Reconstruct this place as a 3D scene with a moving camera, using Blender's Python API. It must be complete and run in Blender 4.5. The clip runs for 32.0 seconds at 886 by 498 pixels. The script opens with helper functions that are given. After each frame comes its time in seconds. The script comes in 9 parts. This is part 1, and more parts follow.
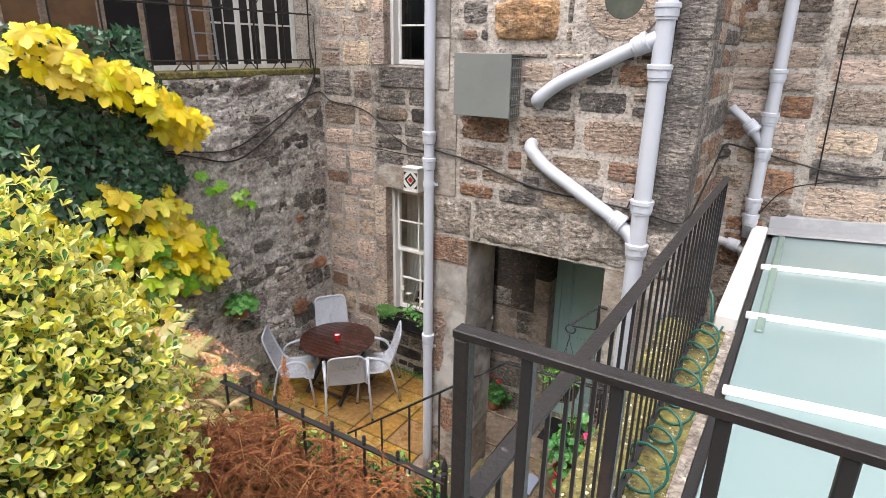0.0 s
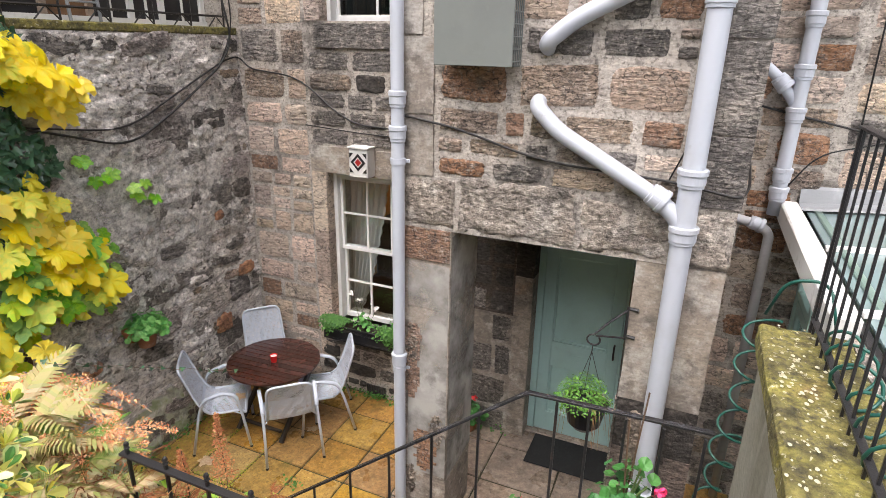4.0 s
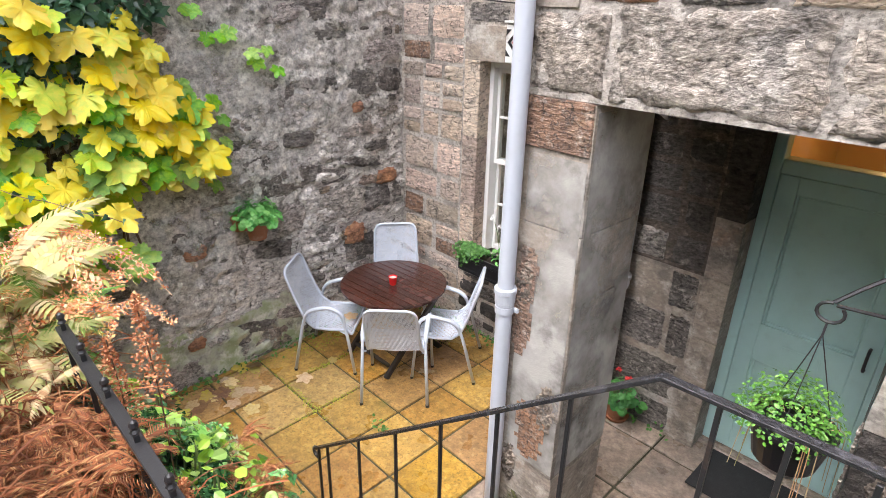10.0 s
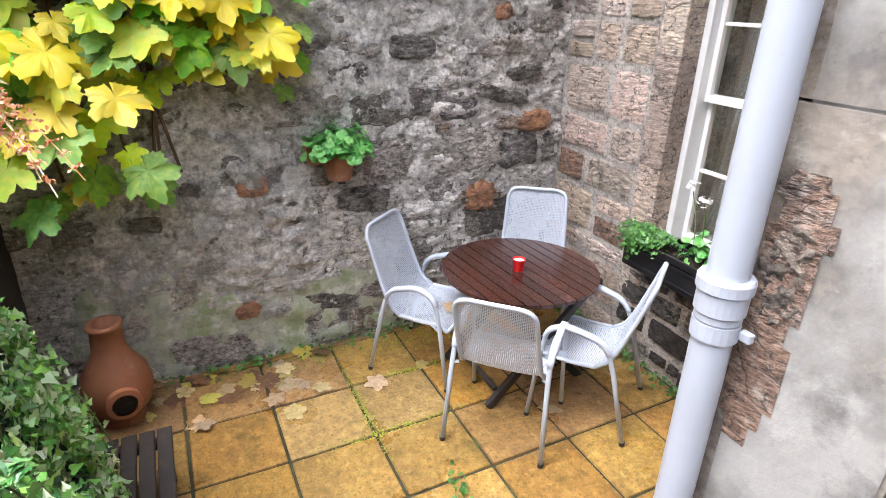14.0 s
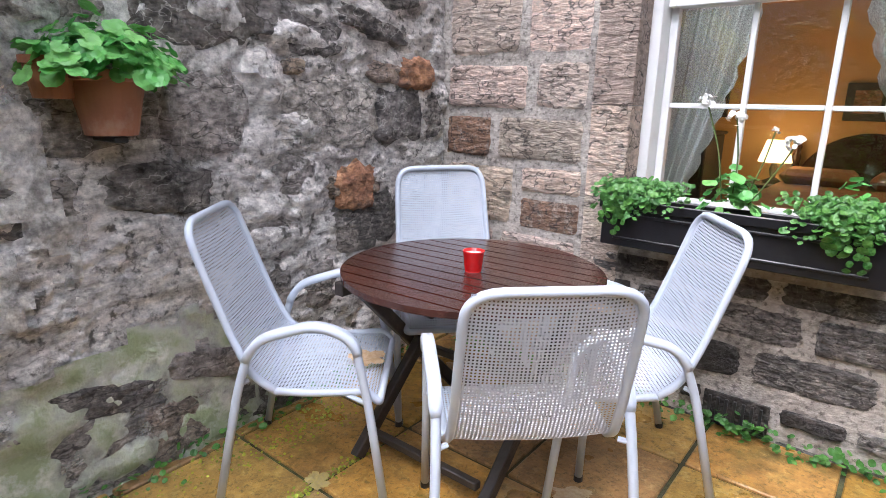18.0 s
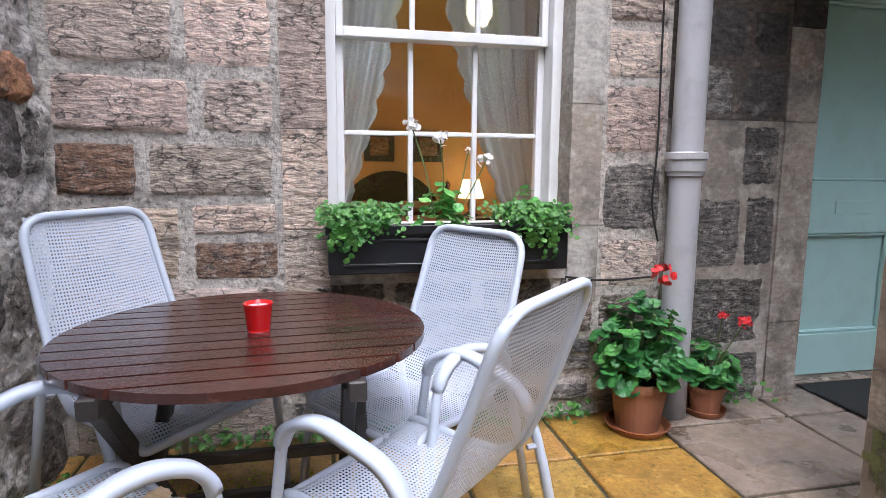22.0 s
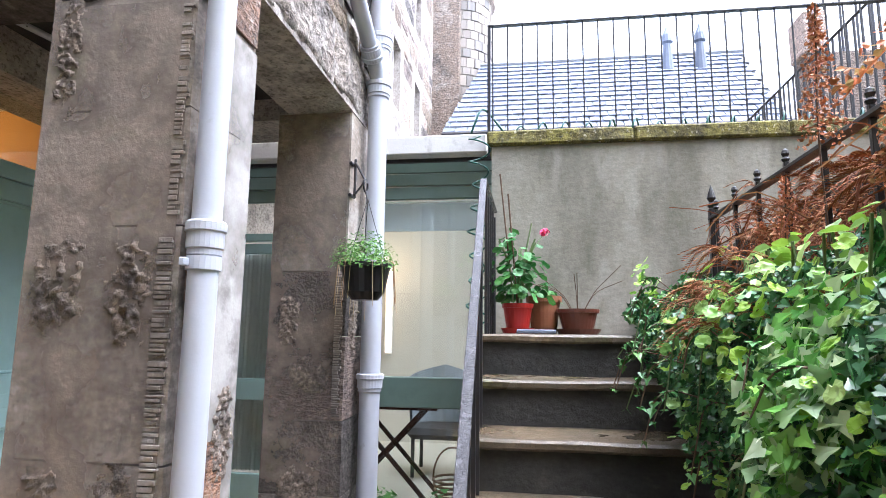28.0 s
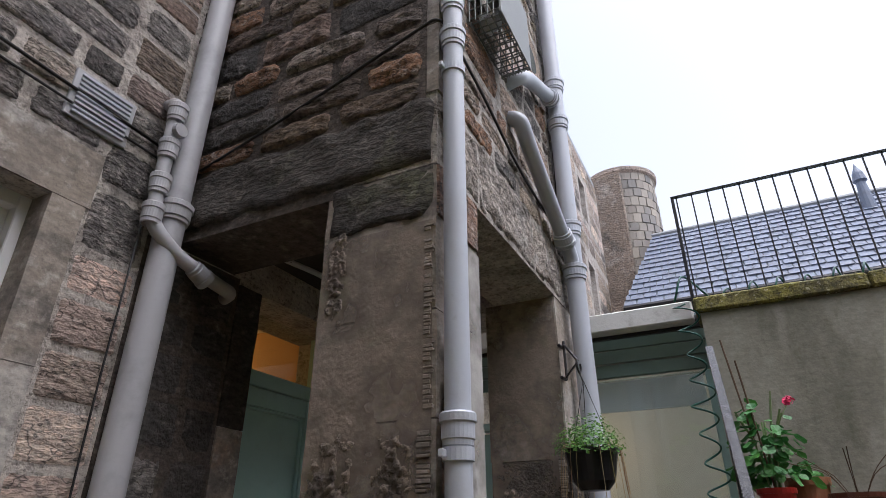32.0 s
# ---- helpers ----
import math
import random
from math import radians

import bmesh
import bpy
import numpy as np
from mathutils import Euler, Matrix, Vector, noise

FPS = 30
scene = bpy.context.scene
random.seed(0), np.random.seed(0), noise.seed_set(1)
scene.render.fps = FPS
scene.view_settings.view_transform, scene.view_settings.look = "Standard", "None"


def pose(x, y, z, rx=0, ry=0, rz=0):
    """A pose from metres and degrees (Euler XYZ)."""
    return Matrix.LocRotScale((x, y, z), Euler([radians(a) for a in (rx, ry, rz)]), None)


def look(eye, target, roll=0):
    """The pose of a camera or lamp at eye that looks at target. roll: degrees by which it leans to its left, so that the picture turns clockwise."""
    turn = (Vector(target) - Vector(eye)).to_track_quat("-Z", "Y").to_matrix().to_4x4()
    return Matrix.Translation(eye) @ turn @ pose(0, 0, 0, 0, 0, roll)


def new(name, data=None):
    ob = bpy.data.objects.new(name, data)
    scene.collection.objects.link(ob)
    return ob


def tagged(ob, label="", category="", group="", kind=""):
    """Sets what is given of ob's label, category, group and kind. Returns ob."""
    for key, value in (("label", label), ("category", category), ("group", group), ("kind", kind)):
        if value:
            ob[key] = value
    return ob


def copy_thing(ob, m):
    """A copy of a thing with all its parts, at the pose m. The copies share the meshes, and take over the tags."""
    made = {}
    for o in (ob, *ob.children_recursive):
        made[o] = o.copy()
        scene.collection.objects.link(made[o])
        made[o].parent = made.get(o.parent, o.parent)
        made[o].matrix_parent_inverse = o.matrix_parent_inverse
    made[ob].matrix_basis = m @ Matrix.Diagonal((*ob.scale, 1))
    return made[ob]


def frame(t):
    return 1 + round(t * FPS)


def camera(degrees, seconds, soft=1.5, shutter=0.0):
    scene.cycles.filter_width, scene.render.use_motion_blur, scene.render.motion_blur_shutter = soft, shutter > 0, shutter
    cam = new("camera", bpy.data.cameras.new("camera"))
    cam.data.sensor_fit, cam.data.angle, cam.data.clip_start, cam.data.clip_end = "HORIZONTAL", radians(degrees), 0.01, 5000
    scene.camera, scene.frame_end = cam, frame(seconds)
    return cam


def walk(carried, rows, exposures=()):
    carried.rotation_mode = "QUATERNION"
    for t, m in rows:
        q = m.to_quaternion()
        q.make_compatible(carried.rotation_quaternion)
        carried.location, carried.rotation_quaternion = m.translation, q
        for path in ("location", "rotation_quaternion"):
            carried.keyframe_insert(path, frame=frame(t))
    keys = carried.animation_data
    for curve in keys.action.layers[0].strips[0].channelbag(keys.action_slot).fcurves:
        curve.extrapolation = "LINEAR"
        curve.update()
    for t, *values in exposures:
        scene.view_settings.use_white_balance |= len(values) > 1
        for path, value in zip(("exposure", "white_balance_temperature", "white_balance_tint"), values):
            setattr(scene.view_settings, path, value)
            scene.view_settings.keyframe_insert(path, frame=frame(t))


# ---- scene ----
cam = camera(74.9, 32.0, soft=0.8)
METRES, EYE, TILT, LEAN, TURN = 8.4, 4.23, 0.0, 0.0, 31.9
ROWS = [
    (0.0, 0.0, 0.0, 0.0, 0.29, -19.15, -0.84),
    (0.5, -0.0125, 0.0155, -0.0109, -0.12, -19.04, -0.88),
    (1.0, -0.0263, 0.0276, -0.0227, -2.64, -18.98, -0.93),
    (1.5, -0.0354, 0.0445, -0.0324, -3.71, -18.96, -0.99),
    (2.0, -0.0429, 0.0641, -0.0436, -4.51, -18.95, -1.0),
    (2.5, -0.0485, 0.081, -0.05, -5.17, -18.94, -1.01),
    (3.0, -0.048, 0.1068, -0.0531, -6.05, -18.95, -0.94),
    (3.5, -0.0487, 0.1247, -0.0484, -7.32, -19.01, -0.91),
    (5.5, -0.0435, 0.1347, -0.0411, -8.89, -22.24, -1.1),
    (6.0, -0.0442, 0.14, -0.0414, -6.0, -22.67, -1.26),
    (6.5, -0.0463, 0.144, -0.0424, -2.8, -23.02, -1.25),
    (7.0, -0.042, 0.1477, -0.0485, 0.01, -23.34, -1.17),
    (7.5, -0.0284, 0.1583, -0.0625, 2.62, -23.45, -1.01),
    (8.0, -0.0152, 0.1744, -0.0807, 5.05, -23.7, -0.97),
    (8.5, -0.0064, 0.1947, -0.095, 6.44, -23.8, -1.01),
    (9.0, 0.0045, 0.218, -0.1092, 9.41, -23.75, -1.09),
    (9.5, 0.0136, 0.2412, -0.1252, 11.9, -23.75, -1.02),
    (10.0, 0.0233, 0.2638, -0.1392, 14.42, -23.58, -1.07),
    (10.5, 0.0331, 0.2813, -0.1488, 17.32, -23.54, -1.14),
    (11.0, 0.0404, 0.304, -0.1649, 20.59, -23.41, -1.2),
    (11.5, 0.0426, 0.325, -0.1776, 24.09, -23.31, -1.29),
    (12.0, 0.0425, 0.3468, -0.1897, 29.3, -23.43, -1.33),
    (12.5, 0.0327, 0.3701, -0.2048, 32.0, -23.67, -1.39),
    (13.0, 0.0219, 0.3986, -0.2164, 33.06, -23.78, -1.38),
    (13.5, 0.0093, 0.4183, -0.2286, 33.15, -23.69, -1.49),
    (15.5, -0.059, 0.4732, -0.2831, 25.27, -19.74, -1.64),
    (16.0, -0.0747, 0.4871, -0.2976, 20.77, -17.58, -1.54),
    (16.5, -0.0928, 0.4981, -0.3096, 16.82, -16.35, -1.56),
    (17.0, -0.112, 0.5124, -0.3227, 13.63, -15.46, -1.48),
    (17.5, -0.1234, 0.5266, -0.3326, 11.56, -14.84, -1.28),
    (18.0, -0.14, 0.5414, -0.3478, 7.44, -14.05, -1.26),
    (18.5, -0.151, 0.5592, -0.3614, 2.56, -13.43, -1.12),
    (19.0, -0.1609, 0.5804, -0.3658, 1.32, -12.53, -1.06),
    (19.5, -0.1756, 0.5952, -0.3687, -2.67, -11.79, -1.03),
    (20.0, -0.1857, 0.6124, -0.3715, -10.8, -11.08, -0.95),
    (20.5, -0.201, 0.6197, -0.371, -22.2, -10.11, -0.93),
    (21.0, -0.2215, 0.6162, -0.3704, -32.68, -8.98, -0.66),
    (21.5, -0.2339, 0.6091, -0.3675, -37.58, -8.45, -0.55),
    (22.0, -0.2368, 0.6061, -0.3649, -43.81, -7.72, -0.44),
    (22.5, -0.2352, 0.6078, -0.3623, -49.93, -6.44, -0.36),
    (23.0, -0.2318, 0.6107, -0.3599, -57.23, -4.98, -0.35),
    (23.5, -0.2293, 0.6122, -0.36, -64.19, -3.73, -0.27),
    (24.0, -0.2263, 0.6108, -0.3613, -73.91, -2.9, -0.16),
    (24.5, -0.2272, 0.6079, -0.3612, -83.43, -2.47, -0.1),
    (25.0, -0.231, 0.6018, -0.3579, -91.11, -2.17, -0.05),
    (25.5, -0.2355, 0.5963, -0.3563, -96.61, -1.82, 0.05),
    (26.0, -0.2383, 0.5893, -0.355, -101.87, -1.71, 0.04),
    (26.5, -0.2393, 0.5846, -0.3517, -106.17, -1.53, -0.04),
    (28.5, -0.2367, 0.5863, -0.3403, -114.12, 13.12, -0.16),
    (29.0, -0.2385, 0.5871, -0.3393, -112.11, 19.12, 0.06),
    (29.5, -0.2393, 0.5883, -0.3388, -109.93, 23.05, 0.11),
    (30.0, -0.2409, 0.5911, -0.3388, -106.79, 25.64, 0.14),
    (30.5, -0.2408, 0.5945, -0.3403, -104.17, 26.81, 0.11),
    (31.0, -0.2386, 0.6026, -0.3419, -101.59, 26.81, 0.07),
    (31.5, -0.2387, 0.6067, -0.3435, -98.53, 26.62, 0.16),
    (32.0, -0.2389, 0.6101, -0.3456, -95.34, 26.46, 0.14),
]
EXPOSURES = [(0.0, 1.75, 6700, 14), (6.0, 1.92, 6700, 14), (9.0, 2.18, 6500, 14), (10.0, 2.36, 6400, 14), (13.0, 2.50, 6200, 14), (16.0, 2.62, 6000, 15), (20.0, 2.35, 5800, 15), (23.0, 2.28, 5800, 15), (26.0, 2.90, 5700, 15), (28.5, 2.70, 5700, 15), (29.0, 2.28, 5900, 15), (30.0, 1.45, 6000, 14), (31.0, 1.16, 6000, 14), (32.0, 1.20, 6100, 15)]
walk(cam, [(t, pose(0, 0, EYE, TILT, LEAN, TURN) @ pose(METRES * x, METRES * y, METRES * z, 90 + pitch, roll, yaw)) for t, x, y, z, yaw, pitch, roll in ROWS], EXPOSURES)

# ---- world and light: a bright overcast day ----
SUN_EL, SUN_AZ = radians(68), radians(190)
world = bpy.data.worlds.new("overcast_sky")
scene.world = world
world.use_nodes = True
_wt = world.node_tree
_sky = _wt.nodes.new("ShaderNodeTexSky")
_sky.sky_type = "NISHITA"
_sky.sun_disc = False
_sky.sun_elevation, _sky.sun_rotation = SUN_EL, SUN_AZ
_sky.air_density, _sky.dust_density = 1.0, 4.0
_hs = _wt.nodes.new("ShaderNodeHueSaturation")
_hs.inputs["Saturation"].default_value = 0.36
_wt.links.new(_sky.outputs[0], _hs.inputs["Color"])
_wt.links.new(_hs.outputs[0], _wt.nodes["Background"].inputs[0])
_wt.nodes["Background"].inputs[1].default_value = 0.15
sun = new("sun", bpy.data.lights.new("sun", "SUN"))
sun.data.energy, sun.data.angle, sun.data.color = 0.5, radians(80), (1.0, 0.97, 0.93)
sun.matrix_world = look((0, 0, 0), (-math.sin(SUN_AZ) * math.cos(SUN_EL), -math.cos(SUN_AZ) * math.cos(SUN_EL), -math.sin(SUN_EL)))

# ---- materials ----
def mat(name, base=(0.5, 0.5, 0.5), rough=0.7, metal=0.0, var=0.0, spots=(), bump=0.0, bump_scale=40.0, bump_detail=6.0, hue=0.0, wet=0.0, coords="Object", stretch=None, late=(), cracks=(), streak=None, grain=0.0, bedding=(1, 1, 2.4)):
    """A procedural surface. var: change of value from object to object; spots: layers of (colour, scale, low, high, strength);
    late: more layers, over the change from object to object; bump: height in metres at bump_scale; hue: colour drift from object to object; wet: patches of lower roughness."""
    m = bpy.data.materials.new(name)
    m.use_nodes = True
    t = m.node_tree
    n, ln = t.nodes, t.links
    b = n["Principled BSDF"]
    b.inputs["Roughness"].default_value, b.inputs["Metallic"].default_value = rough, metal
    co = n.new("ShaderNodeTexCoord")
    geo = n.new("ShaderNodeNewGeometry")
    src = geo.outputs["Position"] if coords == "World" else co.outputs["Object"]
    stain = src
    if streak:
        sm = n.new("ShaderNodeMapping")
        sm.inputs["Scale"].default_value = streak
        ln.new(src, sm.inputs["Vector"])
        stain = sm.outputs[0]
    col = n.new("ShaderNodeRGB")
    col.outputs[0].default_value = (*base, 1)
    out = col.outputs[0]
    def layer(out, colour, scale, lo, hi, strength):
        no = n.new("ShaderNodeTexNoise")
        no.inputs["Scale"].default_value, no.inputs["Detail"].default_value, no.inputs["Roughness"].default_value = scale, 8, 0.62
        ln.new(stain, no.inputs["Vector"])
        ra = n.new("ShaderNodeMapRange")
        ra.inputs["From Min"].default_value, ra.inputs["From Max"].default_value, ra.inputs["To Max"].default_value = lo, hi, strength
        ln.new(no.outputs["Fac"], ra.inputs["Value"])
        mx = n.new("ShaderNodeMix")
        mx.data_type = "RGBA"
        ln.new(ra.outputs[0], mx.inputs["Factor"])
        ln.new(out, mx.inputs["A"])
        mx.inputs["B"].default_value = (*colour, 1)
        return mx.outputs["Result"]

    for spot in spots:
        out = layer(out, *spot)
    if var or hue:
        oi = n.new("ShaderNodeObjectInfo")
        hs = n.new("ShaderNodeHueSaturation")
        for inp, amount, mul in (("Value", var, 1.0), ("Hue", hue, 7.31), ("Saturation", var * 0.6, 3.7)):
            if not amount:
                continue
            a = n.new("ShaderNodeMath")
            a.operation = "MULTIPLY"
            a.inputs[1].default_value = mul
            ln.new(oi.outputs["Random"], a.inputs[0])
            f = n.new("ShaderNodeMath")
            f.operation = "FRACT"
            ln.new(a.outputs[0], f.inputs[0])
            r = n.new("ShaderNodeMapRange")
            mid = 0.5 if inp == "Hue" else 1.0
            r.inputs["To Min"].default_value, r.inputs["To Max"].default_value = mid - amount, mid + amount
            ln.new(f.outputs[0], r.inputs["Value"])
            ln.new(r.outputs[0], hs.inputs[inp])
        ln.new(out, hs.inputs["Color"])
        out = hs.outputs[0]
    for spot in late:
        out = layer(out, *spot)
    for colour, scale, width, strength in cracks:
        mp = n.new("ShaderNodeMapping")
        mp.inputs["Scale"].default_value = (1, 1, 1.7)
        ln.new(src, mp.inputs["Vector"])
        no = n.new("ShaderNodeTexNoise")
        no.inputs["Scale"].default_value, no.inputs["Detail"].default_value, no.inputs["Roughness"].default_value = scale, 3, 0.55
        ln.new(mp.outputs[0], no.inputs["Vector"])
        su, ab, ra, mx = n.new("ShaderNodeMath"), n.new("ShaderNodeMath"), n.new("ShaderNodeMapRange"), n.new("ShaderNodeMix")
        su.operation, ab.operation, mx.data_type = "SUBTRACT", "ABSOLUTE", "RGBA"
        su.inputs[1].default_value = 0.5
        ln.new(no.outputs["Fac"], su.inputs[0])
        ln.new(su.outputs[0], ab.inputs[0])
        ln.new(ab.outputs[0], ra.inputs["Value"])
        ra.inputs["From Max"].default_value, ra.inputs["To Min"].default_value, ra.inputs["To Max"].default_value = width, strength, 0.0
        ln.new(ra.outputs[0], mx.inputs["Factor"])
        ln.new(out, mx.inputs["A"])
        mx.inputs["B"].default_value = (*colour, 1)
        out = mx.outputs["Result"]
    if grain:
        grain = min(0.85, 1.35 * grain)
        mp = n.new("ShaderNodeMapping")
        mp.inputs["Scale"].default_value = bedding
        ln.new(src, mp.inputs["Vector"])
        last = None
        for scale, weight, vec in ((21, 3.6, mp.outputs[0]), (66, 1.7, src)):
            no, ma = n.new("ShaderNodeTexNoise"), n.new("ShaderNodeMath")
            no.inputs["Scale"].default_value, no.inputs["Detail"].default_value, no.inputs["Roughness"].default_value = scale, 4, 0.6
            ln.new(vec, no.inputs["Vector"])
            ma.operation = "MULTIPLY_ADD"
            ma.inputs[1].default_value = weight * grain
            ln.new(no.outputs["Fac"], ma.inputs[0])
            if last:
                ln.new(last, ma.inputs[2])
            else:
                ma.inputs[2].default_value = 1.0 - 2.65 * grain
            last = ma.outputs[0]
        hg, cl = n.new("ShaderNodeHueSaturation"), n.new("ShaderNodeClamp")
        cl.inputs["Min"].default_value, cl.inputs["Max"].default_value = 0.2, 2.0
        ln.new(last, cl.inputs["Value"])
        ln.new(cl.outputs[0], hg.inputs["Value"])
        ln.new(out, hg.inputs["Color"])
        out = hg.outputs[0]
    ln.new(out, b.inputs["Base Color"])
    if wet:
        no = n.new("ShaderNodeTexNoise")
        no.inputs["Scale"].default_value, no.inputs["Detail"].default_value = 3.0, 4
        ln.new(src, no.inputs["Vector"])
        ra = n.new("ShaderNodeMapRange")
        ra.inputs["From Min"].default_value, ra.inputs["From Max"].default_value = 0.4, 0.62
        ra.inputs["To Min"].default_value, ra.inputs["To Max"].default_value = rough, max(0.05, rough - wet)
        ln.new(no.outputs["Fac"], ra.inputs["Value"])
        ln.new(ra.outputs[0], b.inputs["Roughness"])
    if bump:
        no = n.new("ShaderNodeTexNoise")
        no.inputs["Scale"].default_value, no.inputs["Detail"].default_value, no.inputs["Roughness"].default_value = bump_scale, bump_detail, 0.65
        if stretch:
            mp = n.new("ShaderNodeMapping")
            mp.inputs["Scale"].default_value = stretch
            ln.new(src, mp.inputs["Vector"])
            ln.new(mp.outputs[0], no.inputs["Vector"])
        else:
            ln.new(src, no.inputs["Vector"])
        bp = n.new("ShaderNodeBump")
        bp.inputs["Strength"].default_value, bp.inputs["Distance"].default_value = 1.0, bump
        n2, ma = n.new("ShaderNodeTexNoise"), n.new("ShaderNodeMath")
        n2.inputs["Scale"].default_value, n2.inputs["Detail"].default_value = bump_scale * 4.3, 4
        ln.new(src, n2.inputs["Vector"])
        ma.operation = "MULTIPLY_ADD"
        ma.inputs[1].default_value = 0.16
        ln.new(n2.outputs["Fac"], ma.inputs[0])
        ln.new(no.outputs["Fac"], ma.inputs[2])
        ln.new(ma.outputs[0], bp.inputs["Height"])
        ln.new(bp.outputs[0], b.inputs["Normal"])
    return m


def let_through(m, colour, amount):
    """A thin leaf that passes some of its light through."""
    n, ln = m.node_tree.nodes, m.node_tree.links
    tl, mx = n.new("ShaderNodeBsdfTranslucent"), n.new("ShaderNodeMixShader")
    mx.inputs[0].default_value = amount
    ln.new(colour, tl.inputs["Color"])
    ln.new(n["Principled BSDF"].outputs[0], mx.inputs[1])
    ln.new(tl.outputs[0], mx.inputs[2])
    ln.new(mx.outputs[0], n["Material Output"].inputs[0])


def leaf_mat(name, base, other, rough=0.45, var=0.25, hue=0.02, scale=6.0):
    m = mat(name, base, rough, var=var, hue=hue, spots=((other, scale, 0.42, 0.62, 0.85),), bump=0.002, bump_scale=30)
    b = m.node_tree.nodes["Principled BSDF"]
    b.inputs["Subsurface Weight"].default_value = 0.0
    b.inputs["Transmission Weight"].default_value = 0.0
    let_through(m, b.inputs["Base Color"].links[0].from_socket, 0.3)
    return m


def island_leaf_mat(name, colours, rough=0.4, thin=0.0):
    """Leaves joined in one mesh: each takes one of the colours."""
    m = bpy.data.materials.new(name)
    m.use_nodes = True
    n, ln = m.node_tree.nodes, m.node_tree.links
    g = n.new("ShaderNodeNewGeometry")
    cr = n.new("ShaderNodeValToRGB")
    cr.color_ramp.interpolation = "LINEAR"
    while len(cr.color_ramp.elements) < len(colours):
        cr.color_ramp.elements.new(0.5)
    for i, c in enumerate(colours):
        cr.color_ramp.elements[i].position = i / max(1, len(colours) - 1)
        cr.color_ramp.elements[i].color = (*c, 1)
    ln.new(g.outputs["Random Per Island"], cr.inputs[0])
    b = n["Principled BSDF"]
    ln.new(cr.outputs[0], b.inputs["Base Color"])
    b.inputs["Roughness"].default_value = rough
    if thin:
        let_through(m, cr.outputs[0], thin)
    return m


M = {}
# soot, lime smears, iron stain and fine pitting that run over stones and joints alike
AGED = (((0.085, 0.078, 0.072), 1.5, 0.54, 0.66, 0.70), ((0.52, 0.46, 0.40), 2.7, 0.55, 0.66, 0.60), ((0.10, 0.09, 0.082), 11, 0.56, 0.68, 0.60), ((0.54, 0.48, 0.42), 17, 0.57, 0.68, 0.55), ((0.06, 0.052, 0.047), 48, 0.54, 0.64, 0.6), ((0.60, 0.54, 0.47), 30, 0.56, 0.68, 0.4))
AGED_W = (((0.62, 0.59, 0.55), 1.6, 0.49, 0.62, 0.75), ((0.14, 0.125, 0.115), 3.4, 0.57, 0.69, 0.60), ((0.60, 0.57, 0.53), 8, 0.57, 0.66, 0.60), ((0.05, 0.045, 0.04), 21, 0.56, 0.64, 0.8), ((0.22, 0.25, 0.13), 1.3, 0.60, 0.74, 0.5), ((0.10, 0.09, 0.082), 60, 0.54, 0.68, 0.3), ((0.60, 0.57, 0.52), 28, 0.56, 0.68, 0.4))
M["mortar"] = mat("lime_mortar", (0.47, 0.43, 0.385), 0.9, spots=(((0.25, 0.21, 0.18), 6, 0.45, 0.65, 0.6),), late=AGED, bump=0.022, bump_scale=20, coords="World", grain=0.28)
M["mortar_dark"] = mat("dark_brown_mortar", (0.085, 0.068, 0.056), 0.9, spots=(((0.06, 0.05, 0.045), 3, 0.45, 0.65, 0.7), ((0.27, 0.22, 0.18), 14, 0.55, 0.7, 0.5), ((0.09, 0.10, 0.05), 2, 0.6, 0.72, 0.6)), bump=0.02, bump_scale=20, coords="World", grain=0.50)
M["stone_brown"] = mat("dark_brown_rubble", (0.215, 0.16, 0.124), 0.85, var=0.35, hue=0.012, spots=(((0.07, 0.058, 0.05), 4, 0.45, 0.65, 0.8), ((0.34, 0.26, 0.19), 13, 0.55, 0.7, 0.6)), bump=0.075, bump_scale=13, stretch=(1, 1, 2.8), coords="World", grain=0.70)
M["lime"] = mat("pale_lime_smear", (0.62, 0.59, 0.55), 0.9, spots=(((0.42, 0.39, 0.36), 5, 0.46, 0.62, 0.7), ((0.13, 0.115, 0.105), 9, 0.57, 0.66, 0.8), ((0.76, 0.74, 0.70), 12, 0.54, 0.66, 0.6)), bump=0.05, bump_scale=11, coords="World", grain=0.50, bedding=(1, 1, 1.3))
# film for the piers' west sides: brown stain with shade mixed into its colour
M["soot"] = mat("brown_soot_shade_film", (0.25, 0.205, 0.168), 0.9, spots=(((0.12, 0.10, 0.085), 1.8, 0.48, 0.66, 0.75), ((0.34, 0.285, 0.235), 4, 0.54, 0.68, 0.7), ((0.12, 0.13, 0.06), 3, 0.6, 0.72, 0.5)), bump=0.008, bump_scale=14, coords="World", grain=0.10)
def patchy(m, scale, lo, hi, least):
    """Lets a stain thin out in patches."""
    n, ln = m.node_tree.nodes, m.node_tree.links
    g, no, ra = n.new("ShaderNodeNewGeometry"), n.new("ShaderNodeTexNoise"), n.new("ShaderNodeMapRange")
    no.inputs["Scale"].default_value, no.inputs["Detail"].default_value, no.inputs["Roughness"].default_value = scale, 7, 0.6
    ln.new(g.outputs["Position"], no.inputs["Vector"])
    ra.inputs["From Min"].default_value, ra.inputs["From Max"].default_value, ra.inputs["To Min"].default_value = lo, hi, least
    ln.new(no.outputs["Fac"], ra.inputs["Value"])
    ln.new(ra.outputs[0], n["Principled BSDF"].inputs["Alpha"])


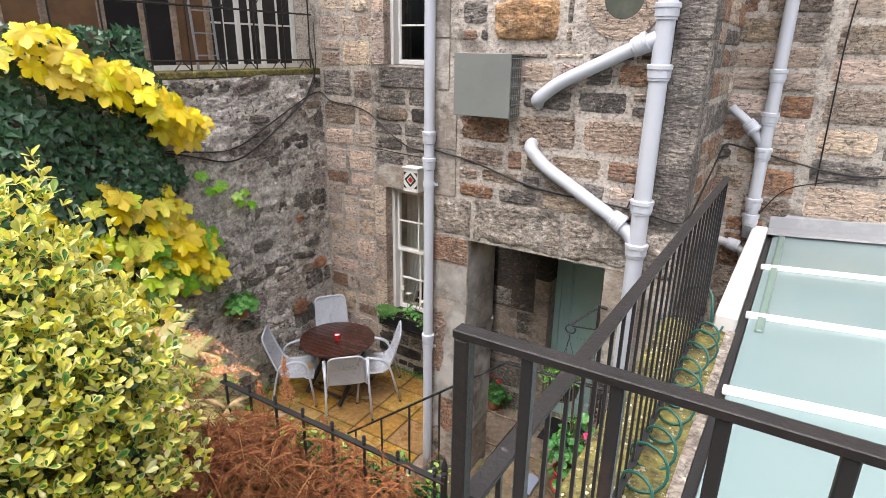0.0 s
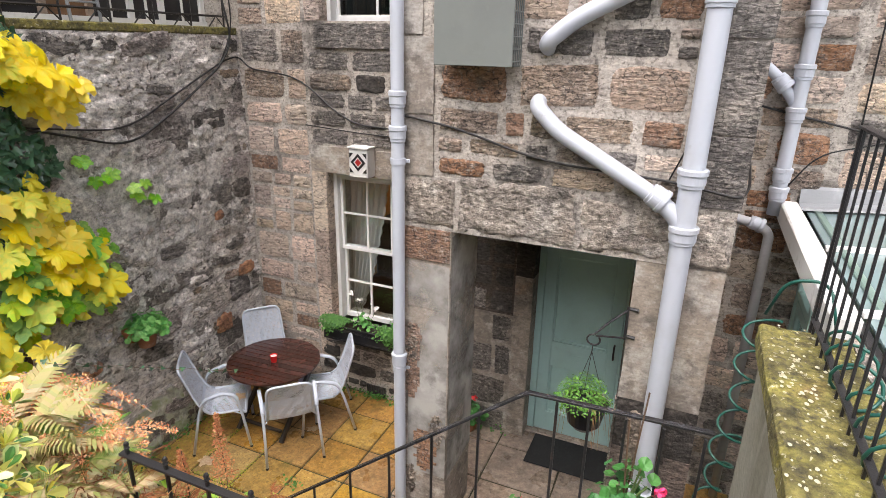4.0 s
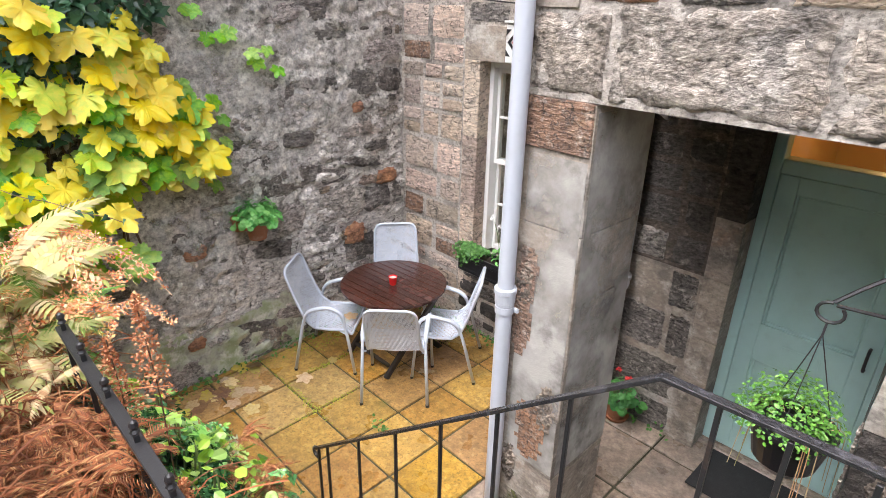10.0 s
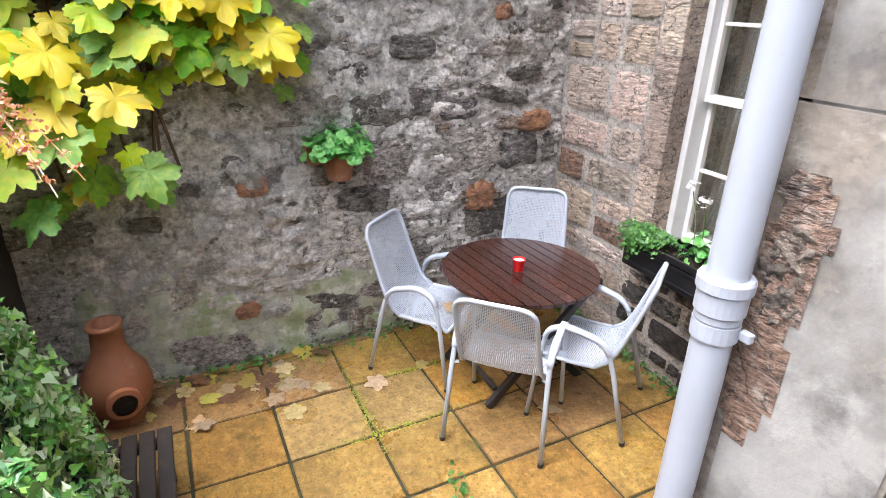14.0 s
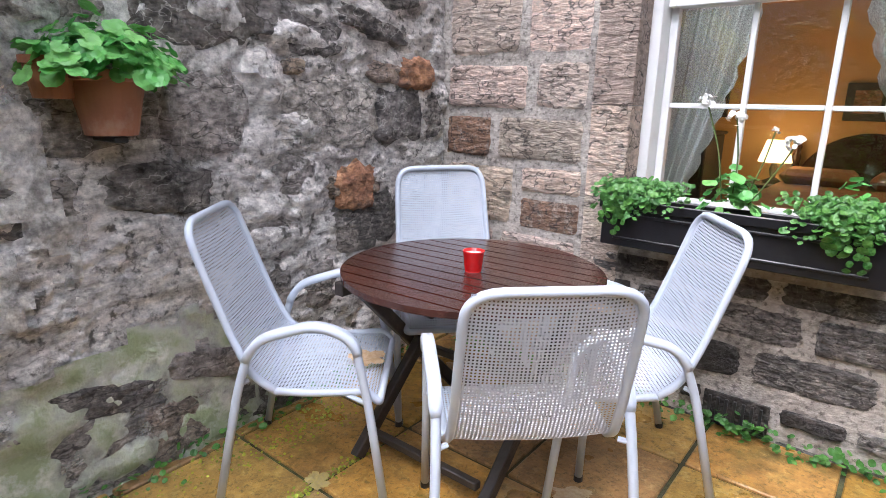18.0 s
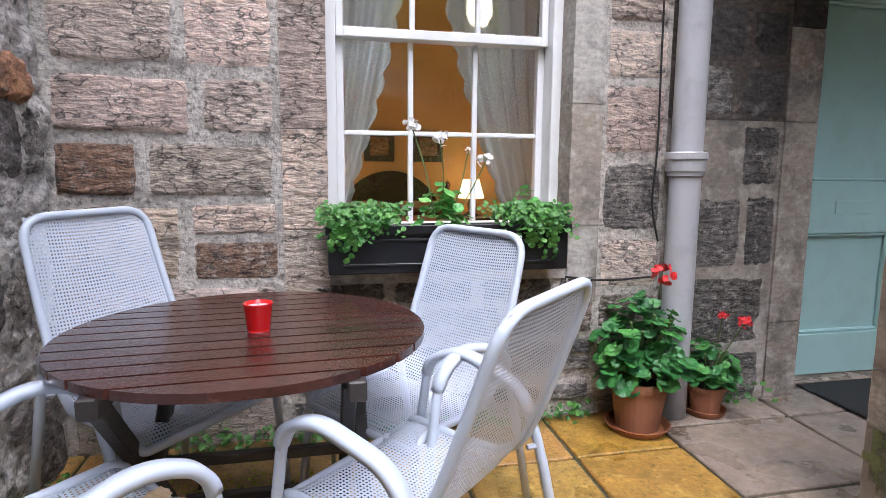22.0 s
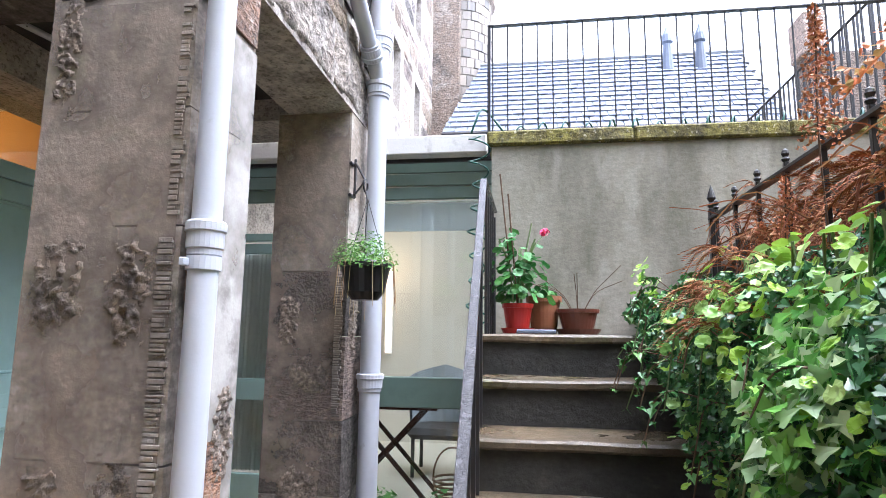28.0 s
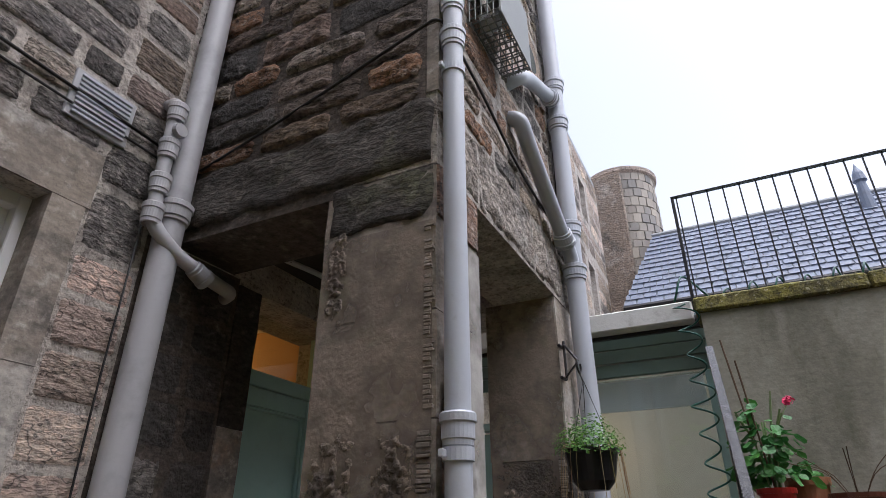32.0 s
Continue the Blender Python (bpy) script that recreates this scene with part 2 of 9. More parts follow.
M["wash"] = mat("pale_grey_lime_wash", (0.40, 0.385, 0.36), 0.85, spots=(((0.26, 0.245, 0.23), 2.2, 0.46, 0.62, 0.8), ((0.50, 0.485, 0.46), 5, 0.54, 0.66, 0.6), ((0.14, 0.13, 0.12), 2.6, 0.58, 0.66, 0.75)), bump=0.004, bump_scale=20, coords="World")
patchy(M["wash"], 1.7, 0.36, 0.56, 0.1)
patchy(M["soot"], 2.4, 0.36, 0.56, 0.15)
patchy(M["lime"], 5.0, 0.36, 0.52, 0.0)
M["algae"] = mat("pale_green_algae_film", (0.60, 0.60, 0.52), 0.85, spots=(((0.24, 0.30, 0.13), 5, 0.45, 0.62, 0.8), ((0.74, 0.73, 0.68), 9, 0.52, 0.66, 0.8)), bump=0.02, bump_scale=20, coords="World")
M["mortar_west"] = mat("grey_rubble_mortar", (0.66, 0.615, 0.575), 0.9, spots=(((0.40, 0.36, 0.33), 4, 0.46, 0.64, 0.7),), late=AGED_W, cracks=(((0.10, 0.09, 0.08), 3, 0.012, 0.35),), bump=0.06, bump_scale=9, bump_detail=9, coords="World", grain=0.45)
M["stone"] = mat("sandstone_rubble", (0.36, 0.28, 0.215), 0.85, var=0.30, hue=0.012, spots=(((0.22, 0.18, 0.15), 4, 0.45, 0.66, 0.6),), late=AGED, cracks=(((0.045, 0.040, 0.036), 6, 0.019, 0.85), ((0.60, 0.55, 0.48), 8, 0.010, 0.3)), bump=0.075, bump_scale=13, stretch=(1, 1, 2.8), coords="World", grain=0.50)
M["stone_pale"] = mat("pale_sandstone", (0.60, 0.485, 0.40), 0.85, var=0.30, hue=0.014, spots=(((0.40, 0.31, 0.25), 4, 0.45, 0.66, 0.6),), late=AGED[2:4], cracks=(((0.045, 0.040, 0.036), 6, 0.019, 0.85), ((0.60, 0.55, 0.48), 8, 0.010, 0.3)), bump=0.075, bump_scale=13, stretch=(1, 1, 2.8), coords="World", grain=0.34)
M["stone_grey"] = mat("grey_sandstone", (0.20, 0.182, 0.168), 0.85, var=0.30, hue=0.01, spots=(((0.10, 0.092, 0.086), 5, 0.45, 0.65, 0.7),), late=AGED, cracks=(((0.045, 0.040, 0.036), 6, 0.019, 0.85), ((0.60, 0.55, 0.48), 8, 0.010, 0.3)), bump=0.075, bump_scale=13, stretch=(1, 1, 2.8), coords="World", grain=0.55)
M["stone_red"] = mat("iron_red_sandstone", (0.33, 0.185, 0.115), 0.85, var=0.25, spots=(((0.15, 0.095, 0.07), 6, 0.45, 0.66, 0.7), ((0.42, 0.29, 0.20), 13, 0.52, 0.7, 0.5)), late=AGED[2:], cracks=(((0.045, 0.040, 0.036), 6, 0.019, 0.85), ((0.60, 0.55, 0.48), 8, 0.010, 0.3)), bump=0.06, bump_scale=13, stretch=(1, 1, 2.8), coords="World", grain=0.40)
# near-black base: deepened so the porch stones carry shade besides soot
M["stone_dark"] = mat("blackish_stone", (0.055, 0.048, 0.043), 0.85, var=0.3, spots=(((0.05, 0.045, 0.042), 3, 0.45, 0.65, 0.7), ((0.22, 0.195, 0.17), 12, 0.55, 0.72, 0.6)), bump=0.06, bump_scale=13, coords="World", grain=0.60)
M["stone_west"] = mat("dark_rubble_stone", (0.25, 0.22, 0.20), 0.85, var=0.45, hue=0.015, spots=(((0.06, 0.053, 0.048), 9, 0.48, 0.62, 0.8), ((0.46, 0.43, 0.39), 15, 0.54, 0.66, 0.7)), late=AGED_W[5:], cracks=(((0.05, 0.044, 0.04), 5, 0.014, 0.8), ((0.66, 0.62, 0.57), 7, 0.012, 0.6)), bump=0.11, bump_scale=11, bump_detail=9, coords="World", grain=0.60)
M["stone_west_pale"] = mat("pale_rubble_stone", (0.42, 0.37, 0.335), 0.85, var=0.3, hue=0.02, spots=(((0.14, 0.12, 0.105), 9, 0.45, 0.62, 0.7), ((0.45, 0.41, 0.37), 15, 0.54, 0.66, 0.7)), late=AGED_W[5:], cracks=(((0.05, 0.044, 0.04), 5, 0.014, 0.8), ((0.66, 0.62, 0.57), 7, 0.012, 0.6)), bump=0.10, bump_scale=11, bump_detail=9, coords="World", grain=0.60)
M["ashlar"] = mat("dressed_grey_sandstone", (0.30, 0.255, 0.21), 0.8, var=0.12, spots=(((0.17, 0.15, 0.135), 1.8, 0.45, 0.66, 0.8),), late=(((0.46, 0.435, 0.40), 2.1, 0.53, 0.62, 0.75), ((0.10, 0.09, 0.083), 2.9, 0.57, 0.68, 0.75), ((0.33, 0.215, 0.15), 2.4, 0.62, 0.70, 0.6), ((0.095, 0.085, 0.077), 6, 0.54, 0.65, 0.65), ((0.52, 0.475, 0.42), 9, 0.57, 0.66, 0.5), ((0.06, 0.055, 0.05), 60, 0.56, 0.66, 0.3), ((0.5, 0.46, 0.41), 20, 0.57, 0.66, 0.4)), bump=0.008, bump_scale=9, coords="World", grain=0.24)
M["spalled"] = mat("spalled_stone", (0.25, 0.205, 0.165), 0.9, spots=(((0.06, 0.052, 0.046), 8, 0.45, 0.62, 0.8), ((0.36, 0.31, 0.25), 13, 0.56, 0.68, 0.7)), bump=0.03, bump_scale=24, bump_detail=9, coords="World", grain=0.45, bedding=(1, 1, 1.3))
M["render"] = mat("damp_cement_render", (0.30, 0.285, 0.235), 0.9, spots=(((0.13, 0.125, 0.09), 1.7, 0.46, 0.64, 0.8), ((0.38, 0.36, 0.31), 3.1, 0.54, 0.66, 0.6), ((0.15, 0.15, 0.10), 12, 0.57, 0.68, 0.4)), streak=(1, 1, 0.35), bump=0.003, bump_scale=30, coords="World", grain=0.15)
patchy(M["algae"], 5.0, 0.38, 0.54, 0.0)
M["tile"] = mat("ochre_paving_slab", (0.34, 0.19, 0.05), 0.55, var=0.16, hue=0.008, spots=(((0.10, 0.07, 0.015), 60, 0.54, 0.62, 0.7), ((0.19, 0.105, 0.03), 5, 0.44, 0.66, 0.75), ((0.42, 0.27, 0.08), 14, 0.5, 0.7, 0.6), ((0.075, 0.065, 0.015), 2.6, 0.57, 0.70, 0.7), ((0.46, 0.31, 0.13), 28, 0.58, 0.68, 0.5)), bump=0.003, bump_scale=70, wet=0.3, coords="World", grain=0.30, bedding=(1, 1, 1.3))
M["joint"] = mat("dirty_joint", (0.045, 0.042, 0.02), 0.9, spots=(((0.10, 0.12, 0.03), 4, 0.55, 0.68, 0.8),), bump=0.006, bump_scale=60, coords="World")
M["flag"] = mat("worn_flagstone", (0.26, 0.20, 0.155), 0.5, var=0.16, spots=(((0.15, 0.12, 0.1), 4, 0.45, 0.66, 0.7), ((0.34, 0.28, 0.22), 9, 0.52, 0.7, 0.5)), bump=0.004, bump_scale=40, wet=0.3, coords="World", grain=0.35, bedding=(1, 1, 1.3))
M["step"] = mat("mossy_stone_tread", (0.105, 0.078, 0.048), 0.5, var=0.1, spots=(((0.07, 0.058, 0.035), 4, 0.42, 0.62, 0.8), ((0.26, 0.21, 0.13), 9, 0.54, 0.7, 0.5), ((0.10, 0.11, 0.03), 3, 0.58, 0.7, 0.6)), bump=0.006, bump_scale=35, wet=0.3, coords="World", grain=0.30, bedding=(1, 1, 1.3))
M["riser"] = mat("black_stone_riser", (0.042, 0.04, 0.036), 0.75, spots=(((0.02, 0.02, 0.018), 3, 0.42, 0.62, 0.8), ((0.09, 0.08, 0.065), 8, 0.58, 0.72, 0.5)), bump=0.008, bump_scale=30, coords="World", grain=0.25)
M["moss_coping"] = mat("moss_covered_coping", (0.16, 0.14, 0.04), 0.85, spots=(((0.075, 0.066, 0.024), 7, 0.47, 0.60, 0.85), ((0.25, 0.225, 0.045), 4, 0.52, 0.66, 0.7), ((0.05, 0.045, 0.03), 30, 0.54, 0.65, 0.75), ((0.20, 0.13, 0.05), 3, 0.6, 0.7, 0.6), ((0.50, 0.47, 0.34), 34, 0.60, 0.64, 0.65)), bump=0.014, bump_scale=45, coords="World", grain=0.60, bedding=(1, 1, 1.3))
M["pipe"] = mat("pale_grey_painted_iron", (0.46, 0.49, 0.55), 0.35, spots=(((0.40, 0.41, 0.44), 4, 0.5, 0.7, 0.5), ((0.22, 0.2, 0.18), 9, 0.66, 0.75, 0.5)), bump=0.001, bump_scale=40, coords="World")
M["pipe_dark"] = mat("dull_grey_painted_iron", (0.42, 0.42, 0.44), 0.45, spots=(((0.25, 0.245, 0.255), 5, 0.5, 0.7, 0.6),), bump=0.001, bump_scale=40, coords="World")
M["iron"] = mat("black_painted_iron", (0.018, 0.018, 0.02), 0.4, spots=(((0.07, 0.045, 0.035), 12, 0.6, 0.72, 0.7),), bump=0.001, bump_scale=80, coords="World")
M["rail_worn"] = mat("weathered_rail_top", (0.014, 0.013, 0.013), 0.28, spots=(((0.07, 0.06, 0.055), 9, 0.62, 0.70, 0.6), ((0.015, 0.014, 0.014), 6, 0.5, 0.6, 0.7)), bump=0.003, bump_scale=50, coords="World")
M["rail_wet"] = mat("wet_black_rail", (0.02, 0.02, 0.023), 0.10, spots=(((0.07, 0.07, 0.08), 24, 0.56, 0.62, 0.6),), bump=0.006, bump_scale=70, coords="World")
M["white"] = mat("white_gloss_paint", (0.78, 0.78, 0.77), 0.35, spots=(((0.62, 0.61, 0.58), 6, 0.55, 0.72, 0.5),), bump=0.0006, bump_scale=50, coords="World")
M["white_rough"] = mat("weathered_white_paint", (0.72, 0.72, 0.70), 0.5, spots=(((0.42, 0.41, 0.38), 8, 0.56, 0.7, 0.7),), bump=0.002, bump_scale=40, coords="World")
M["green_paint"] = mat("duck_egg_green_paint", (0.41, 0.62, 0.605), 0.4, spots=(((0.33, 0.51, 0.495), 3, 0.48, 0.7, 0.6), ((0.36, 0.51, 0.50), 12, 0.58, 0.72, 0.4)), bump=0.0008, bump_scale=60, coords="World")
M["green_board"] = mat("grey_green_boarding", (0.15, 0.225, 0.195), 0.45, spots=(((0.11, 0.165, 0.145), 4, 0.48, 0.7, 0.6),), bump=0.0008, bump_scale=60, coords="World")
M["chair"] = mat("pale_grey_powder_coat", (0.48, 0.525, 0.60), 0.35, spots=(((0.42, 0.455, 0.52), 9, 0.55, 0.7, 0.5),), bump=0.0005, bump_scale=120)
M["wood_dark"] = mat("wet_dark_stained_slats", (0.055, 0.023, 0.018), 0.17, var=0.3, spots=(((0.03, 0.014, 0.012), 14, 0.45, 0.62, 0.8), ((0.14, 0.065, 0.045), 30, 0.56, 0.7, 0.5)), bump=0.001, bump_scale=90, wet=0.2)
M["wood_black"] = mat("dark_weathered_wood", (0.032, 0.026, 0.023), 0.55, var=0.3, spots=(((0.07, 0.055, 0.045), 20, 0.52, 0.68, 0.6),), bump=0.002, bump_scale=60)
M["terracotta"] = mat("terracotta", (0.33, 0.125, 0.055), 0.7, var=0.12, spots=(((0.22, 0.08, 0.04), 6, 0.48, 0.68, 0.7), ((0.42, 0.27, 0.19), 9, 0.6, 0.72, 0.5)), bump=0.001, bump_scale=60)
M["terracotta_dark"] = mat("brown_glazed_clay", (0.13, 0.045, 0.028), 0.35, spots=(((0.07, 0.028, 0.02), 8, 0.48, 0.68, 0.7),), bump=0.001, bump_scale=60)
M["red_pot"] = mat("red_plastic", (0.42, 0.025, 0.02), 0.35, spots=(((0.3, 0.02, 0.018), 8, 0.5, 0.7, 0.5),))
M["soil"] = mat("dark_soil", (0.03, 0.022, 0.016), 0.95, spots=(((0.07, 0.05, 0.03), 20, 0.5, 0.66, 0.7),), bump=0.02, bump_scale=40, coords="World")
M["black_plastic"] = mat("black_plastic", (0.012, 0.012, 0.014), 0.3, spots=(((0.03, 0.03, 0.033), 8, 0.5, 0.7, 0.5),), bump=0.0006, bump_scale=60)
M["rubber"] = mat("black_rubber_mat", (0.012, 0.012, 0.013), 0.8, spots=(((0.025, 0.025, 0.026), 30, 0.5, 0.7, 0.6),), bump=0.003, bump_scale=150)
M["lichen"] = mat("cream_lichen", (0.46, 0.44, 0.32), 0.9, spots=(((0.28, 0.26, 0.15), 40, 0.5, 0.62, 0.6),), coords="World")
M["hose"] = mat("green_plastic_hose", (0.010, 0.085, 0.065), 0.3, spots=(((0.012, 0.11, 0.085), 6, 0.5, 0.7, 0.5),))
M["metal_box"] = mat("grey_steel_cover", (0.17, 0.185, 0.175), 0.45, spots=(((0.14, 0.15, 0.145), 3, 0.48, 0.7, 0.6), ((0.22, 0.235, 0.225), 10, 0.6, 0.7, 0.3)), bump=0.0006, bump_scale=60)
M["slate"] = mat("blue_grey_slate", (0.13, 0.155, 0.21), 0.5, var=0.25, spots=(((0.10, 0.11, 0.13), 3, 0.48, 0.7, 0.6),), bump=0.004, bump_scale=30)
M["lintel"] = mat("rough_faced_lintel_stone", (0.33, 0.285, 0.24), 0.85, var=0.12, spots=(((0.19, 0.165, 0.145), 2.2, 0.45, 0.62, 0.7),), late=(((0.55, 0.51, 0.46), 3.5, 0.54, 0.64, 0.7), ((0.10, 0.09, 0.083), 4.5, 0.56, 0.68, 0.7), ((0.30, 0.215, 0.16), 2.4, 0.60, 0.70, 0.5), ((0.56, 0.51, 0.45), 14, 0.56, 0.66, 0.5)), cracks=(((0.06, 0.053, 0.047), 5, 0.012, 0.6),), bump=0.07, bump_scale=10, stretch=(1, 1, 1.5), coords="World", grain=0.65, bedding=(1, 1, 1.5))
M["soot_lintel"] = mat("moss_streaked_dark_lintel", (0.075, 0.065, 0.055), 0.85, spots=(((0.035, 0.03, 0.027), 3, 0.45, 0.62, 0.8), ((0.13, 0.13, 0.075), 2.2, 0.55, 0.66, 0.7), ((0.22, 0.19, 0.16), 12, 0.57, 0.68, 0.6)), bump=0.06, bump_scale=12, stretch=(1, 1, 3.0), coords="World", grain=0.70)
M["rail_thin"] = mat("weathered_black_iron", (0.016, 0.014, 0.014), 0.5, spots=(((0.008, 0.008, 0.008), 14, 0.45, 0.6, 0.8), ((0.22, 0.20, 0.19), 9, 0.66, 0.70, 0.6)), bump=0.003, bump_scale=70, coords="World")
M["cable"] = mat("black_cable", (0.014, 0.013, 0.013), 0.5, spots=(((0.03, 0.028, 0.026), 12, 0.5, 0.7, 0.5),))
M["cream_wall"] = mat("cream_plaster", (0.72, 0.66, 0.56), 0.8, spots=(((0.66, 0.6, 0.5), 2, 0.48, 0.7, 0.5),), bump=0.0008, bump_scale=50, coords="World")
M["warm_wall"] = mat("ochre_plaster", (0.50, 0.29, 0.12), 0.8, spots=(((0.43, 0.245, 0.10), 2, 0.48, 0.7, 0.5),), bump=0.0008, bump_scale=50, coords="World")
M["ceiling_dark"] = mat("shade_darkened_ceiling", (0.04, 0.034, 0.03), 0.9, spots=(((0.02, 0.018, 0.016), 2, 0.45, 0.65, 0.8), ((0.14, 0.12, 0.10), 5, 0.60, 0.7, 0.5)), bump=0.006, bump_scale=30, coords="World")
M["timber"] = mat("old_brown_timber", (0.16, 0.085, 0.04), 0.6, spots=(((0.09, 0.05, 0.03), 5, 0.45, 0.65, 0.7),), bump=0.003, bump_scale=30, coords="World")
M["lace"] = mat("white_lace_net", (0.78, 0.77, 0.74), 0.8, spots=(((0.6, 0.58, 0.55), 30, 0.5, 0.6, 0.5),), bump=0.003, bump_scale=80)
M["lead"] = mat("lead_flashing", (0.24, 0.255, 0.27), 0.5, spots=(((0.36, 0.375, 0.39), 7, 0.5, 0.7, 0.6),), bump=0.004, bump_scale=20, coords="World")


def glass_mat(name, tint=(0.9, 0.95, 0.95), rough=0.02, clear=0.85):
    """Thin window glass: mostly clear, with a mirror coat."""
    m = bpy.data.materials.new(name)
    m.use_nodes = True
    n, ln = m.node_tree.nodes, m.node_tree.links
    n.remove(n["Principled BSDF"])
    tr, gl, mx, fr = n.new("ShaderNodeBsdfTransparent"), n.new("ShaderNodeBsdfGlossy"), n.new("ShaderNodeMixShader"), n.new("ShaderNodeLayerWeight")
    tr.inputs[0].default_value = (*tint, 1)
    gl.inputs["Roughness"].default_value = rough
    pw, ad = n.new("ShaderNodeMath"), n.new("ShaderNodeMath")
    pw.operation, ad.operation = "POWER", "MULTIPLY_ADD"
    fr.inputs[0].default_value = 0.5
    ln.new(fr.outputs["Facing"], pw.inputs[0])
    pw.inputs[1].default_value = 4.0
    ad.inputs[1].default_value, ad.inputs[2].default_value = 0.85, 0.06
    ln.new(pw.outputs[0], ad.inputs[0])
    ln.new(ad.outputs[0], mx.inputs[0])
    ln.new(tr.outputs[0], mx.inputs[1])
    ln.new(gl.outputs[0], mx.inputs[2])
    ln.new(mx.outputs[0], n["Material Output"].inputs[0])
    return m


M["glass"] = glass_mat("clear_window_glass")
M["roof_glass"] = glass_mat("frosted_roof_glass", (0.62, 0.74, 0.75), 0.08)


def frosted(m, colour, amount):
    """Gives a glass a milky body."""
    n, ln = m.node_tree.nodes, m.node_tree.links
    tr = next(x for x in n if x.type == "BSDF_TRANSPARENT")
    old = next(x for x in n if x.type == "MIX_SHADER")
    df, mx, no, ra = n.new("ShaderNodeBsdfDiffuse"), n.new("ShaderNodeMixShader"), n.new("ShaderNodeTexNoise"), n.new("ShaderNodeMapRange")
    df.inputs[0].default_value = (*colour, 1)
    no.inputs["Scale"].default_value = 1.4
    ra.inputs["To Min"].default_value, ra.inputs["To Max"].default_value = amount - 0.08, amount + 0.08
    ln.new(no.outputs["Fac"], ra.inputs["Value"])
    ln.new(ra.outputs[0], mx.inputs[0])
    ln.new(tr.outputs[0], mx.inputs[1])
    ln.new(df.outputs[0], mx.inputs[2])
    ln.new(mx.outputs[0], old.inputs[1])


frosted(M["roof_glass"], (0.26, 0.36, 0.37), 0.72)


def glow_mat(name, colour, strength):
    m = bpy.data.materials.new(name)
    m.use_nodes = True
    b = m.node_tree.nodes["Principled BSDF"]
    b.inputs["Base Color"].default_value = (*colour, 1)
    b.inputs["Emission Color"].default_value = (*colour, 1)
    b.inputs["Emission Strength"].default_value = strength
    return m

# ---- builders ----
def part(name, bm, material, parent=None, label="", smooth=False):
    """Links a bmesh as one mesh object."""
    me = bpy.data.meshes.new(name)
    bm.normal_update()
    bm.to_mesh(me)
    bm.free()
    me.materials.append(material)
    if smooth:
        for p in me.polygons:
            p.use_smooth = len(p.vertices) < 5
    ob = new(name, me)
    if parent is not None:
        ob.parent = parent
    if label:
        ob["label"] = label
    return ob


def share(name, me, m, parent):
    """One more object on a mesh that is already there."""
    ob = new(name, me)
    ob.parent = parent
    ob.matrix_basis = m
    return ob


def base(name, at=(0, 0, 0), label="", category="", group="", turn=0.0):
    e = new(name)
    e.empty_display_size = 0.1
    e.matrix_basis = pose(*at, 0, 0, turn)
    return tagged(e, label, category, group)


def add_box(bm, lo, hi, bevel=0.0, m=None):
    lo, hi = Vector(lo), Vector(hi)
    r = bmesh.ops.create_cube(bm, size=1.0, matrix=Matrix.Translation((lo + hi) / 2) @ Matrix.Diagonal((*(hi - lo), 1)))
    if bevel:
        edges = list({e for v in r["verts"] for e in v.link_edges})
        r2 = bmesh.ops.bevel(bm, geom=edges, offset=bevel, segments=1, affect="EDGES")
        vs = list({v for f in r2["faces"] for v in f.verts})
    else:
        vs = r["verts"]
    if m is not None:
        bmesh.ops.transform(bm, matrix=m, verts=vs)
    return bm


def box(lo, hi, bevel=0.0, m=None):
    return add_box(bmesh.new(), lo, hi, bevel, m)


def add_tube(bm, pts, r, n=10, caps=True, radii=None):
    """A tube along a polyline."""
    pts = [Vector(p) for p in pts]
    rings = []
    side = None
    for i, p in enumerate(pts):
        d = (pts[min(i + 1, len(pts) - 1)] - pts[max(i - 1, 0)]).normalized()
        if side is None:
            side = d.cross(Vector((0, 0, 1)))
            if side.length < 0.05:
                side = d.cross(Vector((0, 1, 0)))
        side = (side - d * side.dot(d)).normalized()
        up = d.cross(side)
        rr = radii[i] if radii else r
        rings.append([bm.verts.new(p + (side * math.cos(a) + up * math.sin(a)) * rr) for a in [2 * math.pi * k / n for k in range(n)]])
    for a, b in zip(rings, rings[1:]):
        for k in range(n):
            bm.faces.new((a[k], a[(k + 1) % n], b[(k + 1) % n], b[k]))
    if caps:
        bm.faces.new(rings[0][::-1])
        bm.faces.new(rings[-1])
    return bm


def tube(pts, r, n=10, radii=None):
    if len(pts) == 2 and (Vector(pts[1]) - Vector(pts[0])).length > 2:
        a, b = Vector(pts[0]), Vector(pts[1])
        pts = [a.lerp(b, k / 24) for k in range(25)]
    return add_tube(bmesh.new(), pts, r, n, True, radii)


def bend(pts, steps=5, radius=0.08):
    """Rounds the corners of a polyline."""
    pts = [Vector(p) for p in pts]
    out = [pts[0]]
    for a, b, c in zip(pts, pts[1:], pts[2:]):
        r = min(radius, (a - b).length * 0.45, (c - b).length * 0.45)
        p, q = b + (a - b).normalized() * r, b + (c - b).normalized() * r
        for i in range(steps + 1):
            t = i / steps
            out.append(p * (1 - t) ** 2 + b * 2 * t * (1 - t) + q * t * t)
    out.append(pts[-1])
    return out


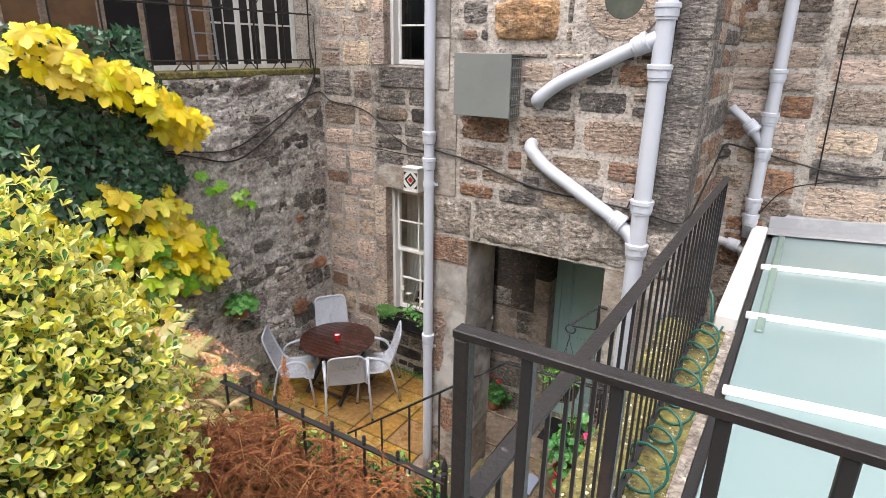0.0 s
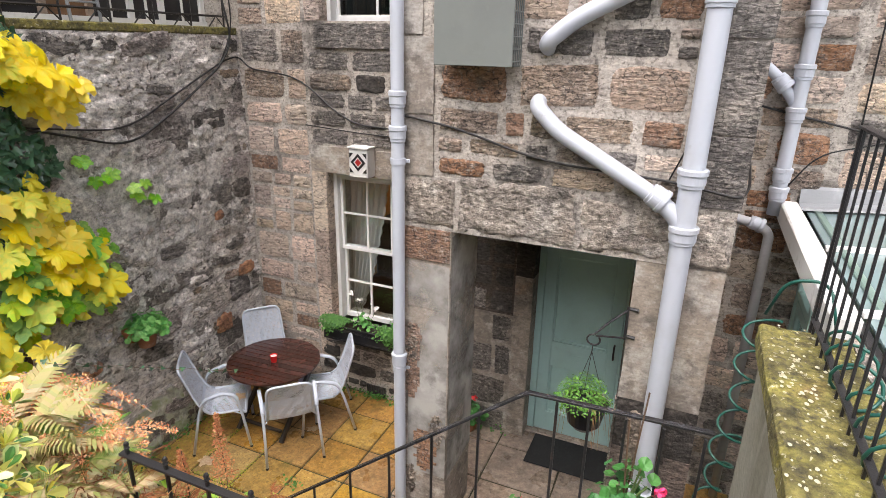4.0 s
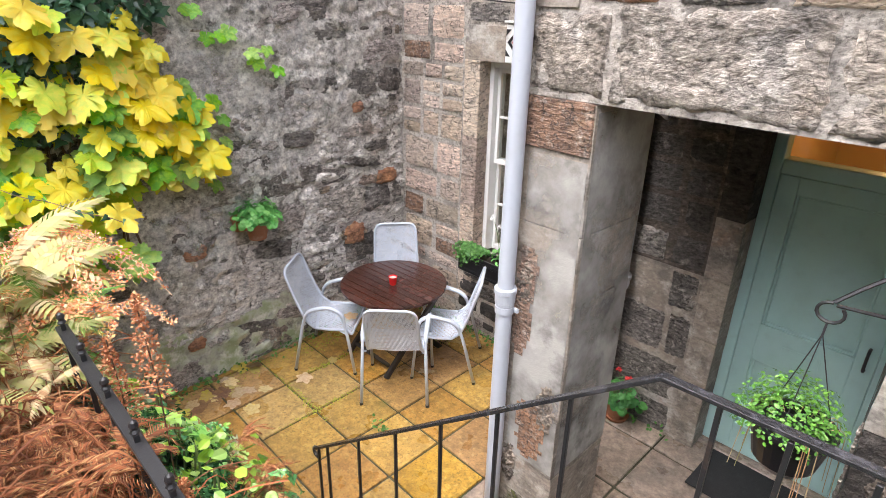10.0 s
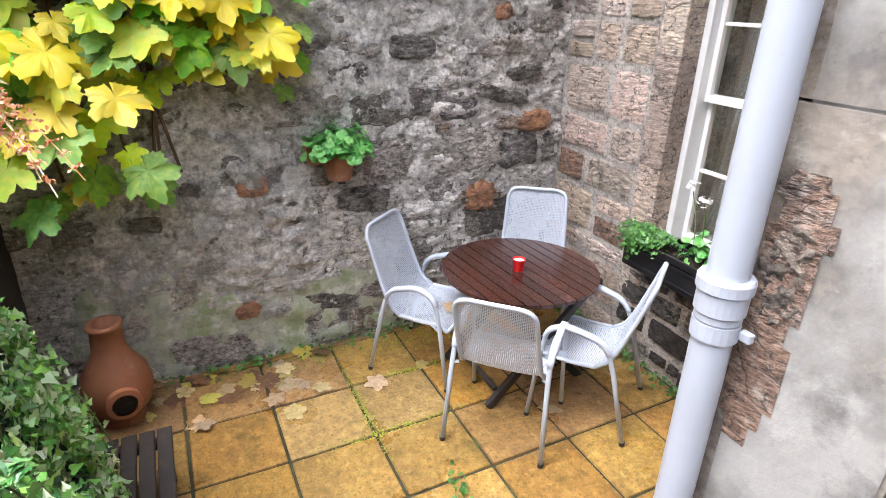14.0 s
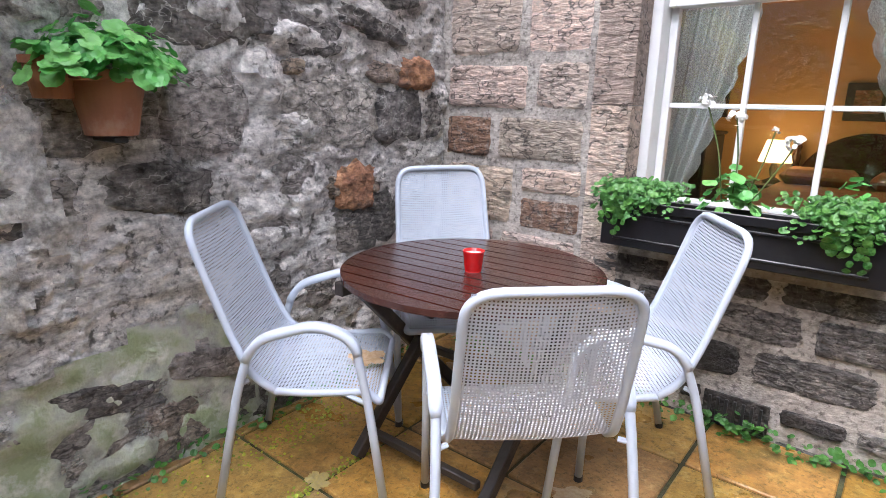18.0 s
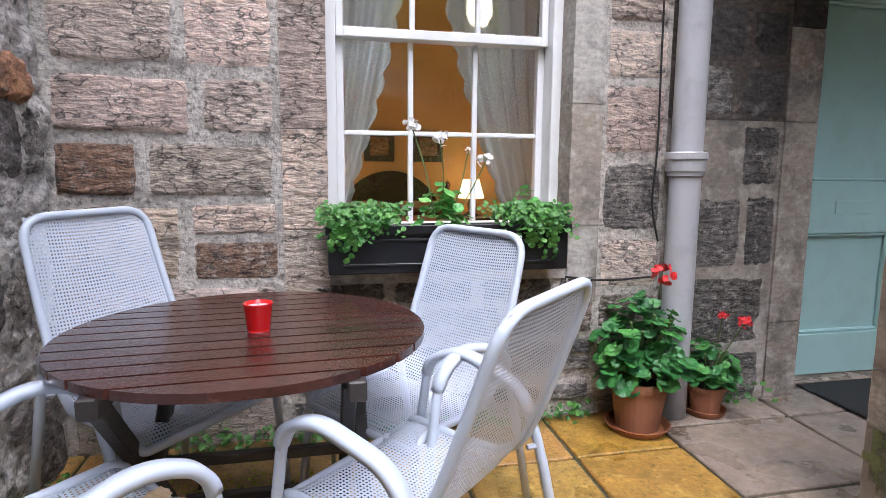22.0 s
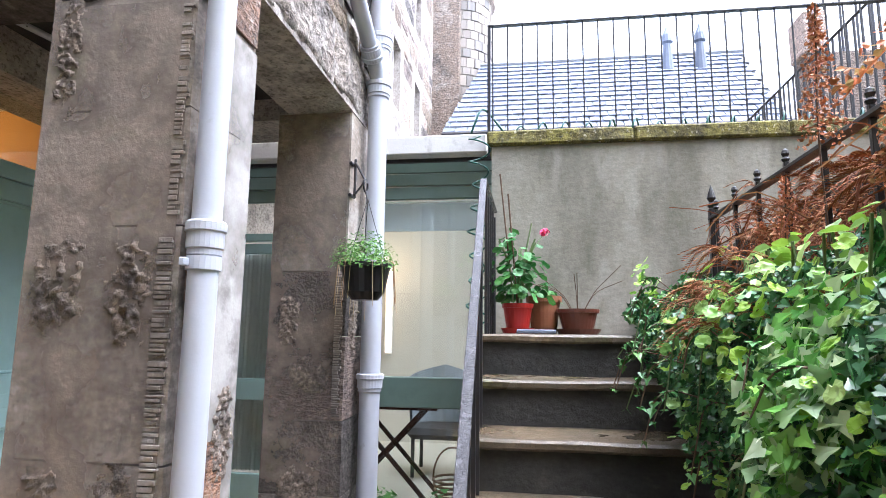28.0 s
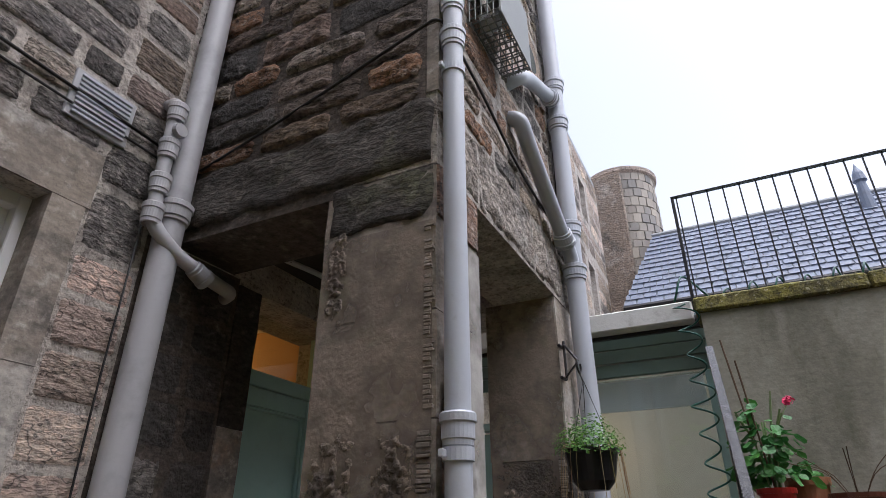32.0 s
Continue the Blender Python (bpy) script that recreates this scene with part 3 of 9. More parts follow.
def lathe(profile, n=24, at=(0, 0, 0), bm=None):
    """Turned about z: profile of (radius, height)."""
    bm = bm or bmesh.new()
    at = Vector(at)
    rings = []
    for r, z in profile:
        if r < 1e-5:
            rings.append([bm.verts.new(at + Vector((0, 0, z)))])
        else:
            rings.append([bm.verts.new(at + Vector((r * math.cos(2 * math.pi * k / n), r * math.sin(2 * math.pi * k / n), z))) for k in range(n)])
    for a, b in zip(rings, rings[1:]):
        for k in range(n):
            if len(a) == 1 and len(b) == 1:
                continue
            if len(a) == 1:
                bm.faces.new((a[0], b[(k + 1) % n], b[k])[::-1])
            elif len(b) == 1:
                bm.faces.new((a[k], a[(k + 1) % n], b[0]))
            else:
                bm.faces.new((a[k], a[(k + 1) % n], b[(k + 1) % n], b[k]))
    return bm


def slab_boxes(u0, u1, z0, z1, holes):
    """A rectangle with rectangular holes, cut into rectangles."""
    zs = sorted({z0, z1, *[min(max(v, z0), z1) for h in holes for v in h[2:]]})
    out = []
    for a, b in zip(zs, zs[1:]):
        us = [u0]
        for h in sorted(holes):
            if h[2] < b - 1e-6 and h[3] > a + 1e-6:
                us += [max(h[0], u0), min(h[1], u1)]
        us.append(u1)
        for p, q in zip(us[::2], us[1::2]):
            if q - p > 1e-4:
                out.append((p, q, a, b))
    return out


def wall(name, axis, face, thick, u0, u1, z0, z1, holes=(), material=None, label=""):
    """A wall whose face lies at axis = face and whose body reaches to face + thick, with openings through it."""
    bm = bmesh.new()
    a, b = min(face, face + thick), max(face, face + thick)
    for p, q, c, d in slab_boxes(u0, u1, z0, z1, list(holes)):
        add_box(bm, (a, p, c) if axis == "x" else (p, a, c), (b, q, d) if axis == "x" else (q, b, d))
    return tagged(part(name, bm, material or M["mortar"]), label, "wall", kind="structure")


def rough_box(lo, hi, cut=0.06, amp=0.008, scale=7.0, worn=0.9, flat=1.0):
    """A block whose faces and arrises are worn uneven."""
    lo, hi = Vector(lo), Vector(hi)
    bm = bmesh.new()
    sz = hi - lo
    n = [max(2, round(c / cut)) for c in sz]
    for ax in range(3):
        u, v = (ax + 1) % 3, (ax + 2) % 3
        for side in (0, 1):
            g = []
            for j in range(n[v] + 1):
                row = []
                for i in range(n[u] + 1):
                    p = [0, 0, 0]
                    p[ax], p[u], p[v] = (hi if side else lo)[ax], lo[u] + sz[u] * i / n[u], lo[v] + sz[v] * j / n[v]
                    row.append(bm.verts.new(p))
                g.append(row)
            for j in range(n[v]):
                for i in range(n[u]):
                    f = (g[j][i], g[j][i + 1], g[j + 1][i + 1], g[j + 1][i])
                    bm.faces.new(f if side else f[::-1])
    bmesh.ops.remove_doubles(bm, verts=bm.verts, dist=1e-5)
    mid = (lo + hi) / 2
    for v in bm.verts:
        w = v.co * scale
        d = Vector((noise.noise(w), noise.noise(w + Vector((31, 0, 0))), noise.noise(w + Vector((0, 31, 0))))) + 0.5 * Vector((noise.noise(w * 3), noise.noise(w * 3 + Vector((31, 0, 0))), noise.noise(w * 3 + Vector((0, 31, 0)))))
        edge = sum(abs(abs(c - m) - s / 2) < 1e-4 for c, m, s in zip(v.co, mid, sz))
        d.z *= flat
        v.co += d * amp + (mid - v.co).normalized() * (amp * worn if edge > 1 else 0)
    return bm


STONES = []


def stone_meshes():
    """Unit stones, 1 wide and 1 high, whose broken face looks to -y: ragged ones first, squared ones last."""
    for k in range(24):
        ragged, rnd = (0.10, 0.42) if k < 8 else (0.045, 0.12) if k < 16 else (0.30, 0.6)
        nu, nv = 12, 9
        vs, fs = [], []
        for j in range(nv + 1):
            for i in range(nu + 1):
                s, t = 2 * i / nu - 1, 2 * j / nv - 1
                x, z = s * math.sqrt(1 - rnd * t * t / 2), t * math.sqrt(1 - rnd * s * s / 2)
                rim = max(abs(s), abs(t))
                w = Vector((x * 1.3 + 11 * k, z * 1.0, 3.0))
                x += rim * ragged * noise.noise(w * 2.6) + 0.4 * rim * ragged * noise.noise(w * 7)
                z += rim * ragged * noise.noise(w * 2.6 + Vector((0, 40, 0))) + 0.4 * rim * ragged * noise.noise(w * 7 + Vector((0, 40, 0)))
                if rim > 0.999:
                    y = 0.9
                else:
                    y = -(0.75 if rim > 0.72 else 1.0) + 0.55 * noise.noise(w * 2.2 + Vector((5, 5, 5))) + 0.45 * noise.noise(w * 5.5) + 0.25 * s * math.sin(k) + 0.25 * t * math.cos(2 * k)
                vs.append((x * 0.5, y, z * 0.5))
        for j in range(nv):
            for i in range(nu):
                a = j * (nu + 1) + i
                fs.append((a, a + 1, a + nu + 2, a + nu + 1))
        me = bpy.data.meshes.new("stone")
        me.from_pydata(vs, [], fs)
        for p in me.polygons:
            p.use_smooth = True
        STONES.append(me)


stone_meshes()
STONE_BY = {}


def stone_data(k, material):
    key = (k, material.name)
    if key not in STONE_BY:
        me = STONES[k].copy()
        me.materials.append(material)
        STONE_BY[key] = me
    return STONE_BY[key]


def lay_stones(parent, axis, face, out, u0, u1, z0, z1, holes=(), heights=(0.16, 0.32), lengths=(0.2, 0.6), palette=(), proud=(0.008, 0.02), gap=0.016, square=0.6, pool=None, breaks=(), seed=1, skip=0.0, limit=300, tilt=1.5, shrink=(1.0, 1.0), name="stone"):
    """Courses of separate stones on a wall's face; out is +1 or -1, the way the face looks along its axis."""
    rng = random.Random(seed)
    cuts = sorted({z0, z1, *[b for b in breaks if z0 < b < z1]})
    cells = []
    for a, b in zip(cuts, cuts[1:]):
        z = a
        while z < b - 0.02:
            h = rng.uniform(*heights)
            if b - z - h < heights[0] * 0.6:
                h = b - z
                if h > heights[1] * 1.25:
                    h *= 0.5
            for p, q, c, d in slab_boxes(u0, u1, z, z + h, list(holes)):
                if d - c < h * 0.5:
                    continue
                u = p
                while u < q - 0.02:
                    ln = rng.uniform(*lengths) * (0.75 + 0.5 * h / heights[1])
                    if q - u - ln < lengths[0] * 0.6:
                        ln = q - u
                    if h > heights[0] * 1.6 and rng.random() < 0.22 and ln < lengths[1] * 0.8:
                        f = rng.uniform(0.4, 0.6)
                        cells += [(u, u + ln, c, c + (d - c) * f), (u, u + ln, c + (d - c) * f, d)]
                    else:
                        cells.append((u, u + ln, c, d))
                    u += ln
            z += h
    rng.shuffle(cells)
    turn = {("y", -1): 0, ("y", 1): 180, ("x", 1): 90, ("x", -1): -90}[(axis, out)]
    for p, q, c, d in cells[:limit]:
        if rng.random() < skip:
            continue
        k = rng.randrange(*pool) if pool else rng.randrange(8, 16) if rng.random() < square else rng.randrange(8)
        w = rng.random() * sum(x[1] for x in palette)
        for material, share_of in palette:
            w -= share_of
            if w <= 0:
                break
        sh = rng.uniform(*shrink)
        u, z = (p + q) / 2, (c + d) / 2
        at = (face, u, z) if axis == "x" else (u, face, z)
        m = pose(*at, 0, 0, turn) @ pose(0, 0, 0, 0, rng.uniform(-tilt, tilt) + (180 if rng.random() < 0.5 else 0), 0) @ Matrix.Diagonal(((q - p - gap) * sh, rng.uniform(*proud), (d - c - gap) * sh, 1))
        share(name, stone_data(k, material), m, parent)


def leaf_cloud(name, template, mats4, material, parent=None, label="", kind="stuff"):
    """Many small leaves as one mesh: template is (points, faces)."""
    pts, faces = np.array(template[0], float), template[1]
    mm = np.array([[list(r) for r in m] for m in mats4])
    v = np.einsum("nij,pj->npi", mm[:, :3, :3], pts) + mm[:, None, :3, 3]
    np_pts = len(pts)
    fs = [tuple(np_pts * i + k for k in f) for i in range(len(mm)) for f in faces]
    me = bpy.data.meshes.new(name)
    me.from_pydata(v.reshape(-1, 3).tolist(), [], fs)
    me.update()
    me.materials.append(material)
    ob = new(name, me)
    if parent is not None:
        ob.parent = parent
    return tagged(ob, label, kind=kind)


OVAL = ([(0, 0, 0), (-0.32, 0.3, 0.06), (0.32, 0.3, 0.06), (-0.3, 0.65, 0.05), (0.3, 0.65, 0.05), (0, 1, -0.08), (0, 0.45, -0.02)], [(0, 6, 1), (0, 2, 6), (1, 6, 3), (2, 4, 6), (3, 6, 5), (6, 4, 5)])
IVY = ([(0, 0, 0), (-0.5, 0.02, 0.05), (-0.28, 0.42, 0.02), (-0.2, 0.5, 0.0), (0, 1, -0.1), (0.2, 0.5, 0.0), (0.5, 0.02, 0.05), (0, 0.35, -0.03), (-0.2, -0.18, 0.02), (0.2, -0.18, 0.02)],
       [(0, 7, 8), (8, 7, 1), (1, 7, 3), (3, 7, 4), (4, 7, 5), (5, 7, 6), (6, 7, 9), (9, 7, 0)])


def vine_outline():
    """A five-lobed, toothed leaf from its stalk: rim, an inner ring and the middle."""
    n = 48
    rim = []
    lobes = ((0.0, 1.06), (1.02, 0.95), (-1.02, 0.95), (2.05, 0.74), (-2.05, 0.74))
    for k in range(n):
        a = 2 * math.pi * k / n
        a = a - 2 * math.pi if a > math.pi else a
        r = 0.50
        for c, top in lobes:
            r = max(r, 0.50 + (top - 0.50) * max(0.0, 1 - abs(a - c) / 0.60) ** 0.75)
        r *= 1.0 + 0.055 * (1 if k % 2 else -1)
        if k == n // 2:
            r = 0.10
        rim.append((0.60 * r * math.sin(a), 0.42 + 0.60 * r * math.cos(a), 0.0))
    rim = [(x, y, -0.16 * (x * x + (y - 0.42) ** 2) - 0.03 * math.sin(5 * math.atan2(x, y - 0.42))) for x, y, _ in rim]
    inner = [(x * 0.5, 0.42 + (y - 0.42) * 0.5, 0.02 + z * 0.4) for x, y, z in rim]
    pts = rim + inner + [(0, 0.42, -0.03)]
    fs = [(k, (k + 1) % n, n + (k + 1) % n, n + k) for k in range(n)] + [(n + k, n + (k + 1) % n, 2 * n) for k in range(n)]
    return pts, fs


VINE = vine_outline()
OBOVATE = ([(0, 0, 0), (-0.13, 0.30, 0.04), (0.13, 0.30, 0.04), (-0.25, 0.66, 0.06), (0.25, 0.66, 0.06), (-0.14, 0.93, 0.0), (0.14, 0.93, 0.0), (0, 1, -0.03), (0, 0.6, -0.03)], [(0, 8, 1), (0, 2, 8), (1, 8, 3), (2, 4, 8), (3, 8, 5), (8, 4, 6), (5, 8, 7), (8, 6, 7)])
LANCE = ([(0, 0, 0), (-0.19, 0.35, 0.05), (0.19, 0.35, 0.05), (-0.17, 0.65, 0.04), (0.17, 0.65, 0.04), (0, 1, -0.08), (0, 0.5, -0.02)], [(0, 6, 1), (0, 2, 6), (1, 6, 3), (2, 4, 6), (3, 6, 5), (6, 4, 5)])
ROUND = ([(0.5 * math.cos(a), 0.5 + 0.5 * math.sin(a), 0.06 * math.cos(3 * a)) for a in [2 * math.pi * k / 9 for k in range(9)]] + [(0, 0.4, -0.09)], [(k, (k + 1) % 9, 9) for k in range(9)])


LOBED = ([(0.5 * (1 + 0.07 * (k % 2)) * math.cos(a), 0.46 + 0.5 * (1 + 0.07 * (k % 2)) * math.sin(a) * (0.35 if k == 12 else 1), 0.05 * math.cos(4 * a)) for k, a in enumerate([2 * math.pi * k / 16 for k in range(16)])] + [(0.27 * math.cos(a), 0.46 + 0.27 * math.sin(a), 0.0) for a in [2 * math.pi * k / 16 for k in range(16)]] + [(0, 0.40, -0.11)], [(k, (k + 1) % 16, 16 + (k + 1) % 16, 16 + k) for k in range(16)] + [(16 + k, 16 + (k + 1) % 16, 32) for k in range(16)])


def rot(rng, spread=180.0, tilt=60.0):
    return Euler((radians(rng.uniform(-tilt, tilt)), radians(rng.uniform(-tilt, tilt)), radians(rng.uniform(-spread, spread)))).to_matrix().to_4x4()

# ---- the plan, in metres ----
WX, NY, SY, BX0, BX1 = -5.36, 5.62, 4.16, -2.72, -0.64      # west wall, north wall, block's south face and sides
CX0, CX1, CY = -0.50, -0.12, 3.38                            # the wall beside the stairs
LAND, RISE, GOING = 1.36, 0.194, 0.315
SX, RAIL_Y, BED_Y, ST_X = -1.40, 3.33, 2.25, -1.40
PAL_B = ((M["stone"], 2.6), (M["stone_pale"], 2.0), (M["stone_grey"], 2.2), (M["stone_red"], 1.5))

# ---- ground ----
FALL = 0.03


def floor_z(y):
    """The paving rises gently towards the house wall."""
    return FALL * max(0.0, y - 3.4)


bm = bmesh.new()
for a, b in ((2.0, 3.4), (3.4, 6.4)):
    v = [bm.verts.new((x, y, z)) for x in (WX - 0.4, 0.3) for y in (a, b) for z in (-0.3, floor_z(y) - 0.012)]
    for f in ((0, 1, 3, 2), (4, 6, 7, 5), (0, 4, 5, 1), (2, 3, 7, 6), (1, 5, 7, 3), (0, 2, 6, 4)):
        bm.faces.new([v[k] for k in f])
floor = tagged(part("floor", bm, M["joint"]), "dirty jointed bedding under courtyard paving", "floor", kind="structure")
ground = tagged(part("ground", box((-400, -400, -3.2), (400, 400, -3.0)), M["soil"]), "dark ground far around the courtyard", "ground", kind="structure")

# ---- walls ----
WIN = (-4.352, -3.325, 0.88, 2.59)
DOOR = (-2.10, -1.20, -0.3, 2.58)
WIN_UP = (-4.34, -3.34, 4.04, 5.70)
wall_north = wall("wall_north", "y", NY, 0.45, WX - 0.4, 0.02, -0.3, 10.0, (WIN, DOOR, WIN_UP), M["mortar"], "coursed sandstone rubble wall with pale mortar")
wall_north_east = wall("wall_north_east", "y", NY, 0.45, 0.02, 9.8, -0.3, 10.0, ((5.6, 6.2, 5.6, 6.9), (7.6, 8.2, 5.6, 6.9), (5.6, 6.2, 8.1, 9.2), (7.6, 8.2, 8.1, 9.2), (7.6, 8.2, 3.4, 4.7)), M["mortar"], "tall sandstone rubble wall with small dark windows")
WEST_TOP = 3.90
wall_west = wall("wall_west", "x", WX, -0.5, -4.0, NY, -0.3, WEST_TOP, (), M["mortar_west"], "rough grey rubble wall smeared with old mortar")
block_front = wall("wall_block_front", "y", SY, 0.40, BX0, BX1, 2.66, 10.0, ((-2.32, -1.92, 7.2, 8.4),), M["mortar"], "sandstone rubble wall over the porch opening")
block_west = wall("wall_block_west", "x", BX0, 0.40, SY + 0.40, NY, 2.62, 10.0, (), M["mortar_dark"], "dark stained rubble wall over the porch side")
block_east = wall("wall_block_east", "x", BX1, -0.40, SY + 0.40, NY, 2.66, 10.0, (), M["mortar"], "sandstone rubble side wall above the glass roof")
# ceiling colour goes below its stains, to hold the shade under the block
tagged(part("ceiling", box((BX0 + 0.40, SY + 0.40, 2.80), (BX1 - 0.40, NY, 2.95)), M["ceiling_dark"]), "stained flaking porch ceiling, darkened to carry its shade", "ceiling", kind="structure")
tagged(part("roof_slab", box((WX - 0.4, NY + 0.02, 10.0), (9.8, NY + 0.6, 10.2)), M["lead"]), "lead covered roof edge of the stone building", "roof", kind="structure")


def pier(name, x0, x1, y0, y1, heights, label, mats):
    e = base(name, ((x0 + x1) / 2, (y0 + y1) / 2, 0), label, "pier")
    rng = random.Random(3)
    z = 0.0
    for h, mm in zip(heights, mats):
        j = [rng.uniform(-0.004, 0.004) for _ in range(4)]
        bm = rough_box(((x0 - x1) / 2 + j[0], (y0 - y1) / 2 + j[1], z + 0.0025), ((x1 - x0) / 2 + j[2], (y1 - y0) / 2 + j[3], z + h - 0.0025), 0.05, 0.004, 7.0, 0.35, 0.0)
        part("stone_block", bm, mm, e)
        z += h
    return e


pier_a = pier("pier", BX0, -2.335, SY, 4.68, (0.57, 0.405, 0.695, 0.375, 0.61), "weathered dressed sandstone pier with spalled faces", (M["ashlar"], M["ashlar"], M["ashlar"], M["ashlar"], M["ashlar"]))
part("facing_stone", rough_box((-0.186, -0.268, 2.425), (0.186, -0.245, 2.655), 0.05, 0.004), M["stone_red"], pier_a, "iron-red top stone")
pier_b = pier("pier", -1.13, BX1, SY, 4.62, (0.475, 0.40, 0.46, 0.37, 0.955), "dark sandstone pier beside the hanging basket", (M["stone_grey"], M["stone_dark"], M["stone_brown"], M["stone_dark"], M["ashlar"]))

# ---- courtyard paving ----
PITCH = 0.465
TILE_ME = {}


def paving(parent, x0, x1, y0, y1, material, name, px=PITCH, py=PITCH, ox=-4.35, oy=3.39, top=0.0, skip=None, limit=300):
    rng = random.Random(9)
    i0, i1 = math.floor((x0 - ox) / px), math.ceil((x1 - ox) / px)
    j0, j1 = math.floor((y0 - oy) / py), math.ceil((y1 - oy) / py)
    for i in range(i0, i1):
        for j in range(j0, j1):
            a, b = max(ox + i * px, x0), min(ox + (i + 1) * px, x1)
            c, d = max(oy + j * py, y0), min(oy + (j + 1) * py, y1)
            if b - a < 0.04 or d - c < 0.04 or (skip and skip((a + b) / 2, (c + d) / 2)):
                continue
            key = (round(b - a, 3), round(d - c, 3), material.name)
            if key not in TILE_ME:
                bm = box((-(b - a) / 2 + 0.008, -(d - c) / 2 + 0.008, -0.04), ((b - a) / 2 - 0.008, (d - c) / 2 - 0.008, 0.0), 0.005)
                me = bpy.data.meshes.new(name)
                bm.to_mesh(me)
                bm.free()
                me.materials.append(material)
                TILE_ME[key] = me
            share(name, TILE_ME[key], pose((a + b) / 2, (c + d) / 2, top + floor_z((c + d) / 2) + rng.uniform(-0.002, 0.002), math.degrees(FALL) * (c > 3.38) + rng.uniform(-0.25, 0.25), rng.uniform(-0.25, 0.25), 0), parent)


# ---- stairs ----
def stairs():
    e = base("stone_stairs", (0, 0, 0), "worn mossy stone steps with black risers", "stairs")
    rng = random.Random(4)

    def tread(x0, x1, y0, y1, z, mm):
        bm = box((x0, y0, z - 0.04), (x1, y1, z), 0.010)
        bmesh.ops.subdivide_edges(bm, edges=[ed for ed in bm.edges if ed.calc_length() > 0.25], cuts=7, use_grid_fill=True)
        for v in bm.verts:
            v.co += Vector((noise.noise(v.co * 5), noise.noise(v.co * 5 + Vector((7, 0, 0))), 0.7 * noise.noise(v.co * 4 + Vector((0, 9, 0))))) * 0.010
        part("tread", bm, mm, e)

    for k in range(1, 7):
        z = LAND - k * RISE
        x1 = SX - (k - 1) * GOING
        tread(x1 - GOING - 0.015, x1 + 0.05, BED_Y - 0.05, 3.40, z, M["step"])
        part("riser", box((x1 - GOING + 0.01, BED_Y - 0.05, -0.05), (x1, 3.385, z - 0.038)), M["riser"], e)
    tread(SX - 0.015, CX0 - 0.002, 2.43, 3.40, LAND, M["step"])
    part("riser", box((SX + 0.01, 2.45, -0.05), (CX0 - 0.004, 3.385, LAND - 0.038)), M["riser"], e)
    for k in range(1, 7):
        z = LAND + k * 0.19
        y1 = 2.45 - (k - 1) * 0.275
        y0 = y1 - 0.275 if k < 6 else -1.2
        tread(ST_X, CX0 - 0.002, y0 - 0.02, y1 + 0.015, z, M["step"])
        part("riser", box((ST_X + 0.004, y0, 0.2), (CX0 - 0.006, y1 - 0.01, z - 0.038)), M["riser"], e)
    for k in range(1, 4):
        x0 = -0.62 + (k - 1) * 0.27
        z = 2.50 + 0.16 * k
        tread(x0 - 0.015, x0 + 0.30 if k < 3 else 3.2, -1.2, 0.56, z, M["step"])
        part("riser", box((x0, -1.2, 1.0), (x0 + 0.27 if k < 3 else 3.2, 0.555, z - 0.038)), M["riser"], e)
    return e


stairs()

# ---- wall beside the stairs, its mossy coping ----
side_wall = tagged(part("wall_stair_side", box((CX0, -0.0 + 0.57, -0.3), (-0.18, CY, 2.62)), M["render"]), "damp grey-green cement rendered wall", "wall", kind="structure")
coping = base("coping", (0, 0, 0), "mossy lichen-spotted stone coping on the rendered wall", "coping")
for a, b in ((0.57, 1.5), (1.5, 2.45), (2.45, CY + 0.03)):
    bm = box((CX0 - 0.035, a + 0.003, 2.622), (-0.15, b - 0.003, 2.72), 0.012)
    bmesh.ops.subdivide_edges(bm, edges=[ed for ed in bm.edges if ed.calc_length() > 0.3], cuts=6, use_grid_fill=True)
    for v in bm.verts:
        v.co += Vector((noise.noise(v.co * 6), noise.noise(v.co * 6 + Vector((5, 0, 0))), noise.noise(v.co * 8))) * 0.008
    part("coping_stone", bm, M["moss_coping"], coping)
    part("worn_edge", rough_box((-0.195, a + 0.006, 2.69), (-0.147, b - 0.006, 2.7265), 0.04, 0.004), M["lintel"], coping, "bare weathered edge of the coping")
rng = random.Random(402)
for k in range(170):
    y = 0.65 + 2.75 * rng.random() ** 0.8
    bm = bmesh.new()
    r = rng.uniform(0.0025, 0.0085)
    add_ = [bm.verts.new((r * (1 + 0.3 * rng.uniform(-1, 1)) * math.cos(q * math.pi / 4), 1.5 * r * math.sin(q * math.pi / 4), 0.0)) for q in range(8)]
    mid = bm.verts.new((0, 0, 0.004))
    for q in range(8):
        bm.faces.new((add_[q], add_[(q + 1) % 8], mid))
    part("lichen_crust", bm, M["lichen"], coping).matrix_basis = pose(rng.choice((rng.gauss(CX0 + 0.06, 0.04), rng.uniform(CX0 - 0.02, -0.20))), y, 2.7262)

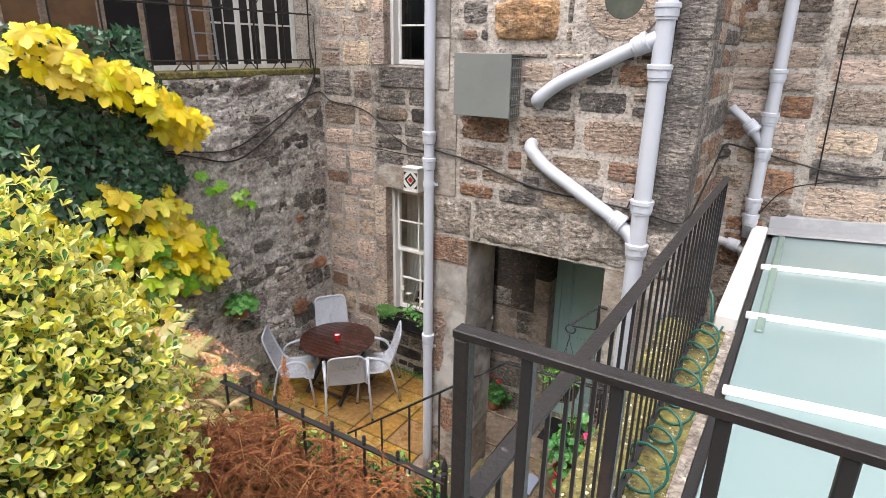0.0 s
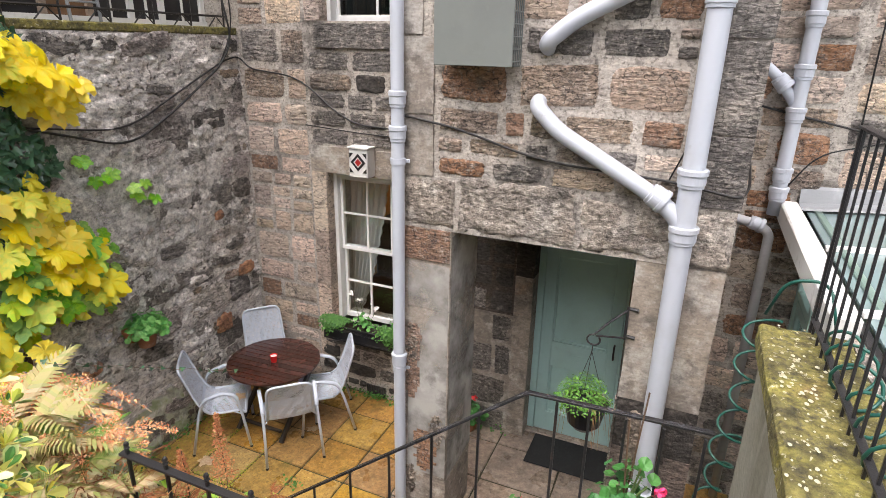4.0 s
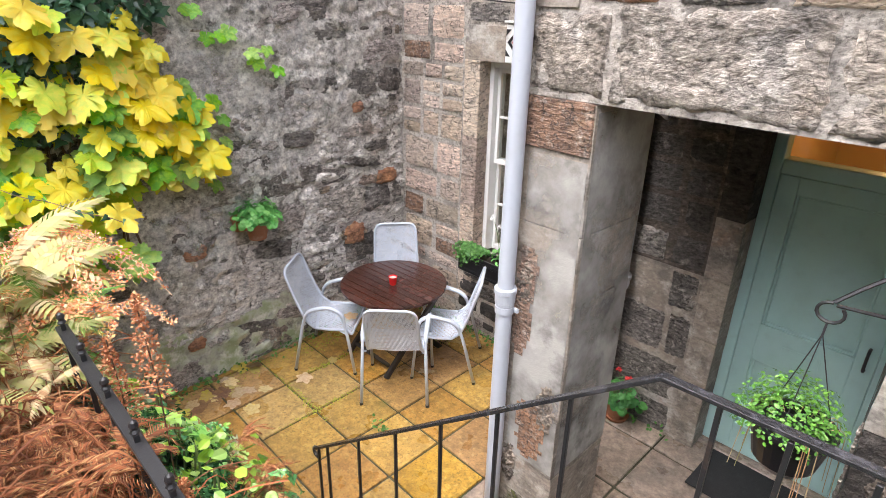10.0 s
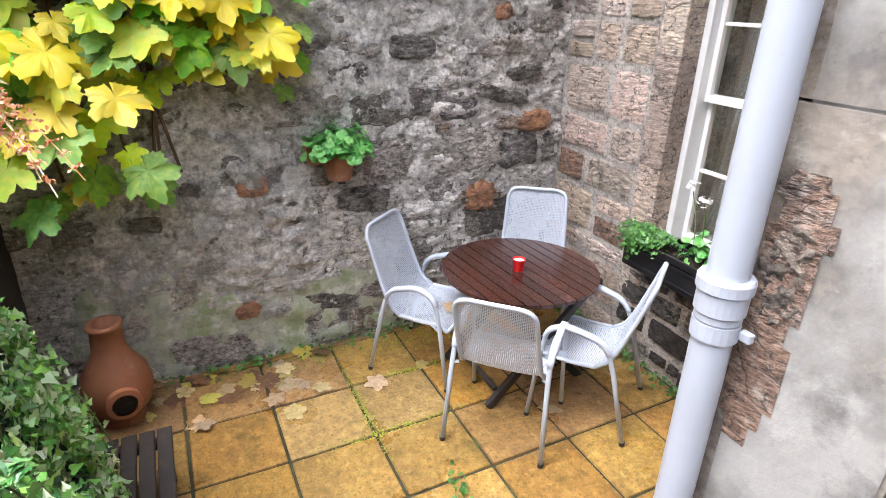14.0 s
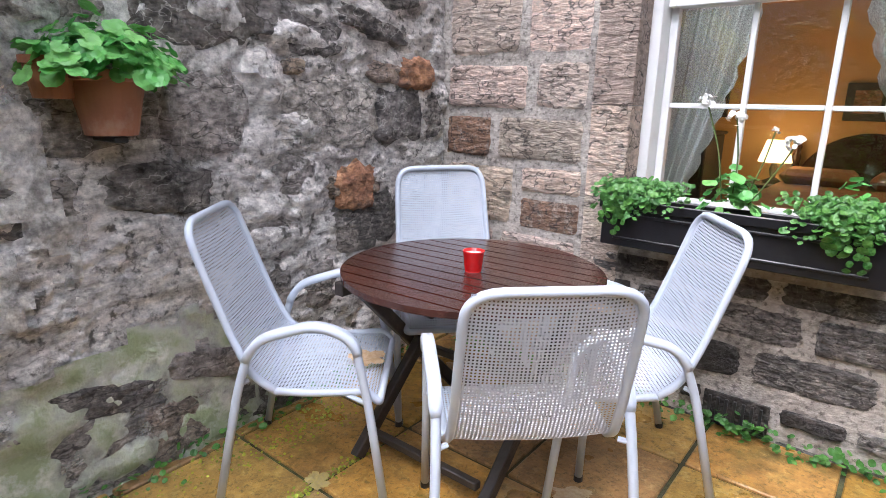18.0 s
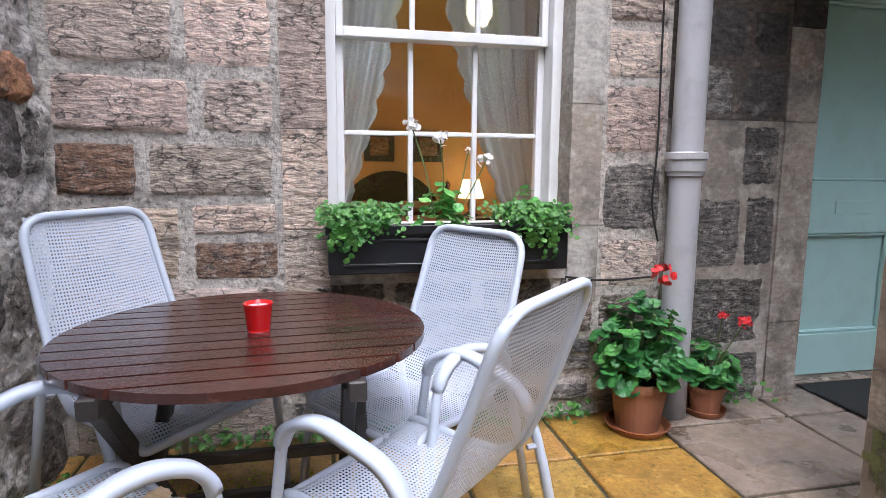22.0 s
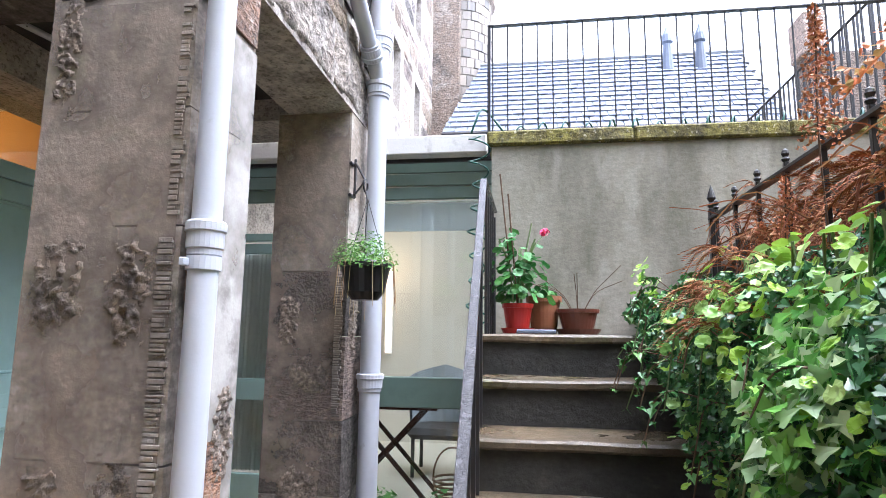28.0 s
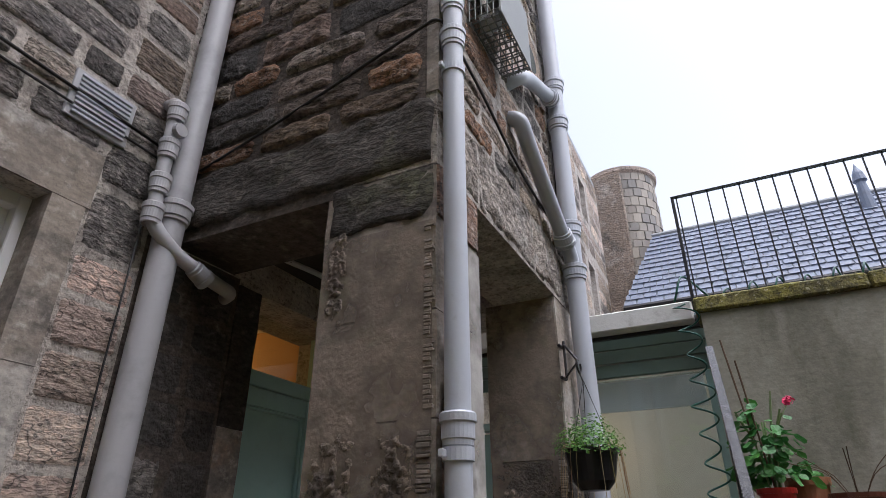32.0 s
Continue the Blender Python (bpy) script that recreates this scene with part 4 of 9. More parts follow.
# ---- planting bed ----
tagged(part("wall_bed", box((WX, BED_Y - 0.3, -0.3), (ST_X, BED_Y, 1.14)), M["riser"]), "dark retaining wall of the raised bed", "wall", kind="structure")
bm = bmesh.new()
nx, ny = 40, 44
vs = [[bm.verts.new((WX + (ST_X - WX) * i / nx, -4.0 + (BED_Y + 4.0 - 0.02) * j / ny, 0)) for j in range(ny + 1)] for i in range(nx + 1)]
for col in vs:
    for v in col:
        v.co.z = 1.20 + 0.16 * max(0, 1.9 - v.co.y) + 0.10 * noise.noise(v.co * 1.3) + 0.03 * noise.noise(v.co * 6)
for i in range(nx):
    for j in range(ny):
        bm.faces.new((vs[i][j], vs[i + 1][j], vs[i + 1][j + 1], vs[i][j + 1]))
bed = tagged(part("planting_bed", bm, M["soil"]), "dark soil of the raised planting bed", "soil", kind="structure")

# ---- window of the lower room ----
def sash_window(name, x0, x1, z0, z1, y, rows, cols, label, meet=True, glass=None):
    e = base(name, ((x0 + x1) / 2, y, z0), label, "window")
    e["kind"] = "structure"
    w, h = x1 - x0, z1 - z0
    P = lambda a, b, c, d, f, g, nm, lab="", mt=None: part(nm, box((a - w / 2, b, c), (d - w / 2, f, g), 0.004), mt or M["white"], e, lab)
    P(0, -0.01, 0, 0.045, 0.15, h, "jamb")
    P(w - 0.045, -0.01, 0, w, 0.15, h, "jamb")
    P(0.045, -0.01, h - 0.06, w - 0.045, 0.15, h, "head")
    P(-0.03, -0.09 if meet and cols == 2 else 0.0, -0.05, w + 0.03, 0.10, 0.0, "window_sill", mt=M["ashlar"])
    mid = h * 0.50 if meet else h
    for k, (a, b, dy) in enumerate(((0.0, mid + 0.02, 0.085), (mid - 0.02, h - 0.06, 0.044))) if meet else ((0, (0.0, h - 0.06, 0.0)),):
        fr = part("lower_sash" if k == 0 else "upper_sash", box((0.046 - w / 2, dy, a), (0.078 - w / 2, dy + 0.04, b), 0.003), M["white"], e)
        part("stile", box((w / 2 - 0.078, dy, a), (w / 2 - 0.046, dy + 0.04, b), 0.003), M["white"], fr)
        part("rail", box((0.078 - w / 2, dy, a), (w / 2 - 0.078, dy + 0.04, a + (0.055 if k == 0 else 0.04)), 0.003), M["white"], fr)
        part("rail", box((0.078 - w / 2, dy, b - 0.04), (w / 2 - 0.078, dy + 0.04, b), 0.003), M["white"], fr)
        ia, ib = a + (0.055 if k == 0 else 0.04), b - 0.04
        iw = w - 0.156
        for c in range(1, cols):
            xx = -iw / 2 + iw * c / cols
            part("glazing_bar", box((xx - 0.011, dy + 0.006, ia), (xx + 0.011, dy + 0.034, ib), 0.003), M["white"], fr)
        for r in range(1, rows):
            zz = ia + (ib - ia) * r / rows
            for c in range(cols):
                a0 = -iw / 2 + iw * c / cols + (0.011 if c else 0)
                a1 = -iw / 2 + iw * (c + 1) / cols - (0.011 if c < cols - 1 else 0)
                part("glazing_bar", box((a0, dy + 0.006, zz - 0.010), (a1, dy + 0.034, zz + 0.010), 0.003), M["white"], fr)
        for c in range(cols):
            for r in range(rows):
                ob = part("pane", box((-iw / 2 + iw * c / cols + 0.008, dy + 0.018, ia + (ib - ia) * r / rows + 0.008), (-iw / 2 + iw * (c + 1) / cols - 0.008, dy + 0.021, ia + (ib - ia) * (r + 1) / rows - 0.008)), glass or M["glass"], fr)
                ob.visible_shadow = False
    return e


window_1 = sash_window("window_1", WIN[0], WIN[1], WIN[2], WIN[3], NY + 0.13, 2, 3, "white painted sash window with small panes and lace curtains")
window_2 = sash_window("window_2", WIN_UP[0], WIN_UP[1], WIN_UP[2], WIN_UP[3], NY + 0.13, 2, 2, "white painted upper sash window", glass=glass_mat("dim_window_glass", (0.10, 0.11, 0.11)))

# ---- stone margins round the openings ----
def margin(parent, x0, x1, zs, material, y=NY, proud=0.012, depth=0.12):
    for a, b in zip(zs, zs[1:]):
        part("margin_stone", rough_box((x0, y - proud, a + 0.001), (x1, y + depth, b - 0.001), 0.06, 0.003, 7.0, 0.4), material, parent)


margin(wall_north, WIN[0] - 0.17, WIN[0] + 0.004, (0.40, 0.93, 1.32, 1.95, 2.59), M["stone_pale"])
margin(wall_north, WIN[1] - 0.004, WIN[1] + 0.14, (0.60, 0.93, 1.45, 1.9, 2.59), M["ashlar"])
margin(wall_north, WIN[0] - 0.17, WIN[1] + 0.16, (2.59, 2.86), M["ashlar"])
margin(wall_north, WIN[0] + 0.006, WIN[1] - 0.006, (0.70, 0.88), M["ashlar"], depth=0.10)
margin(wall_north, DOOR[0] - 0.17, DOOR[0] + 0.004, (0.0, 0.45, 0.95, 1.40, 1.82), M["ashlar"], depth=0.2)
# jamb head in near-black stone: part staining, part porch shade as colour
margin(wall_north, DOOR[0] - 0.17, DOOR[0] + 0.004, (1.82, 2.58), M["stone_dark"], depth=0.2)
margin(wall_north, DOOR[1] - 0.004, DOOR[1] + 0.17, (0.0, 0.55, 1.1, 1.7, 2.58), M["ashlar"], depth=0.2)
margin(wall_north, WIN_UP[0] - 0.06, WIN_UP[1] + 0.1, (3.80, 4.02), M["stone_grey"], proud=0.03)
margin(wall_north, WIN_UP[0] - 0.17, WIN_UP[0] + 0.004, (4.04, 4.6, 5.2, 5.7), M["stone_pale"])


# ---- green front door with its fanlight ----
def front_door():
    y = NY + 0.20
    e = base("door_1", (-1.65, y, 0.055), "duck-egg green panelled front door, closed, in the porch", "door")
    e["kind"] = "structure"
    x0, x1 = -0.45, 0.45
    for a, b, c, d in ((x0, x0 + 0.07, 0.03, 2.58), (x1 - 0.07, x1, 0.03, 2.58)):
        part("door_frame", box((a, -0.03, c), (b, 0.09, d), 0.006), M["green_paint"], e)
    part("transom", box((x0 + 0.07, -0.03, 2.07), (x1 - 0.07, 0.09, 2.16), 0.006), M["green_paint"], e)
    part("door_head", box((x0 + 0.07, -0.03, 2.53), (x1 - 0.07, 0.09, 2.58), 0.004), M["green_paint"], e)
    part("threshold", box((x0, -0.10, 0.0), (x1, 0.10, 0.03), 0.006), M["flag"], e)
    leaf = part("door_leaf", box((x0 + 0.073, 0.015, 0.035), (x1 - 0.073, 0.06, 2.066), 0.002), M["green_paint"], e)
    lx, rx = x0 + 0.073, x1 - 0.073
    for a, b, c, d in ((lx, lx + 0.11, 0.035, 2.066), (rx - 0.11, rx, 0.035, 2.066), (lx + 0.11, rx - 0.11, 1.96, 2.066), (lx + 0.11, rx - 0.11, 0.80, 1.07), (lx + 0.11, rx - 0.11, 0.035, 0.26)):
        part("stile" if c < 0.05 and d > 2 else "rail", box((a, -0.022, c), (b, 0.014, d), 0.004), M["green_paint"], leaf)
    for c, d in ((0.26, 0.80), (1.07, 1.96)):
        for a, b, cc, dd in ((lx + 0.11, lx + 0.128, c, d), (rx - 0.128, rx - 0.11, c, d), (lx + 0.128, rx - 0.128, c, c + 0.018), (lx + 0.128, rx - 0.128, d - 0.018, d)):
            part("moulding", box((a, -0.012, cc), (b, 0.014, dd), 0.006), M["green_paint"], leaf)
    part("door_handle", tube(bend([(rx - 0.05, -0.02, 1.02), (rx - 0.05, -0.065, 1.02), (rx - 0.05, -0.065, 1.16), (rx - 0.05, -0.02, 1.16)], 4, 0.03), 0.009, 8), M["iron"], leaf, "black pull handle")
    part("letter_plate", box((-0.11, -0.028, 0.90), (0.11, -0.0225, 0.97), 0.002), M["green_paint"], leaf)
    g = part("fanlight_pane", box((x0 + 0.075, 0.03, 2.165), (x1 - 0.075, 0.034, 2.525)), M["glass"], e, "clear fanlight pane")
    g.visible_shadow = False
    return e


front_door()

# ---- the rooms behind, seen through window and fanlight ----
def room(name, x0, x1, y0, y1, z0, z1, material, label):
    bm = bmesh.new()
    t = 0.08
    add_box(bm, (x0 - t, y0, z0), (x0, y1, z1))
    add_box(bm, (x1, y0, z0), (x1 + t, y1, z1))
    add_box(bm, (x0 - t, y1, z0), (x1 + t, y1 + t, z1))
    tagged(part("wall_" + name, bm, material), label, "wall", kind="structure")
    tagged(part("floor_" + name, box((x0 - t, y0, z0 - 0.08), (x1 + t, y1 + t, z0 - 0.002)), M["wood_black"]), "dark wooden floor of the " + name, "floor", kind="structure")
    tagged(part("ceiling_" + name, box((x0 - t, y0, z1 + 0.002), (x1 + t, y1 + t, z1 + 0.08)), M["cream_wall"]), "plain cream ceiling of the " + name, "ceiling", kind="structure")


room("bedroom", -5.5, -2.42, NY + 0.452, 9.1, 0.2, 2.9, M["warm_wall"], "warm ochre bedroom walls in lamplight")
room("hall", -2.26, -0.95, NY + 0.452, 8.2, 0.0, 2.85, M["warm_wall"], "warm ochre hall walls in lamplight")


def lamp_at(name, at, power, colour, radius=0.05):
    l = bpy.data.lights.new(name, "POINT")
    l.energy, l.color, l.shadow_soft_size = power, colour, radius
    o = new(name, l)
    o.location = at
    return o


WARM = (1.0, 0.62, 0.26)
SHADE = glow_mat("lit_cloth_shade", (1.0, 0.66, 0.26), 1.1)
BULB = glow_mat("lit_glass_shade", (1.0, 0.80, 0.50), 2.0)


def bedside_lamp(x, y):
    e = base("table_lamp", (x, y, 0.72), "lit table lamp with a warm cloth shade beside the bed", "lamp", "bedside lamps")
    part("lamp_base", lathe([(0, 0), (0.07, 0), (0.075, 0.02), (0.02, 0.05), (0.035, 0.12), (0.012, 0.20), (0.012, 0.24), (0, 0.24)]), M["wood_black"], e, smooth=True)
    part("shade", lathe([(0.13, 0.18), (0.08, 0.36)]), SHADE, e, "glowing cloth shade", smooth=True)
    t = base("bedside_table", (x, y, 0.2), "small dark bedside table", "table", "bedside tables")
    part("top", box((-0.2, -0.2, 0.49), (0.2, 0.2, 0.52), 0.005), M["wood_black"], t)
    for a in (-0.17, 0.17):
        for b in (-0.17, 0.17):
            part("leg", box((a - 0.02, b - 0.02, 0), (a + 0.02, b + 0.02, 0.489)), M["wood_black"], t)
    return e


bedside_lamp(-4.34, 8.80)
bedside_lamp(-2.93, 8.80)
lamp_at("bedside_bulb_a", (-4.34, 8.62, 1.14), 0.9, WARM)
lamp_at("bedside_bulb_b", (-2.93, 8.62, 1.14), 1.1, WARM)
pend = base("pendant_lamp", (-3.2, 7.6, 2.9), "lit pendant lamp with a small glass shade", "lamp")
part("cord", tube([(0, 0, 0), (0, 0, -0.42)], 0.004, 6), M["white"], pend)
part("shade", lathe([(0.03, -0.40), (0.09, -0.47), (0.10, -0.58), (0.06, -0.66), (0, -0.67)]), BULB, pend, "glowing glass shade", smooth=True)
lamp_at("pendant_bulb", (-3.2, 7.6, 2.10), 2.1, (1.0, 0.68, 0.34))
lamp_at("hall_bulb", (-1.6, 7.1, 2.5), 3.4, (1.0, 0.60, 0.22))
bedthing = base("bed", (-3.7, 8.0, 0.2), "made bed with a dark carved headboard and pale cover", "bed")
part("headboard", lathe([(0, 0), (0.52, 0), (0.52, 0.03), (0, 0.03)], 32, (0, 0, 0)), M["wood_dark"], bedthing).matrix_basis = pose(0, 1.02, 0.44, 90, 0, 0)
bm = box((-0.62, -0.9, 0.05), (0.62, 0.98, 0.55), 0.06)
M["cover"] = mat("rust_brown_bed_cover", (0.30, 0.155, 0.09), 0.85, spots=(((0.20, 0.10, 0.06), 4, 0.46, 0.62, 0.7),), bump=0.004, bump_scale=30)
part("mattress", bm, M["cover"], bedthing)
for a in (-0.52, 0.58):
    part("bed_post", lathe([(0, 0), (0.03, 0), (0.03, 0.70), (0.038, 0.74), (0.022, 0.78), (0.034, 0.83), (0, 0.87)], 12, (a, 1.02, 0.0)), M["wood_dark"], bedthing, smooth=True)
for a in (-0.3, 0.3):
    part("pillow", box((a - 0.26, 0.55, 0.551), (a + 0.26, 0.95, 0.67), 0.05), M["cover"], bedthing)
chest = base("chest_of_drawers", (-5.14, 8.78, 0.2), "dark polished chest of drawers against the bedroom wall", "chest")
part("body", box((-0.32, -0.28, 0.0), (0.32, 0.28, 0.90), 0.01), M["wood_black"], chest)
part("top", box((-0.34, -0.30, 0.901), (0.34, 0.29, 0.93), 0.008), M["wood_black"], chest)
for k in range(4):
    dr = part("drawer", box((-0.29, -0.292, 0.05 + 0.21 * k), (0.29, -0.281, 0.24 + 0.21 * k), 0.004), M["wood_black"], chest)
    for a in (-0.16, 0.16):
        part("knob", lathe([(0, 0), (0.012, 0), (0.016, 0.012), (0, 0.02)], 10), M["wood_dark"], dr).matrix_basis = pose(a, -0.292, 0.145 + 0.21 * k, 90, 0, 0)
for a in (-4.98, -3.80, -3.31):
    pf = base("picture", (a, 9.095, 1.38), "small dark framed picture on the ochre wall", "picture", "pictures over the bed")
    part("frame", box((-0.15, -0.03, -0.13), (0.15, 0.0, 0.17), 0.006), M["wood_black"], pf)
    part("print", box((-0.09, -0.034, -0.07), (0.09, -0.0305, 0.11)), M["stone_red"], pf)


def curtain(x0, x1, lean, seed, top, low, deep):
    """A lace curtain drawn aside: gathered folds with a scalloped edge."""
    e = base("lace_curtain", ((x0 + x1) / 2, NY + deep, 2.55), "white lace curtain drawn to one side", "curtain", "lace curtains")
    rng = random.Random(seed)
    bm = bmesh.new()
    nu, nv = 60, 40
    grid = []
    for j in range(nv + 1):
        f = j / nv
        width = top + (low - top) * f ** 1.5
        row = []
        for i in range(nu + 1):
            u = i / nu
            sc = 0.026 * abs(math.sin(f * 42)) * max(0, (u - 0.92) * 12)
            x = width * u + sc
            xx = (x0 + x) if lean < 0 else (x1 - x)
            row.append(bm.verts.new((xx - (x0 + x1) / 2, 0.022 * math.sin(u * 46 + 2 * math.sin(f * 3 + seed)) * (0.6 + f), -f * 1.75)))
        grid.append(row)
    for j in range(nv):
        for i in range(nu):
            bm.faces.new((grid[j][i], grid[j][i + 1], grid[j + 1][i + 1], grid[j + 1][i]))
    part("cloth", bm, M["lace_net"], e, smooth=True)


def net_mat():
    m = mat("lace_net_cloth", (0.80, 0.79, 0.76), 0.8, bump=0.0)
    n, ln = m.node_tree.nodes, m.node_tree.links
    vo = n.new("ShaderNodeTexNoise")
    vo.inputs["Scale"].default_value, vo.inputs["Detail"].default_value = 150, 3
    co = n.new("ShaderNodeTexCoord")
    ln.new(co.outputs["Object"], vo.inputs["Vector"])
    ra = n.new("ShaderNodeMapRange")
    ra.inputs["From Min"].default_value, ra.inputs["From Max"].default_value = 0.4, 0.6
    ra.inputs["To Min"].default_value, ra.inputs["To Max"].default_value = 0.55, 0.98
    ln.new(vo.outputs["Fac"], ra.inputs["Value"])
    ln.new(ra.outputs[0], n["Principled BSDF"].inputs["Alpha"])
    return m


M["lace_net"] = net_mat()
curtain(-4.50, -3.92, -1, 1, 0.58, 0.18, 0.54)
curtain(-3.80, -3.10, 1, 2, 0.70, 0.24, 0.66)

# ---- cast iron pipes ----
def pipe_run(name, pts, r, collars, label, material, bend_r=0.12):
    """A soil pipe with ringed collars at (point, direction)."""
    e = base(name, pts[0], label, "pipe")
    o = Vector(pts[0])
    part("pipe_body", tube([Vector(p) - o for p in bend(pts, 6, bend_r)], r, 20), material, e, smooth=True)
    for c in collars:
        collar(e, Vector(c) - o, r, material)
    return e


def collar(parent, at, r, material, d=(0, 0, 1)):
    q = Vector((0, 0, 1)).rotation_difference(Vector(d)).to_matrix().to_4x4()
    prof = [(r * 0.98, -0.055), (r * 1.14, -0.05), (r * 1.14, -0.034), (r * 1.24, -0.03), (r * 1.24, 0.018), (r * 1.36, 0.022), (r * 1.36, 0.046), (r * 1.26, 0.052), (r * 0.98, 0.052)]
    ob = part("collar", lathe(prof, 24), material, parent, smooth=False)
    ob.matrix_basis = Matrix.Translation(at) @ q


def clip(parent, at, r, material, wall_dir):
    """A holder band with two ears."""
    w = Vector(wall_dir)
    bm = lathe([(r * 1.02, -0.02), (r * 1.16, -0.02), (r * 1.16, 0.02), (r * 1.02, 0.02)], 20)
    ob = part("pipe_clip", bm, material, parent)
    ob.location = at
    s = w.cross(Vector((0, 0, 1))).normalized()
    for k in (-1, 1):
        part("ear", box((-0.014, -0.009, -0.012), (0.014, 0.009, 0.012), 0.003), material, parent).location = Vector(at) + s * k * r * 1.35 + w * r * 0.6


pipe_1 = pipe_run("soil_pipe", [(-2.70, SY - 0.068, 0.0), (-2.70, SY - 0.068, 9.8)], 0.044, [(-2.70, SY - 0.068, z) for z in (1.63, 3.30, 3.52, 5.3, 7.1)], "pale grey painted iron downpipe on the corner of the block", M["pipe"])
clip(pipe_1, (0, 0, 1.555), 0.044, M["pipe"], (0, 1, 0))
clip(pipe_1, (0, 0, 3.12), 0.044, M["pipe"], (0, 1, 0))
clip(pipe_1, (0, 0, 0.08), 0.056, M["pipe"], (0, 1, 0))

pipe_2 = pipe_run("soil_pipe", [(-0.90, SY - 0.09, 0.0), (-0.90, SY - 0.09, 9.8)], 0.060, [(-0.90, SY - 0.09, z) for z in (1.07, 2.88, 3.20, 4.10, 4.47, 6.2)], "tall pale grey iron soil pipe with two sloping branches", M["pipe"])
o2 = Vector((-0.90, SY - 0.09, 0))
for pts in ([(-1.79, SY + 0.05, 3.56), (-1.79, SY - 0.07, 3.53), (-1.66, SY - 0.075, 3.40), (-1.10, SY - 0.08, 3.09), (-0.95, SY - 0.09, 2.98), (-0.90, SY - 0.09, 2.86)],
            [(-1.76, SY + 0.05, 3.84), (-1.76, SY - 0.07, 3.87), (-1.60, SY - 0.075, 4.00), (-1.10, SY - 0.08, 4.24), (-0.90, SY - 0.09, 4.33)]):
    part("branch_pipe", tube([Vector(p) - o2 for p in bend(pts, 6, 0.09)], 0.048, 18), M["pipe"], pipe_2, smooth=True)
collar(pipe_2, Vector((-1.06, SY - 0.08, 3.07)) - o2, 0.052, M["pipe"], (1, 0, -0.6))
collar(pipe_2, Vector((-1.04, SY - 0.08, 4.27)) - o2, 0.052, M["pipe"], (1, 0, 0.48))

pipe_3 = pipe_run("soil_pipe", [(-2.825, NY - 0.085, 0.0), (-2.825, NY - 0.085, 9.8)], 0.066, [(-2.825, NY - 0.085, z) for z in (1.20, 2.72, 4.6)], "dull grey iron soil pipe in the corner by the porch", M["pipe_dark"])
o3 = Vector((-2.825, NY - 0.085, 0))
part("branch_pipe", tube([Vector(p) - o3 for p in bend([(-2.94, NY + 0.03, 3.32), (-2.94, NY - 0.09, 3.32), (-2.94, NY - 0.10, 2.62), (-2.80, NY - 0.14, 2.50), (-2.55, NY - 0.16, 2.44), (-2.40, NY - 0.10, 2.46), (-2.36, NY + 0.02, 2.46)], 6, 0.07)], 0.034, 14), M["pipe_dark"], pipe_3, smooth=True)
for z in (3.24, 3.02, 2.82, 2.66):
    collar(pipe_3, Vector((-2.94, NY - 0.10, z)) - o3, 0.037, M["pipe_dark"])
collar(pipe_3, Vector((-2.66, NY - 0.152, 2.455)) - o3, 0.037, M["pipe_dark"], (1, 0, -0.4))
part("access_cap", lathe([(0, -0.01), (0.035, -0.01), (0.04, 0.0), (0.035, 0.02), (0, 0.02)], 16), M["pipe_dark"], pipe_3).matrix_basis = Matrix.Translation(Vector((-2.94, NY - 0.145, 3.12)) - o3) @ pose(0, 0, 0, 90, 0, 0)

pipe_4 = pipe_run("soil_pipe", [(-0.30, NY - 0.08, 2.70), (-0.30, NY - 0.08, 9.8)], 0.050, [(-0.30, NY - 0.08, z) for z in (2.86, 3.0, 3.43, 3.72, 4.06, 6.0)], "pale grey iron downpipe above the glass roof", M["pipe"])
o4 = Vector((-0.30, NY - 0.08, 2.70))
part("branch_pipe", tube([Vector(p) - o4 for p in bend([(-0.60, NY - 0.10, 3.80), (-0.45, NY - 0.09, 3.68), (-0.30, NY - 0.08, 3.48)], 5, 0.06)], 0.036, 14), M["pipe"], pipe_4, smooth=True)
collar(pipe_4, Vector((-0.42, NY - 0.088, 3.645)) - o4, 0.045, M["pipe"], (1, 0, -1))
part("branch_pipe", tube([Vector(p) - o4 for p in bend([(-0.66, NY - 0.10, 2.66), (-0.42, NY - 0.09, 2.62), (-0.30, NY - 0.08, 2.56), (-0.30, NY - 0.08, 0.02)], 5, 0.06)], 0.036, 14), M["pipe_dark"], pipe_4, smooth=True)
collar(pipe_4, Vector((-0.40, NY - 0.088, 2.615)) - o4, 0.042, M["pipe"], (1, 0, -0.3))


run_ = base("ceiling_pipe", (-2.42, 5.40, 2.70), "thin dull pipe slung under the porch ceiling", "pipe")
part("pipe_body", tube(bend([(0, 0, 0), (0.5, -0.06, 0.02), (1.0, -0.02, 0.02), (1.35, 0.14, 0.02)], 4, 0.1), 0.016, 8), M["pipe_dark"], run_, smooth=True)
for k in range(3):
    part("hanger", tube([(0.25 + 0.4 * k, -0.04, 0.0), (0.25 + 0.4 * k, -0.04, 0.10)], 0.005, 6), M["iron"], run_)

# ---- cables ----
def cable(pts, r=0.008, label="black cable clipped along the stone wall"):
    e = tube(bend(pts, 5, 0.25), r, 6)
    return tagged(part("cable", e, M["cable"], smooth=True), label, "cable", "wall cables")


